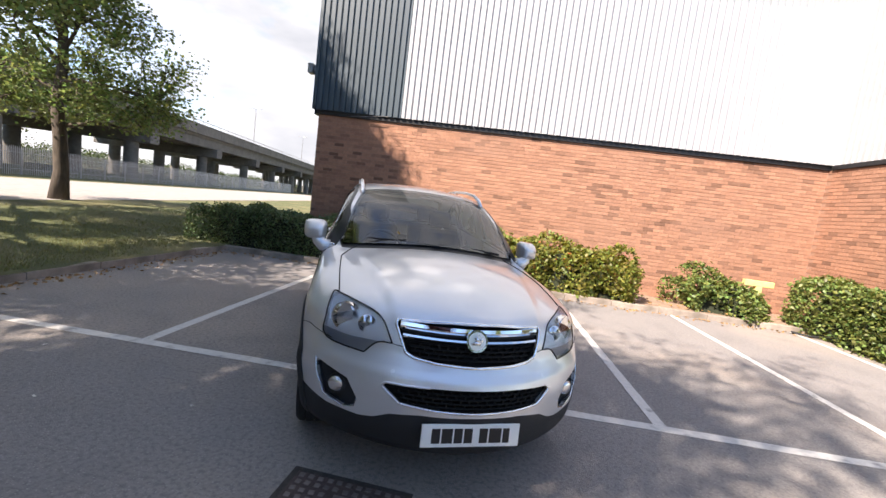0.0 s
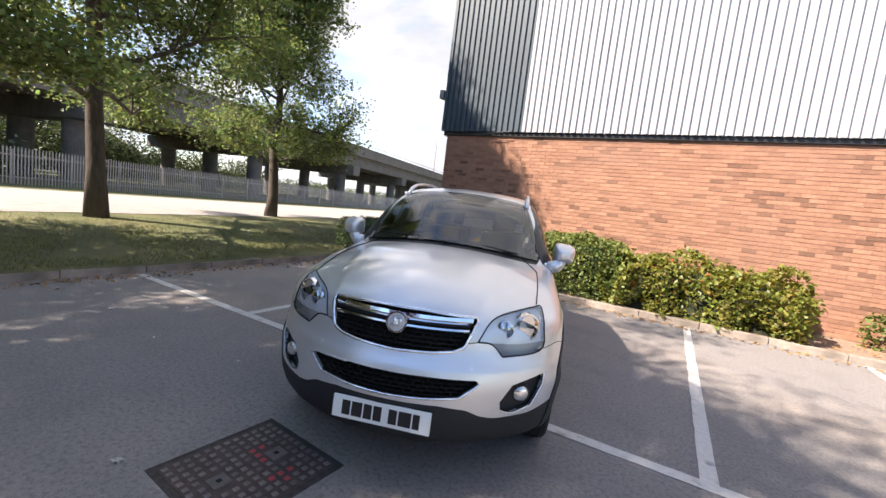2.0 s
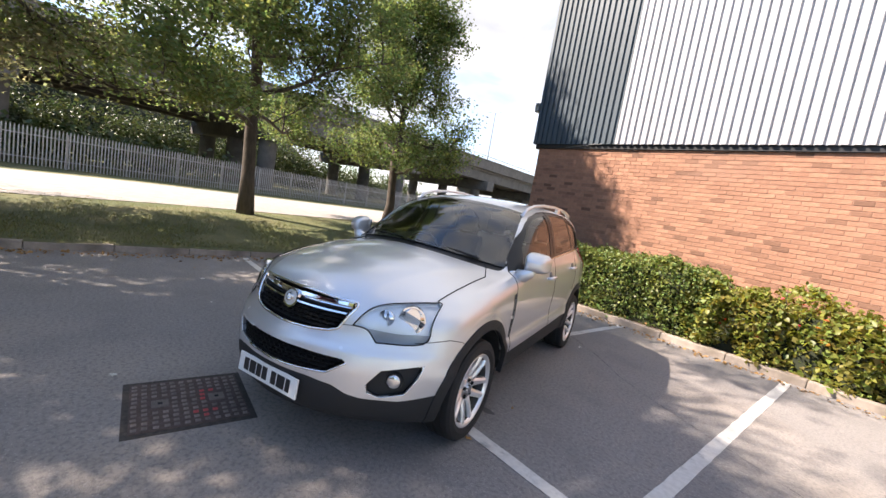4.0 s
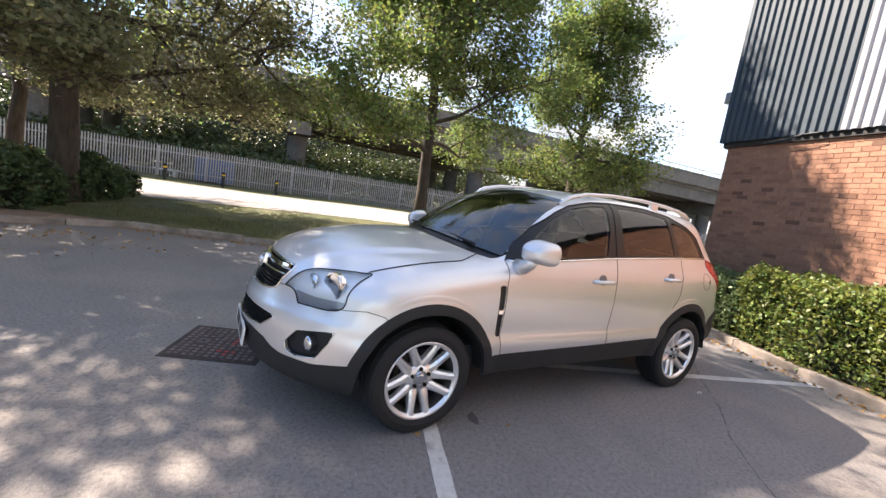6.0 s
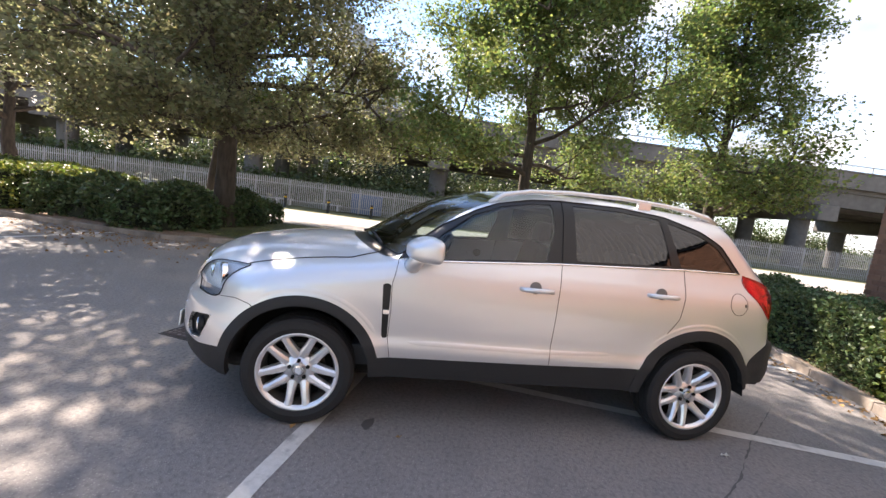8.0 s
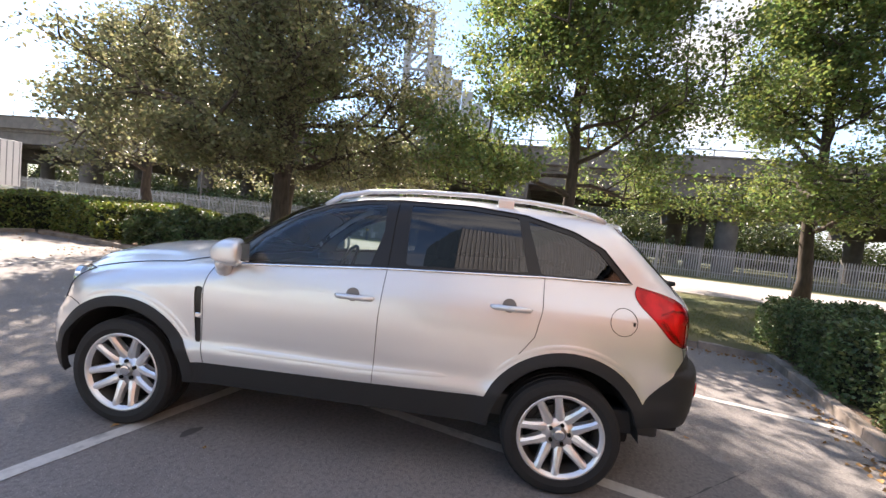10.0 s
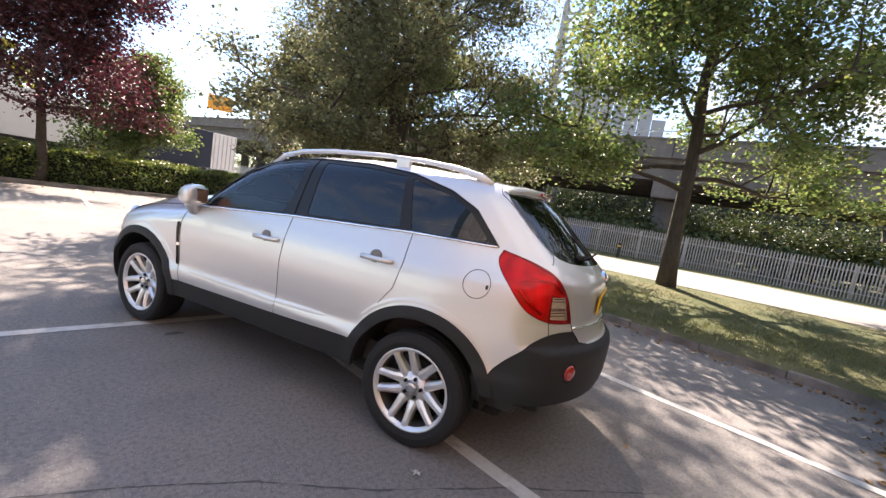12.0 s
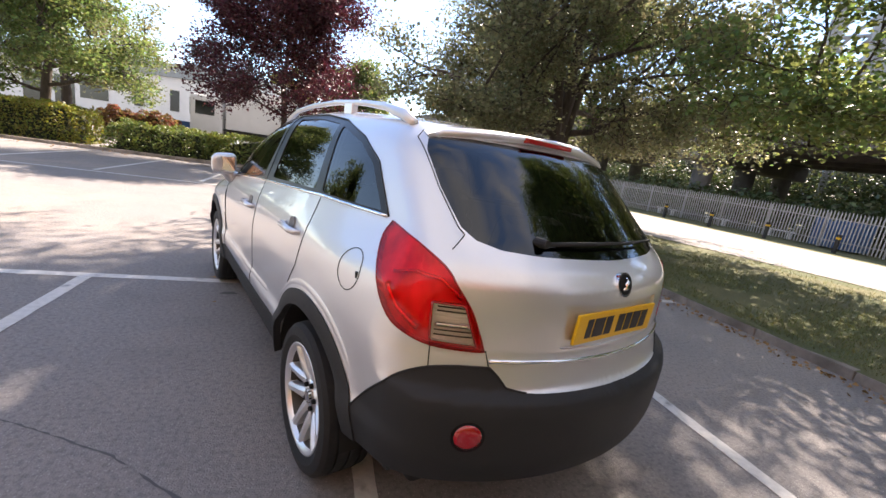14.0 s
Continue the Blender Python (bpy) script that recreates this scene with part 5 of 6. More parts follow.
for sgn in (1, -1):
    fd = panel("front_door", "front_door", SILVER, car, sgn)
    rd = panel("rear_door", "rear_door", SILVER, car, sgn)
    panel("window_frame", "window_frame", GLOSS_BLACK, car, sgn, offset=0.002, thick=0.02)
    panel("front_window", "front_window", CLEARGLASS, car, sgn, offset=0.006)
    panel("rear_window", "rear_window", TINTGLASS, car, sgn, offset=0.006, label="dark tinted rear door window")
    panel("quarter_window", "quarter_window", TINTGLASS, car, sgn, offset=0.006, label="dark tinted quarter window")
    panel("front_arch", "arch_front", TRIM, car, sgn, offset=-0.006, thick=0.03)
    panel("rear_arch", "arch_rear", TRIM, car, sgn, offset=-0.006, thick=0.03)
    panel("sill", "sill", TRIM, car, sgn, offset=-0.003, thick=0.02)
    vent = panel("side_vent", "vent", GLOSS_BLACK, car, sgn, offset=0.008, wall=1)
    part("vent_badge", boxed(0.856, 0.876, 0.472, 0.51, 0.755, 0.785, 0.003) if sgn > 0 else boxed(-0.876, -0.856, 0.472, 0.51, 0.755, 0.785, 0.003), CHROME, vent)
    lamp = panel("tail_lamp", "tail_lamp", REDGLASS, car, sgn, offset=-0.006, label="glossy red tail lamp with a clear reversing lens")
    panel("lamp_bowl", "tail_lamp", TAILBOWL, lamp, sgn, offset=0.022, wall=1)
    panel("reverse_lens", "reverse_lens", LENS, lamp, sgn, offset=-0.006)
    panel("reverse_bowl", "reverse_lens", REVBOWL, lamp, sgn, offset=0.02, wall=1)
    skin_curve("lens_frame", "wrap", REVERSE, REDLENS, lamp, 0.004, sgn, 0.003, closed=True, n=50)
    for z in (0.936, 0.952, 1.016, 1.03):
        skin_curve("lens_bar", "wrap", [(3.60, z), (3.775 - (z - 0.93) * 0.5, z)], TRIM, lamp, 0.0022, sgn, -0.012, n=12)
    skin_curve("lens_bar", "wrap", [(3.60, 0.972), (3.755, 0.972)], CHROME, lamp, 0.009, sgn, -0.012, n=12)
    skin_curve("light_band", "wrap", [(3.35, 1.10), (3.46, 1.125), (3.60, 1.118), (3.70, 1.06)], CHROME, lamp, 0.007, sgn, -0.012, n=24)
    skin_curve("light_band", "wrap", [(3.33, 1.06), (3.40, 1.0), (3.52, 0.945)], CHROME, lamp, 0.012, sgn, -0.016, n=24)
    skin_curve("lamp_rim", "wrap", TAIL, REDLENS, lamp, 0.003, sgn, 0.002, closed=True, n=90)
    # chrome strip below and round the side windows
    skin_curve("belt_strip", "side", [(0.55, 1.092), (1.6, 1.178), (2.55, 1.234), (3.045, 1.243)], CHROME, car, 0.0075, sgn, 0.003)
    skin_curve("window_surround", "side", DLO[:12], GLOSS_BLACK, car, 0.004, sgn, 0.001, n=90)
    skin_curve("crease", "side", [(0.56, 0.588), (1.54, 0.59), (2.15, 0.61)], SILVER, car, 0.06, sgn, -0.0572, sides=32, taper=0.006)
    for wy, a0, a1 in ((0.0, 25, 128), (WB, 35, 150)):
        skin_curve("flare", "side", [(wy + 0.525 * math.cos(radians(a)), WZ + 0.525 * math.sin(radians(a))) for a in range(a0, a1, 6)], SILVER, car, 0.06, sgn, -0.058, sides=32, taper=0.006)
    # shut lines
    def seam(view, pts, r=0.002, n=70):
        skin_curve("shut_line", view, pts, SEAM, car, r, sgn, 0.0008, n=n, sides=5)
    for pts in (DOOR_F, DOOR_B, DOOR_R):
        seam("side", pts[:-1] + [(pts[-1][0], pts[-1][1] + (0.04 if pts is not DOOR_R else 0))])
    skin_curve("shut_line", "top", [(0.69, -0.37), (0.70, -0.09), (0.70, 0.24), (0.63, 0.39), (0.59, 0.44)], SEAM, car, 0.0035, sgn, 0.002, n=90, sides=6)
    seam("front", [(0.42, 0.795), (0.34, 0.785)])
    seam("side", [(-0.57, 0.742), (-0.40, 0.765), (-0.31, 0.745), (-0.26, 0.71)])
    seam("rear", [(0.555, 1.57), (0.59, 1.54), (0.597, 1.38), (0.588, 1.262), (0.578, 1.245), (0.632, 1.20)], n=90)
    seam("rear", [(0.545, 0.90), (0.535, 0.845)], n=10)
    seam("wrap", [(3.59, 0.91), (3.60, 0.83)], n=10)
    skin_curve("bumper_edge", "wrap", BUMPER[4:41], TRIM, car, 0.004, sgn, 0.0, n=80)
    if sgn > 0:
        flap = skin_curve("fuel_flap", "side", [(3.0 + 0.076 * math.cos(a), 1.035 + 0.076 * math.sin(a)) for a in (math.pi * k / 20 for k in range(40))], SEAM, car, 0.002, 1, 0.0004, closed=True, n=80, sides=5)
        q = on_skin([(1.6, 3.06, 1.03)], [(-1, 0, 0)])[0]
        part("flap_catch", boxed(q[0] - 0.004, q[0] + 0.003, 3.052, 3.066, 1.018, 1.042, 0.002), GLOSS_BLACK, flap)

# front end
gr = panel("grille", "grille", DARK, car, offset=0.06, wall=1, label="black grille with chrome bars")
full = [(-p[0], p[1]) for p in GRILLE[1:8][::-1]] + GRILLE[1:8]


def front_bar(name, z0, z1, half, y_off, depth, material, parent, slope=0.0, x0=0.0):
    """A bar across the nose that follows its bow."""
    bm = bmesh.new()
    n = 28
    rings = []
    for i in range(n + 1):
        x = -half + 2 * half * i / n
        if abs(x) < x0:
            continue
        zc = (z0 + z1) / 2 + slope * abs(x)
        y = float(on_skin([(x, -2, zc)], [(0, 1, 0)])[0, 1]) + y_off
        rings.append([bm.verts.new((x, yy, zz)) for yy, zz in ((y, z0 + slope * abs(x)), (y - 0.006, zc), (y, z1 + slope * abs(x)), (y + depth, z1 + slope * abs(x)), (y + depth, z0 + slope * abs(x)))])
    for a, b in zip(rings, rings[1:]):
        if abs(a[0].co.x - b[0].co.x) > 2.5 * 2 * half / n:
            continue
        for k in range(5):
            bm.faces.new((a[k], b[k], b[(k + 1) % 5], a[(k + 1) % 5]))
    return part(name, bm, material, parent, smooth=False)


front_bar("chrome_bar", 0.868, 0.902, 0.372, 0.002, 0.02, CHROME, gr)
front_bar("chrome_bar", 0.832, 0.85, 0.36, 0.004, 0.02, CHROME, gr)
front_bar("slot_bar", 0.85, 0.868, 0.365, 0.018, 0.02, MESHBLACK, gr)
for z in (0.745, 0.767, 0.789, 0.811):
    front_bar("grille_slat", z, z + 0.008, 0.30 + (z - 0.745) * 0.6, 0.02, 0.02, MESHBLACK, gr)
for k in range(-7, 8):
    for j, z in enumerate((0.753, 0.775, 0.797)):
        x = (k + 0.5 * (j % 2)) * 0.045
        if abs(x) < 0.3:
            y = float(on_skin([(x, -2, z)], [(0, 1, 0)])[0, 1])
            part("grille_rib", boxed(x - 0.004, x + 0.004, y + 0.022, y + 0.04, z, z + 0.014), MESHBLACK, gr)
skin_curve("grille_surround", "front", full, CHROME, gr, 0.0085, 1, 0.001, closed=True, n=150)
lo = panel("lower_intake", "intake", DARK, car, offset=0.06, wall=1, label="black lower air intake")
for z in (0.535, 0.556, 0.577, 0.598, 0.617):
    front_bar("intake_slat", z, z + 0.007, 0.33 + (z - 0.535) * 1.2, 0.018, 0.02, MESHBLACK, lo)
for k in range(-9, 10):
    for j, z in enumerate((0.542, 0.563, 0.584, 0.604)):
        x = (k + 0.5 * (j % 2)) * 0.045
        if abs(x) < 0.33 + (z - 0.535) * 1.0:
            y = float(on_skin([(x, -2, z)], [(0, 1, 0)])[0, 1])
            part("intake_rib", boxed(x - 0.004, x + 0.004, y + 0.02, y + 0.04, z, z + 0.014), MESHBLACK, lo)
skin_curve("intake_rim", "front", [(-p[0], p[1]) for p in INTAKE[5:0:-1]], SILVER, lo, 0.006, 1, 0.0, n=60)
skin_curve("intake_rim", "front", INTAKE[3:6] + [(0, 0.52)] + [(-p[0], p[1]) for p in INTAKE[3:6]][::-1], CHROME, lo, 0.006, 1, 0.0, n=80)


def disc(name, center, axis, r, depth, material, parent, sides=28, dome=0.0):
    axis = Vector(axis).normalized()
    c = Vector(center)
    bm = bmesh.new()
    pts = [c - axis * depth, c, c + axis * dome * 0.7, c + axis * dome] if dome else [c - axis * depth, c]
    tube_bm(bm, pts, [r, r, r * 0.7, r * 0.15] if dome else [r, r], sides)
    return part(name, bm, material, parent, smooth=bool(dome))


by = float(on_skin([(0, -2, 0.855)], [(0, 1, 0)])[0, 1])
badge = disc("badge", (0, by - 0.012, 0.855), (0, -1, 0.25), 0.056, 0.02, CHROME, car)
disc("badge_face", (0, by - 0.0135, 0.855), (0, -1, 0.25), 0.045, 0.004, ALLOY, badge)
part("emblem", tube([(-0.03, by - 0.014, 0.838), (-0.008, by - 0.02, 0.848), (0.012, by - 0.021, 0.845), (0.006, by - 0.02, 0.862), (-0.012, by - 0.019, 0.872), (0.006, by - 0.014, 0.888)], [0.006, 0.012, 0.013, 0.012, 0.01, 0.004], 10), CHROME, badge, smooth=True)
part("emblem", tube([(0.014, by - 0.018, 0.848), (0.024, by - 0.017, 0.858), (0.02, by - 0.015, 0.875)], [0.007, 0.008, 0.004], 8), CHROME, badge, smooth=True)

for sgn in (1, -1):
    hl = panel("headlamp", "headlamp", LENS, car, sgn, offset=-0.002, label="clear headlamp with round chrome reflector")
    panel("lamp_housing", ["headlamp", "lamp_low"], REFLECTOR, hl, sgn, offset=0.028, wall=1)
    panel("smoked_strip", "lamp_low", SMOKE, hl, sgn, offset=-0.002, label="smoked lower edge of the headlamp")
    skin_curve("lamp_rim", "front", HEADLAMP, RUBBER, hl, 0.004, sgn, 0.001, closed=True, n=120)
    hc = on_skin([(0.655, -2, 0.855)], [(0, 1, 0)])[0]
    hn = skin_normal(np.array([hc]))[0]
    ax = Vector((hn[0] * 0.55, hn[1], 0)).normalized()
    c = Vector(hc) - ax * 0.022
    for nm, off, r, dep, mt in (("bowl_ring", 0.006, 0.078, 0.03, CHROME), ("bulb_bowl", 0.008, 0.069, 0.012, CHROME)):
        cc = c + ax * off
        disc(nm, (cc.x * sgn, cc.y, cc.z), (ax.x * sgn, ax.y, ax.z), r, dep, mt, hl, dome=-0.03 if nm == "bulb_bowl" else 0)
    cb = c - ax * 0.012
    disc("bulb", (cb.x * sgn, cb.y, cb.z), (ax.x * sgn, ax.y, ax.z), 0.016, 0.02, CHROME, hl, dome=0.01)
    disc("bulb_shade", (cb.x * sgn, cb.y - 0.008, cb.z + 0.03), (ax.x * sgn, ax.y, ax.z), 0.008, 0.02, MESHBLACK, hl)
    c2 = on_skin([(0.535, -2, 0.85)], [(0, 1, 0)])[0] + np.array((0, 0.022, 0))
    disc("indicator_bowl", (c2[0] * sgn, c2[1], c2[2]), (0.2 * sgn, -1, 0), 0.046, 0.02, CHROME, hl, dome=-0.015)
    fb = panel("fog_bezel", "fog_bezel", TRIM, car, sgn, offset=0.035, wall=1, label="black fog lamp recess")
    fc = on_skin([(0.66, -2, 0.53)], [(0, 1, 0)])[0]
    fdir = Vector((0.35 * sgn, -1, 0)).normalized()
    disc("fog_ring", (fc[0] * sgn, fc[1] + 0.02, 0.53), fdir, 0.05, 0.03, TRIM, fb)
    disc("fog_lens", tuple(Vector((fc[0] * sgn, fc[1] + 0.02, 0.53)) + fdir * 0.003), fdir, 0.041, 0.01, FOGLENS, fb, dome=0.01)
    skin_curve("bezel_rim", "front", FOGBEZEL[2:] + FOGBEZEL[:1], CHROME, fb, 0.003, sgn, 0.0, n=50)

for sx in (-0.4, 0.4):
    q = on_skin([(sx, -2, 0.675)], [(0, 1, 0)])[0]
    disc("parking_sensor", (q[0], q[1] - 0.0015, q[2]), tuple(skin_normal(np.array([q]))[0]), 0.011, 0.01, ALLOY, car, 14)
# plates: their marks are plain bars
def plate(name, y, z, facing, material, tilt):
    root = part(name, boxed(-0.25, 0.25, -0.006, 0.006, -0.056, 0.056, 0.004), material, car, "number plate with plain dark bars")
    root.matrix_basis = pose(0, y, z, tilt, 0, 0)
    x = -0.2
    for wd in (0.05, 0.062, 0.05, 0.05, 0.0, 0.05, 0.072, 0.042):
        if wd:
            part("plate_bar", boxed(x, x + wd - 0.008, facing * 0.0065 - 0.001, facing * 0.0065 + 0.001, -0.036, 0.036), PLATE_INK, root)
        x += wd if wd else 0.028
    return root


PLATE_W = mat("plate_white", (0.78, 0.78, 0.76), 0.35)
PLATE_Y = mat("plate_yellow", (0.75, 0.45, 0.01), 0.35)
PLATE_INK = mat("plate_ink", (0.012, 0.012, 0.014), 0.4)
plate("front_plate", -0.945, 0.415, -1, PLATE_W, -4)
plate("rear_plate", 3.592, 0.978, 1, PLATE_Y, -3)
front_bar_r = skin_curve("tailgate_strip", "rear", [(-0.535, 0.868), (0, 0.866), (0.535, 0.868)], CHROME, car, 0.0075, 1, 0.001, n=40)
rb = float(on_skin([(0, 5, 1.125)], [(0, -1, 0)])[0, 1])
rbadge = disc("badge", (0, rb + 0.006, 1.125), (0, 1, 0.3), 0.046, 0.02, CHROME, car)
disc("badge_face", (0, rb + 0.0075, 1.125), (0, 1, 0.3), 0.037, 0.004, MESHBLACK, rbadge)
part("emblem", tube([(0.016, rb + 0.012, 1.108), (-0.004, rb + 0.014, 1.115), (0.008, rb + 0.013, 1.128), (-0.01, rb + 0.01, 1.138), (0.004, rb + 0.007, 1.15)], [0.006, 0.009, 0.009, 0.008, 0.004], 8), CHROME, rbadge, smooth=True)
for sgn in (1, -1):
    q = on_skin([(0.61, 5, 0.64)], [(0, -1, 0)])[0]
    qn = Vector(skin_normal(np.array([q]))[0])
    disc("reflector_cup", (q[0] * sgn, q[1], 0.64), (qn.x * sgn, qn.y, qn.z), 0.055, 0.03, MESHBLACK, car)
    disc("rear_reflector", tuple(Vector((q[0] * sgn, q[1], 0.64)) + Vector((qn.x * sgn, qn.y, qn.z)) * 0.004), (qn.x * sgn, qn.y, qn.z), 0.045, 0.02, REDLENS, car, dome=0.006)
# roof spoiler with the high brake lamp
bm = bmesh.new()
prof = [(2.86, 1.618), (3.0, 1.623), (3.095, 1.612), (3.112, 1.6), (3.098, 1.578), (3.0, 1.578)]
rings = []
for i in range(21):
    x = -0.56 + 1.12 * i / 20
    drop, back = 0.13 * x * x, -0.34 * x * x
    rings.append([bm.verts.new((x, y + back, z - drop + (0.004 if abs(x) < 0.54 else -0.01))) for y, z in prof])
for a, b in zip(rings, rings[1:]):
    for k in range(6):
        bm.faces.new((a[k], b[k], b[(k + 1) % 6], a[(k + 1) % 6]))
bm.faces.new(rings[0][::-1])
bm.faces.new(rings[-1])
spoiler = part("spoiler", bm, SILVER, car, smooth=True)
part("brake_lamp", boxed(-0.15, 0.15, 3.07, 3.113, 1.585, 1.606, 0.006), REDLENS, spoiler, "red high brake lamp")
# rear wiper
wp = part("rear_wiper", tube([(0.33, 3.455, 1.243), (0.1, 3.487, 1.252), (-0.15, 3.487, 1.256), (-0.37, 3.452, 1.262)], [0.008, 0.008, 0.006, 0.004], 6), RUBBER, car)
part("wiper_boss", tube([(0.33, 3.42, 1.243), (0.33, 3.468, 1.246)], [0.02, 0.015], 12), RUBBER, wp)

# front wipers on the scuttle
for a, b in (((0.55, 0.42, 1.155), (0.02, 0.31, 1.2)), ((0.02, 0.28, 1.185), (-0.52, 0.44, 1.185))):
    a, b = Vector(a), Vector(b)
    w = part("front_wiper", tube([a, a.lerp(b, 0.5) + Vector((0, 0, 0.012)), b], [0.01, 0.008, 0.005], 6), RUBBER, car)

# mirrors, handles, rails
for sgn in (1, -1):
    def fx(p):
        return Vector((p[0] * sgn, p[1], p[2]))
    bm = bmesh.new()
    bmesh.ops.create_uvsphere(bm, u_segments=28, v_segments=18, radius=1)
    for v in bm.verts:
        p = v.co.copy()
        for i in range(3):
            p[i] = math.copysign(abs(p[i]) ** 0.55, p[i])
        fore = max(0.0, -p.y)
        top = 0.08 - 0.05 * fore ** 2
        low = 0.078 - 0.012 * fore
        v.co = Vector(((0.925 + p.x * (0.092 - 0.02 * fore)) * sgn, 0.715 + p.y * (0.135 if p.y < 0 else 0.06) + p.x * 0.03, 1.185 + p.z * (top if p.z > 0 else low) - 0.008 * p.x * (p.z > 0)))
    if sgn < 0:
        bmesh.ops.reverse_faces(bm, faces=bm.faces)
    mir = part("door_mirror", bm, SILVER, car, smooth=True, label="silver door mirror")
    part("mirror_glass", boxed(*sorted((0.855 * sgn, 0.995 * sgn)), 0.768, 0.7795, 1.13, 1.242, 0.004), CHROME, mir)
    part("mirror_foot", tube([fx((0.80, 0.62, 1.07)), fx((0.86, 0.625, 1.075)), fx((0.885, 0.635, 1.1)), fx((0.9, 0.66, 1.16))], [0.05, 0.05, 0.048, 0.055], 14), SILVER, mir, smooth=True)
    for hy, hz in ((1.445, 1.0), (2.36, 1.045)):
        q = on_skin([(1.6, hy, hz)], [(-1, 0, 0)])[0]
        h = part("door_handle", tube([fx((q[0] - 0.005, hy - 0.11, hz - 0.002)), fx((q[0] + 0.03, hy - 0.09, hz)), fx((q[0] + 0.034, hy + 0.06, hz + 0.002)), fx((q[0] + 0.02, hy + 0.105, hz)), fx((q[0] - 0.005, hy + 0.115, hz))], [0.012, 0.016, 0.016, 0.015, 0.01], 10), SILVER, car, smooth=True)
        disc("handle_cup", fx((q[0] + 0.0025, hy - 0.01, hz + 0.012)), (sgn, 0, 0.1), 0.04, 0.02, CUP, h)
    rail_pts = []
    for y, lift in ((1.12, 0.0), (1.22, 0.04), (1.4, 0.05), (1.7, 0.052), (2.1, 0.052), (2.45, 0.05), (2.66, 0.042), (2.82, 0.022), (2.9, 0.0)):
        q = on_skin([(0.575 if y < 2.5 else 0.575 - (y - 2.5) * 0.03, y, 3)], [(0, 0, -1)])[0]
        rail_pts.append(fx((q[0], y, q[2] + lift)))
    bm = tube(rail_pts, [0.018, 0.019, 0.016, 0.015, 0.015, 0.015, 0.018, 0.024, 0.018], 10)
    rail = part("roof_rail", bm, SILVER, car, smooth=True, label="silver roof rail")
    for y in (2.28,):
        q = on_skin([(0.575, y, 3)], [(0, 0, -1)])[0]
        part("rail_foot", boxed(*sorted((sgn * 0.558, sgn * 0.592)), y - 0.05, y + 0.05, q[2] - 0.01, q[2] + 0.045, 0.006), ALLOY, rail)

# underside and wheel housings
part("rear_undertray", boxed(-0.72, 0.72, 3.0, 3.42, 0.4, 0.5, 0.03), DARK, car)
part("floor_pan", boxed(-0.6, 0.6, -0.5, 3.2, 0.23, 0.34, 0.04), DARK, car)
for sgn in (1, -1):
    for wy in (0.0, WB):
        bm = bmesh.new()
        n = 24
        ringa, ringb = [], []
        for i in range(n + 1):
            a = math.pi * (i / n) * 0.96 + 0.02 * math.pi
            y, z = wy + 0.43 * math.cos(a), WZ + 0.43 * math.sin(a)
            ringa.append(bm.verts.new((sgn * 0.855, y, z)))
            ringb.append(bm.verts.new((sgn * 0.5, y, z)))
        for i in range(n):
            bm.faces.new((ringa[i], ringa[i + 1], ringb[i + 1], ringb[i]))
        bm.faces.new(ringb)
        part("wheel_housing", bm, DARK, car)
part("exhaust", tube([(-0.45, 3.3, 0.27), (-0.45, 3.53, 0.265)], 0.03, 12), CHROME, car)


def lathe(bm, prof, n=48):
    """Turns a profile of (x, r) round the x axis."""
    rings = [[bm.verts.new((x, r * math.cos(2 * math.pi * k / n), r * math.sin(2 * math.pi * k / n))) for x, r in prof] for k in range(n)]
    for a, b in zip(rings, rings[1:] + rings[:1]):
        for i in range(len(prof) - 1):
            bm.faces.new((a[i], b[i], b[i + 1], a[i + 1]))


BRAKE_AND_SHADE = mat("brake_iron_and_shade", (0.06, 0.055, 0.05), 0.5, metal=0.5)


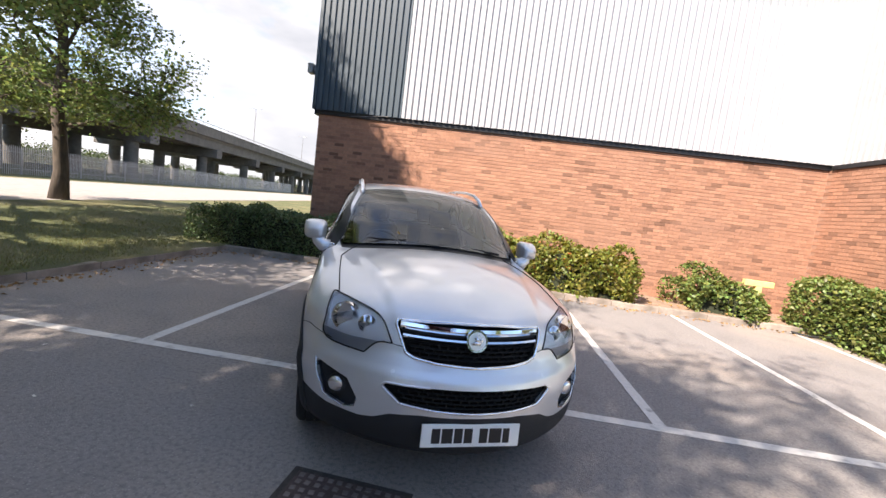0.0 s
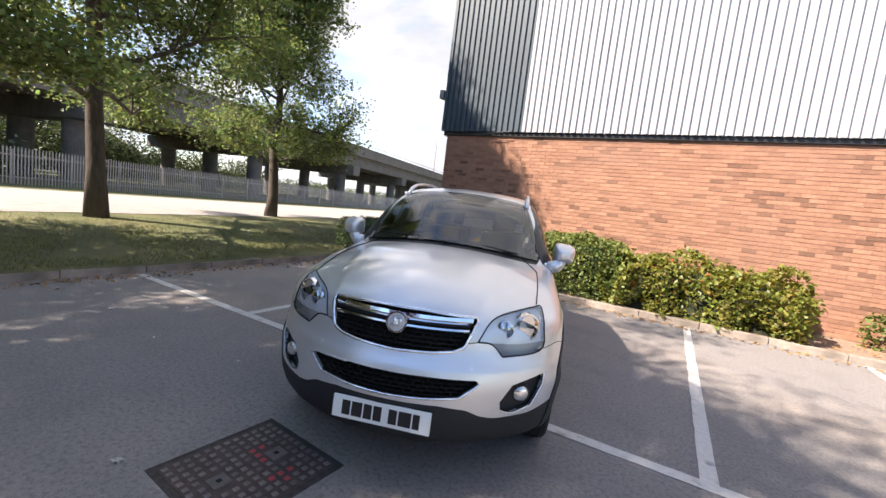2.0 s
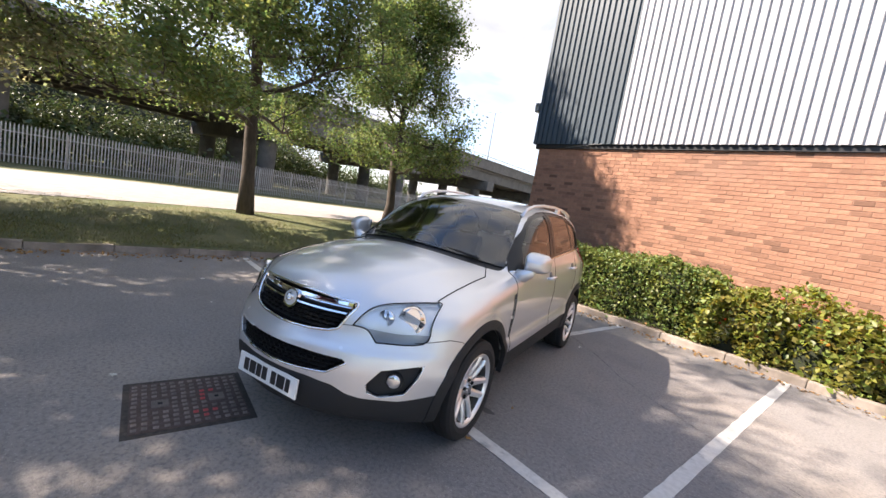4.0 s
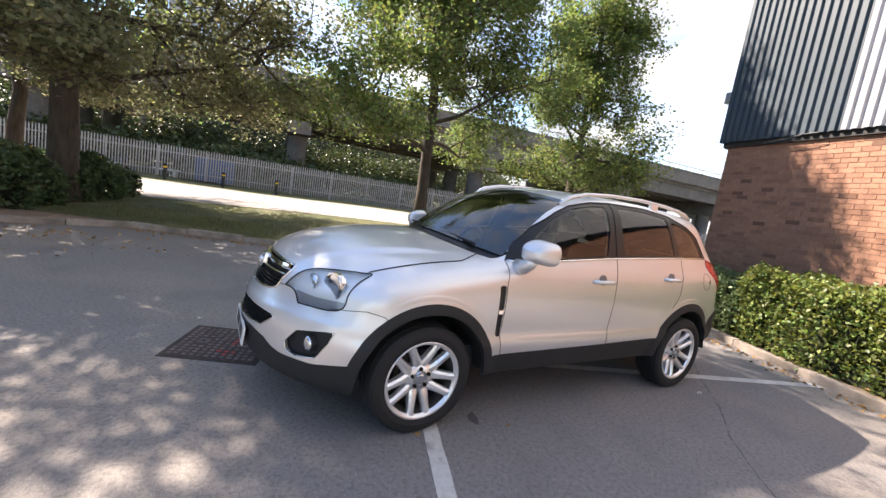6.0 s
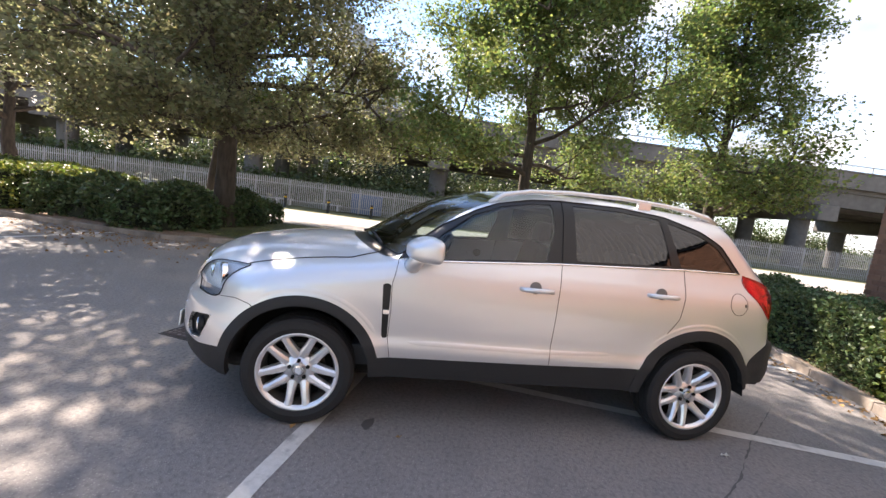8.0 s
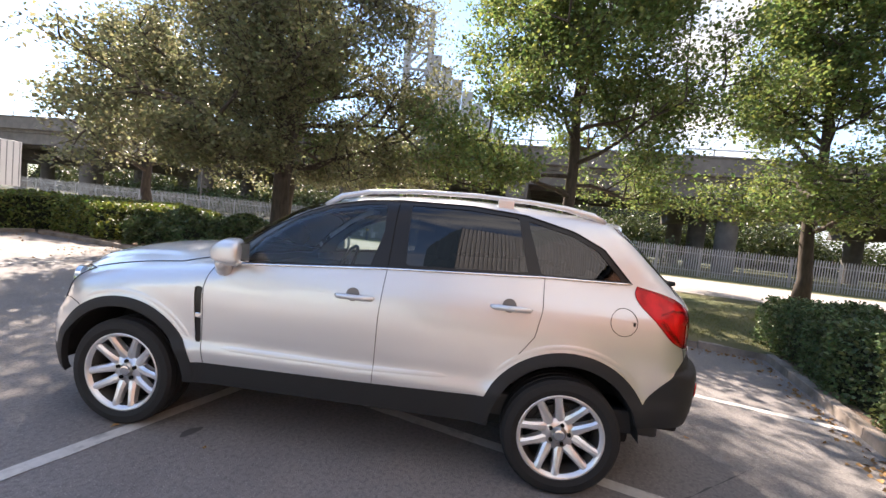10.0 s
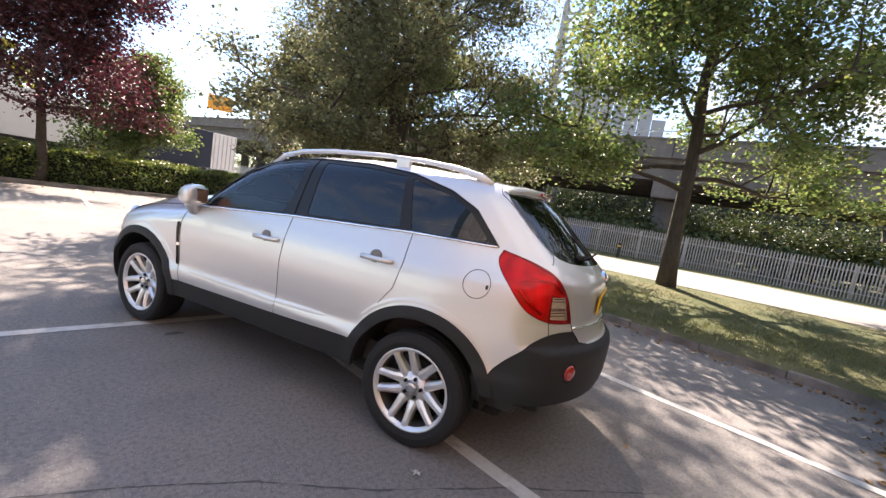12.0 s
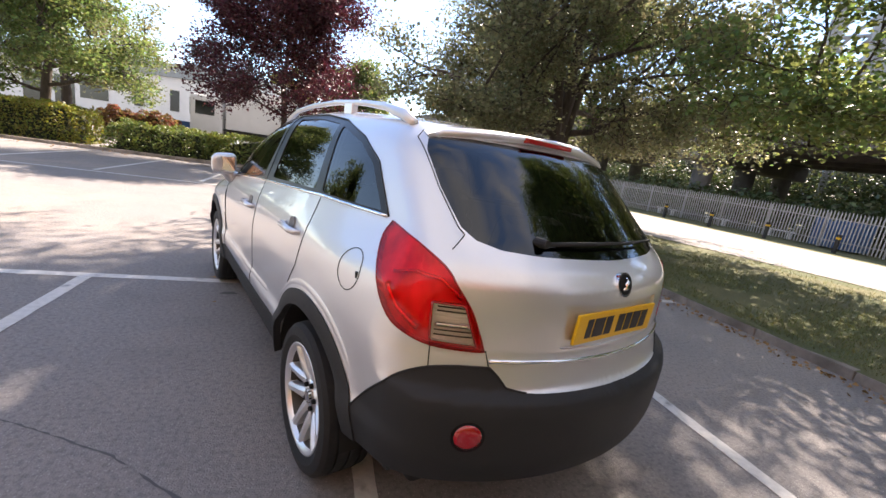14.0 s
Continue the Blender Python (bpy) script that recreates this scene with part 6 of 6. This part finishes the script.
def wheel(name_y, sgn, spin):
    ty = bmesh.new()
    lathe(ty, [(-0.105, 0.245), (-0.118, 0.28), (-0.112, 0.318), (-0.095, 0.335), (-0.06, 0.3395), (-0.058, 0.332), (-0.048, 0.332), (-0.046, 0.34), (-0.004, 0.34), (-0.002, 0.332), (0.008, 0.332), (0.01, 0.34), (0.05, 0.34), (0.052, 0.332), (0.062, 0.332), (0.064, 0.339), (0.095, 0.335), (0.112, 0.318), (0.118, 0.28), (0.105, 0.245)], 64)
    tyre = part("wheel", ty, RUBBER, car, smooth=False, label="five twin-spoke alloy wheel with road tyre")
    tyre.matrix_basis = pose(sgn * 0.76, name_y, WZ, spin, 0, 0 if sgn > 0 else 180)
    rim = bmesh.new()
    # the barrel is coloured dark for the shade behind the spokes
    barrel = bmesh.new()
    lathe(barrel, [(-0.09, 0.235), (-0.05, 0.215), (0.03, 0.205), (0.085, 0.222)], 48)
    part("barrel", barrel, BRAKE_AND_SHADE, tyre, smooth=True)
    lathe(rim, [(0.085, 0.222), (0.102, 0.232), (0.108, 0.242), (0.106, 0.249), (0.094, 0.246)], 64)
    part("rim", rim, ALLOY, tyre, smooth=True)
    hub = bmesh.new()
    tube_bm(hub, [(0.0, 0, 0), (0.05, 0, 0), (0.057, 0, 0), (0.059, 0, 0), (0.052, 0, 0)], [0.096, 0.096, 0.09, 0.046, 0.036], 40)
    part("hub", hub, ALLOY, tyre, smooth=True)
    cap = bmesh.new()
    tube_bm(cap, [(0.066, 0, 0), (0.078, 0, 0), (0.08, 0, 0)], [0.032, 0.031, 0.02], 24)
    part("centre_cap", cap, CHROME, tyre)
    for k in range(5):
        a0 = -math.pi / 2 + k * 2 * math.pi / 5
        for s in (-1, 1):
            bm = bmesh.new()
            inner, outer = a0 + s * 0.44, a0 + s * 0.235
            pa = Vector((0.06, 0.078 * math.cos(inner), 0.078 * math.sin(inner)))
            pb = Vector((0.098, 0.236 * math.cos(outer), 0.236 * math.sin(outer)))
            d = (pb - pa).normalized()
            side = Vector((1, 0, 0)).cross(d).normalized()
            secs = []
            for f, w, h in ((0.0, 0.036, 0.05), (0.3, 0.0295, 0.045), (0.75, 0.0245, 0.04), (1.0, 0.03, 0.035)):
                c = pa.lerp(pb, f) + Vector((0.006 * math.sin(math.pi * f), 0, 0))
                secs.append([bm.verts.new(c + side * w * u + Vector((hh, 0, 0))) for u, hh in ((-1, -h), (-0.85, -0.012), (-0.35, 0.0), (0.35, 0.0), (0.85, -0.012), (1, -h))])
            for p, q in zip(secs, secs[1:]):
                for i in range(5):
                    bm.faces.new((p[i], p[i + 1], q[i + 1], q[i]))
            part("spoke", bm, ALLOY, tyre, smooth=False)
        an = a0 + math.pi / 5
        nut = bmesh.new()
        tube_bm(nut, [(0.05, 0.058 * math.cos(an), 0.058 * math.sin(an)), (0.072, 0.058 * math.cos(an), 0.058 * math.sin(an))], [0.0125, 0.0115], 6)
        part("wheel_nut", nut, MESHBLACK, tyre)
    br = bmesh.new()
    tube_bm(br, [(-0.02, 0, 0), (0.0, 0, 0)], 0.15, 40)
    part("brake_disc", br, BRAKE_AND_SHADE, tyre)
    bk = bmesh.new()
    tube_bm(bk, [(-0.1, 0, 0), (-0.06, 0, 0)], 0.236, 40)
    part("wheel_back", bk, DARK, tyre)


for sgn in (1, -1):
    wheel(0.0, sgn, 3 if sgn > 0 else 20)
    wheel(WB, sgn, -14 if sgn > 0 else 40)

# inside
panel("headliner", ["body", "window_frame"], LINER, car, offset=0.035)
part("dashboard", boxed(-0.68, 0.68, 0.42, 0.92, 0.75, 1.03, 0.07), DASH, car)
part("cabin_floor", boxed(-0.74, 0.74, 0.3, 3.3, 0.36, 0.5, 0.02), DASH, car)
part("load_cover", boxed(-0.68, 0.68, 2.75, 3.3, 0.95, 1.0, 0.02), DASH, car)
sw = bmesh.new()
ringc = Vector((-0.36, 0.98, 1.03))
tilt = Matrix.Rotation(radians(-22), 3, "X")
pts = [ringc + tilt @ Vector((0.185 * math.cos(a), 0, 0.185 * math.sin(a))) for a in (2 * math.pi * k / 32 for k in range(33))]
tube_bm(sw, pts, 0.016, 8)
wheel_in = part("steering_wheel", sw, DASH, car, smooth=True)
part("steering_boss", boxed(-0.43, -0.29, 0.95, 0.99, 0.97, 1.08, 0.02), DASH, wheel_in)
for sx in (-0.36, 0.36):
    for sy in (1.25, 2.15):
        st = part("seat", boxed(sx - 0.25, sx + 0.25, sy, sy + 0.52, 0.5, 0.72, 0.07), FABRIC, car)
        part("seat_back", boxed(-0.24, 0.24, -0.07, 0.07, 0, 0.6, 0.06, pose(sx, sy + 0.5, 0.64, -14, 0, 0)), FABRIC, st)
        part("headrest", boxed(-0.13, 0.13, -0.05, 0.05, 0, 0.19, 0.045, pose(sx, sy + 0.65, 1.24, -10, 0, 0)), FABRIC, st)

# ---- small things on the ground ----
IRON = mat("cast_iron", (0.075, 0.05, 0.042), 0.8, var=0.35, scale=25, bump=0.5, bscale=90)
IRON_STUD = mat("worn_iron", (0.16, 0.125, 0.11), 0.6, var=0.3, scale=30, obj_random=0.3, bump=0.3, bscale=120)
STUD_RED = mat("red_paint_fleck", (0.42, 0.06, 0.06), 0.7, var=0.3, scale=60)
mh = empty("manhole_cover", -0.305, -1.13, 0.0, -4)
tagged(mh, "square studded iron manhole cover with worn red paint flecks", "manhole cover")
part("frame", boxed(-0.33, 0.33, -0.345, 0.345, -0.02, 0.003, 0.002), mat("dirty_rim", (0.055, 0.045, 0.038), 0.95, var=0.4, scale=30, bump=0.5), mh)
part("plate", boxed(-0.295, 0.295, -0.31, 0.31, -0.02, 0.007, 0.002), IRON, mh)
stud = bmesh.new()
box_bm(stud, -0.014, 0.014, -0.014, 0.014, 0, 0.006, 0.002)
me = bpy.data.meshes.new("stud")
stud.to_mesh(me)
stud.free()
me.materials.append(IRON_STUD)
me_red = me.copy()
me_red.materials.clear()
me_red.materials.append(STUD_RED)
rng = random.Random(5)
for i in range(11):
    for j in range(12):
        x, y = -0.26 + i * 0.052, -0.286 + j * 0.052
        if abs(abs(y) - 0.155) < 0.06 and abs(x) < 0.06:
            continue
        red = (i, j) in ((3, 7), (4, 7), (5, 7), (3, 8), (8, 7), (8, 8), (9, 7), (8, 6), (4, 8))
        s = new("stud", me_red if red else me)
        s.parent = mh
        s.matrix_basis = pose(x + rng.uniform(-0.003, 0.003), y + rng.uniform(-0.003, 0.003), 0.006 - rng.uniform(0, 0.003), 0, 0, rng.uniform(-8, 8))
for y in (-0.155, 0.155):
    part("keyhole_pad", boxed(-0.045, 0.045, y - 0.045, y + 0.045, 0.004, 0.0125, 0.003), IRON_STUD, mh)
    part("keyhole", boxed(-0.012, 0.012, y - 0.012, y + 0.012, 0.0126, 0.0136), DARK, mh)

DRY = mat("dry_leaf", (0.3, 0.17, 0.06), 0.8, obj_random=0.35)
PALE = mat("pale_scrap", (0.6, 0.57, 0.5), 0.8, obj_random=0.2)


def fallen_leaf(x, y, size, z, material, seed, label):
    rng = np.random.default_rng(seed)
    n = 11
    pts = []
    for k in range(n):
        a = 2 * math.pi * k / n
        r = size * (0.5 if k % 2 else 0.95) * rng.uniform(0.75, 1.1)
        pts.append((r * math.cos(a), r * math.sin(a) * 0.8, rng.uniform(0.0, size * 0.45)))
    vs = [(0, 0, size * 0.12)] + pts
    me = mesh_from("fallen_leaf", vs, [(0, k + 1, (k + 1) % n + 1) for k in range(n)], material)
    ob = tagged(part("fallen_leaf", me), label, "leaf", "fallen leaves on the asphalt")
    ob.matrix_basis = pose(x, y, z, 0, 0, float(rng.uniform(0, 360)))


for k, (x, y, s, m) in enumerate(((0.69, 0.95, 0.022, DRY), (0.83, 0.31, 0.03, DRY), (-0.82, -1.5, 0.035, PALE), (0.02, 3.12, 0.04, PALE), (-3.45, -0.5, 0.045, PALE), (-1.4, 3.7, 0.03, DRY),
                                  (-0.3, -2.85, 0.03, PALE), (-0.7, -3.0, 0.028, PALE), (-4.8, 3.5, 0.04, PALE), (-3.1, 0.05, 0.025, PALE), (-2.4, -0.6, 0.02, PALE), (-1.5, -0.4, 0.018, PALE))):
    fallen_leaf(x, y, s, 0.004, m, 100 + k, "small dry fallen leaf lying on the asphalt")
lit = np.random.default_rng(9)
cent = []
for k in range(2600):
    e = lit.integers(0, 4)
    if e == 0:
        cent.append((-5.0 + abs(lit.normal(0, 0.16)), lit.uniform(-4.5, 5.0), 0.008))
    elif e == 1:
        cent.append((lit.uniform(-5.0, 7), 5.12 - abs(lit.normal(0, 0.12)), 0.008))
    elif e == 2:
        cent.append((lit.uniform(-5, 7), lit.uniform(5.35, 6.55), 0.12))
    else:
        cent.append((lit.uniform(-9, 14), -12.3 + abs(lit.normal(0, 0.5)), 0.01))
for k in range(900):
    cent.append((-4.3 + abs(lit.normal(0, 0.9)), -6.5 + lit.normal(0, 1.6), 0.008))
tagged(part("leaf_litter", leaf_cloud("leaf_litter", cent, lit.uniform(0.02, 0.06, len(cent)), DRY, lit, flat=0.1)), "brown leaf litter gathered along the kerbs", "leaf litter", kind="stuff")

# tar crack across the bays and dark drips
CRACK = mat("tar_crack", (0.085, 0.08, 0.078), 0.7)
rng = random.Random(3)
pts = [(-1.2, 4.1), (-0.3, 3.45), (0.3, 3.08), (0.7, 2.75), (1.15, 2.5), (1.65, 2.28), (2.6, 1.9), (3.6, 1.5)]
vs, fs = [], []
for (x0, y0), (x1, y1) in zip(pts, pts[1:]):
    for k in range(14):
        f = k / 14
        w = rng.uniform(0.001, 0.004)
        vs += [(x0 + (x1 - x0) * f - w + rng.uniform(-0.012, 0.012), y0 + (y1 - y0) * f - w, 0.002), (x0 + (x1 - x0) * f + w, y0 + (y1 - y0) * f + w + rng.uniform(-0.008, 0.008), 0.002)]
fs = [(2 * i, 2 * i + 1, 2 * i + 3, 2 * i + 2) for i in range(len(vs) // 2 - 1)]
tagged(part("asphalt_crack", mesh_from("asphalt_crack", vs, fs, CRACK)), "thin dark crack running across the asphalt", "crack", kind="structure")
vs = [(0.62 + 0.07 * math.cos(a) * (1 + 0.2 * math.sin(3 * a)), 0.72 + 0.035 * math.sin(a), 0.0025) for a in (2 * math.pi * k / 24 for k in range(24))]
tagged(part("oil_stain", mesh_from("oil_stain", vs, [tuple(range(24))], CRACK)), "small dark oil stain on the asphalt", "stain", kind="structure")

# yellow painted post bracket in the shrubs, cable on the flashing, wall lamp on the corner
YPOST = mat("faded_yellow", (0.62, 0.52, 0.2), 0.6, var=0.15)
yb = empty("yellow_barrier", 6.0, 6.1, 0.05)
tagged(yb, "faded yellow steel barrier post standing among shrubs", "barrier")
part("post", boxed(-0.06, 0.06, -0.06, 0.06, 0, 0.62, 0.01), YPOST, yb)
part("head", boxed(-0.28, 0.28, -0.06, 0.06, 0.62, 0.74, 0.012), YPOST, yb)
hose = tagged(part("hose", tube([(6.0, 5.0, 0.04), (6.2, 4.85, 0.03), (6.45, 4.85, 0.05), (6.6, 5.0, 0.05), (6.7, 5.2, 0.08)], 0.018, 8), RUBBER), "black hose lying at the edge of the hedge", "hose")
cable = tagged(part("cable", tube([(-3.1, 6.5, 3.245), (-2.7, 6.46, 3.27), (-2.4, 6.45, 3.31), (-2.2, 6.47, 3.32)], 0.007, 6), mat("grey_cable", (0.12, 0.12, 0.12), 0.6)), "loose grey cable along the flashing", "cable")
wl_ = empty("wall_lamp", -4.05, 6.7, 4.25)
tagged(wl_, "small grey floodlight on the building corner", "wall lamp")
part("bracket", boxed(-0.12, 0.02, -0.03, 0.03, -0.03, 0.03, 0.005), GALV, wl_)
part("head", boxed(-0.22, -0.1, -0.1, 0.1, -0.1, 0.12, 0.02), GALV, wl_)

# grass blades on the near verge, too many to count
blade = np.random.default_rng(44)
k = 70000
gx, gy = -5.18 - np.abs(blade.normal(0, 2.2, k)), blade.uniform(-5.5, 9.5, k)
tuft = np.array([noise.noise(Vector((x * 0.9, y * 0.9, 7.0))) for x, y in zip(gx, gy)])
keep = (gx > -10.4) & (blade.uniform(-0.55, 0.35, k) < tuft)
gx, gy = gx[keep], gy[keep]
gz = np.array([land_z(x, y) for x, y in zip(gx, gy)])
k = len(gx)
ang, tall = blade.uniform(0, 2 * math.pi, k), blade.uniform(0.02, 0.055, k)
bend = blade.normal(0, 0.022, (k, 2))
root = np.stack([gx, gy, gz], 1)
wide = np.stack([np.cos(ang), np.sin(ang), 0 * ang], 1) * 0.004
tip = root + np.stack([bend[:, 0], bend[:, 1], tall], 1)
gv = np.stack([root - wide, root + wide, tip], 1).reshape(-1, 3)
gm = bpy.data.meshes.new("grass_blades")
gm.vertices.add(3 * k)
gm.vertices.foreach_set("co", gv.ravel())
gm.loops.add(3 * k)
gm.loops.foreach_set("vertex_index", np.arange(3 * k, dtype=np.int32))
gm.polygons.add(k)
gm.polygons.foreach_set("loop_start", np.arange(k, dtype=np.int32) * 3)
gm.polygons.foreach_set("loop_total", np.full(k, 3, np.int32))
gm.materials.append(leaf_mat("grass_blade", (0.12, 0.13, 0.045), hue=0.05, val=0.45, through=0.3))
gm.update(calc_edges=True)
tagged(part("grass_blades", gm), "short dry mown grass on the verge", "grass", kind="stuff")

# ---- bricks of the warehouse wall ----
BL, BH, BJ = 0.215, 0.065, 0.0098
brick_bm = boxed(-BL / 2, BL / 2, -0.012, 0.05, -BH / 2, BH / 2, 0.0035)
brick_me = bpy.data.meshes.new("brick")
brick_bm.to_mesh(brick_me)
brick_bm.free()
brick_me.materials.append(BRICK)
bvs = np.array([v.co for v in brick_me.vertices])
bfs = [tuple(p.vertices) for p in brick_me.polygons]
rng = random.Random(8)
courses = int(BRICK_TOP / (BH + BJ))
rest_v, rest_f, singles = [], [], 0
flat_v = np.array([(-BL / 2, -0.012, -BH / 2), (BL / 2, -0.012, -BH / 2), (BL / 2, -0.012, BH / 2), (-BL / 2, -0.012, BH / 2), (-BL / 2, 0.03, -BH / 2), (BL / 2, 0.03, -BH / 2), (BL / 2, 0.03, BH / 2), (-BL / 2, 0.03, BH / 2)])
flat_f = [(0, 1, 2, 3), (0, 4, 5, 1), (1, 5, 6, 2), (2, 6, 7, 3), (3, 7, 4, 0)]
for c in range(courses):
    z = (c + 0.5) * (BH + BJ) + 0.012
    off = (c % 2) * (BL + BJ) / 2
    n = int((WALL_X1 - WALL_X0) / (BL + BJ)) + 1
    for i in range(-1, n + 1):
        x0, x1 = WALL_X0 + off + i * (BL + BJ), WALL_X0 + off + i * (BL + BJ) + BL
        x0, x1 = max(x0, WALL_X0), min(x1, WALL_X1)
        if x1 - x0 < 0.03:
            continue
        xc, proud = (x0 + x1) / 2, rng.uniform(-0.002, 0.002)
        tilt = rng.uniform(-0.25, 0.25)
        if 15 <= c < 36 and -0.9 < xc < 2.35 and x1 - x0 > 0.2 and singles < 300:
            b = new("brick", brick_me)
            b.parent = wall_north
            b.matrix_basis = pose(xc, WALL_Y + proud, z, 0, tilt, 0)
            singles += 1
        else:
            k = len(rest_v)
            v = flat_v * ((x1 - x0) / BL, 1, 1) + (xc, WALL_Y + proud, z)
            rest_v += [tuple(p) for p in v]
            rest_f += [tuple(k + q for q in f) for f in flat_f]
    for i in range(11):
        y1 = WALL_Y - 0.01 - (i * (BL + BJ) + off)
        y0 = max(y1 - BL, 4.2)
        if y1 - y0 < 0.03 or c > courses:
            continue
        k = len(rest_v)
        v = flat_v * ((y1 - y0) / BL, 1, 1)
        rest_v += [(WALL_X1 + p[1] + 0.0, (y0 + y1) / 2 + p[0], z + p[2]) for p in v]
        rest_f += [tuple(k + q for q in f) for f in flat_f]
tagged(part("brick_run", mesh_from("brick_run", rest_v, rest_f, BRICK_ISL), None, wall_north), kind="stuff")
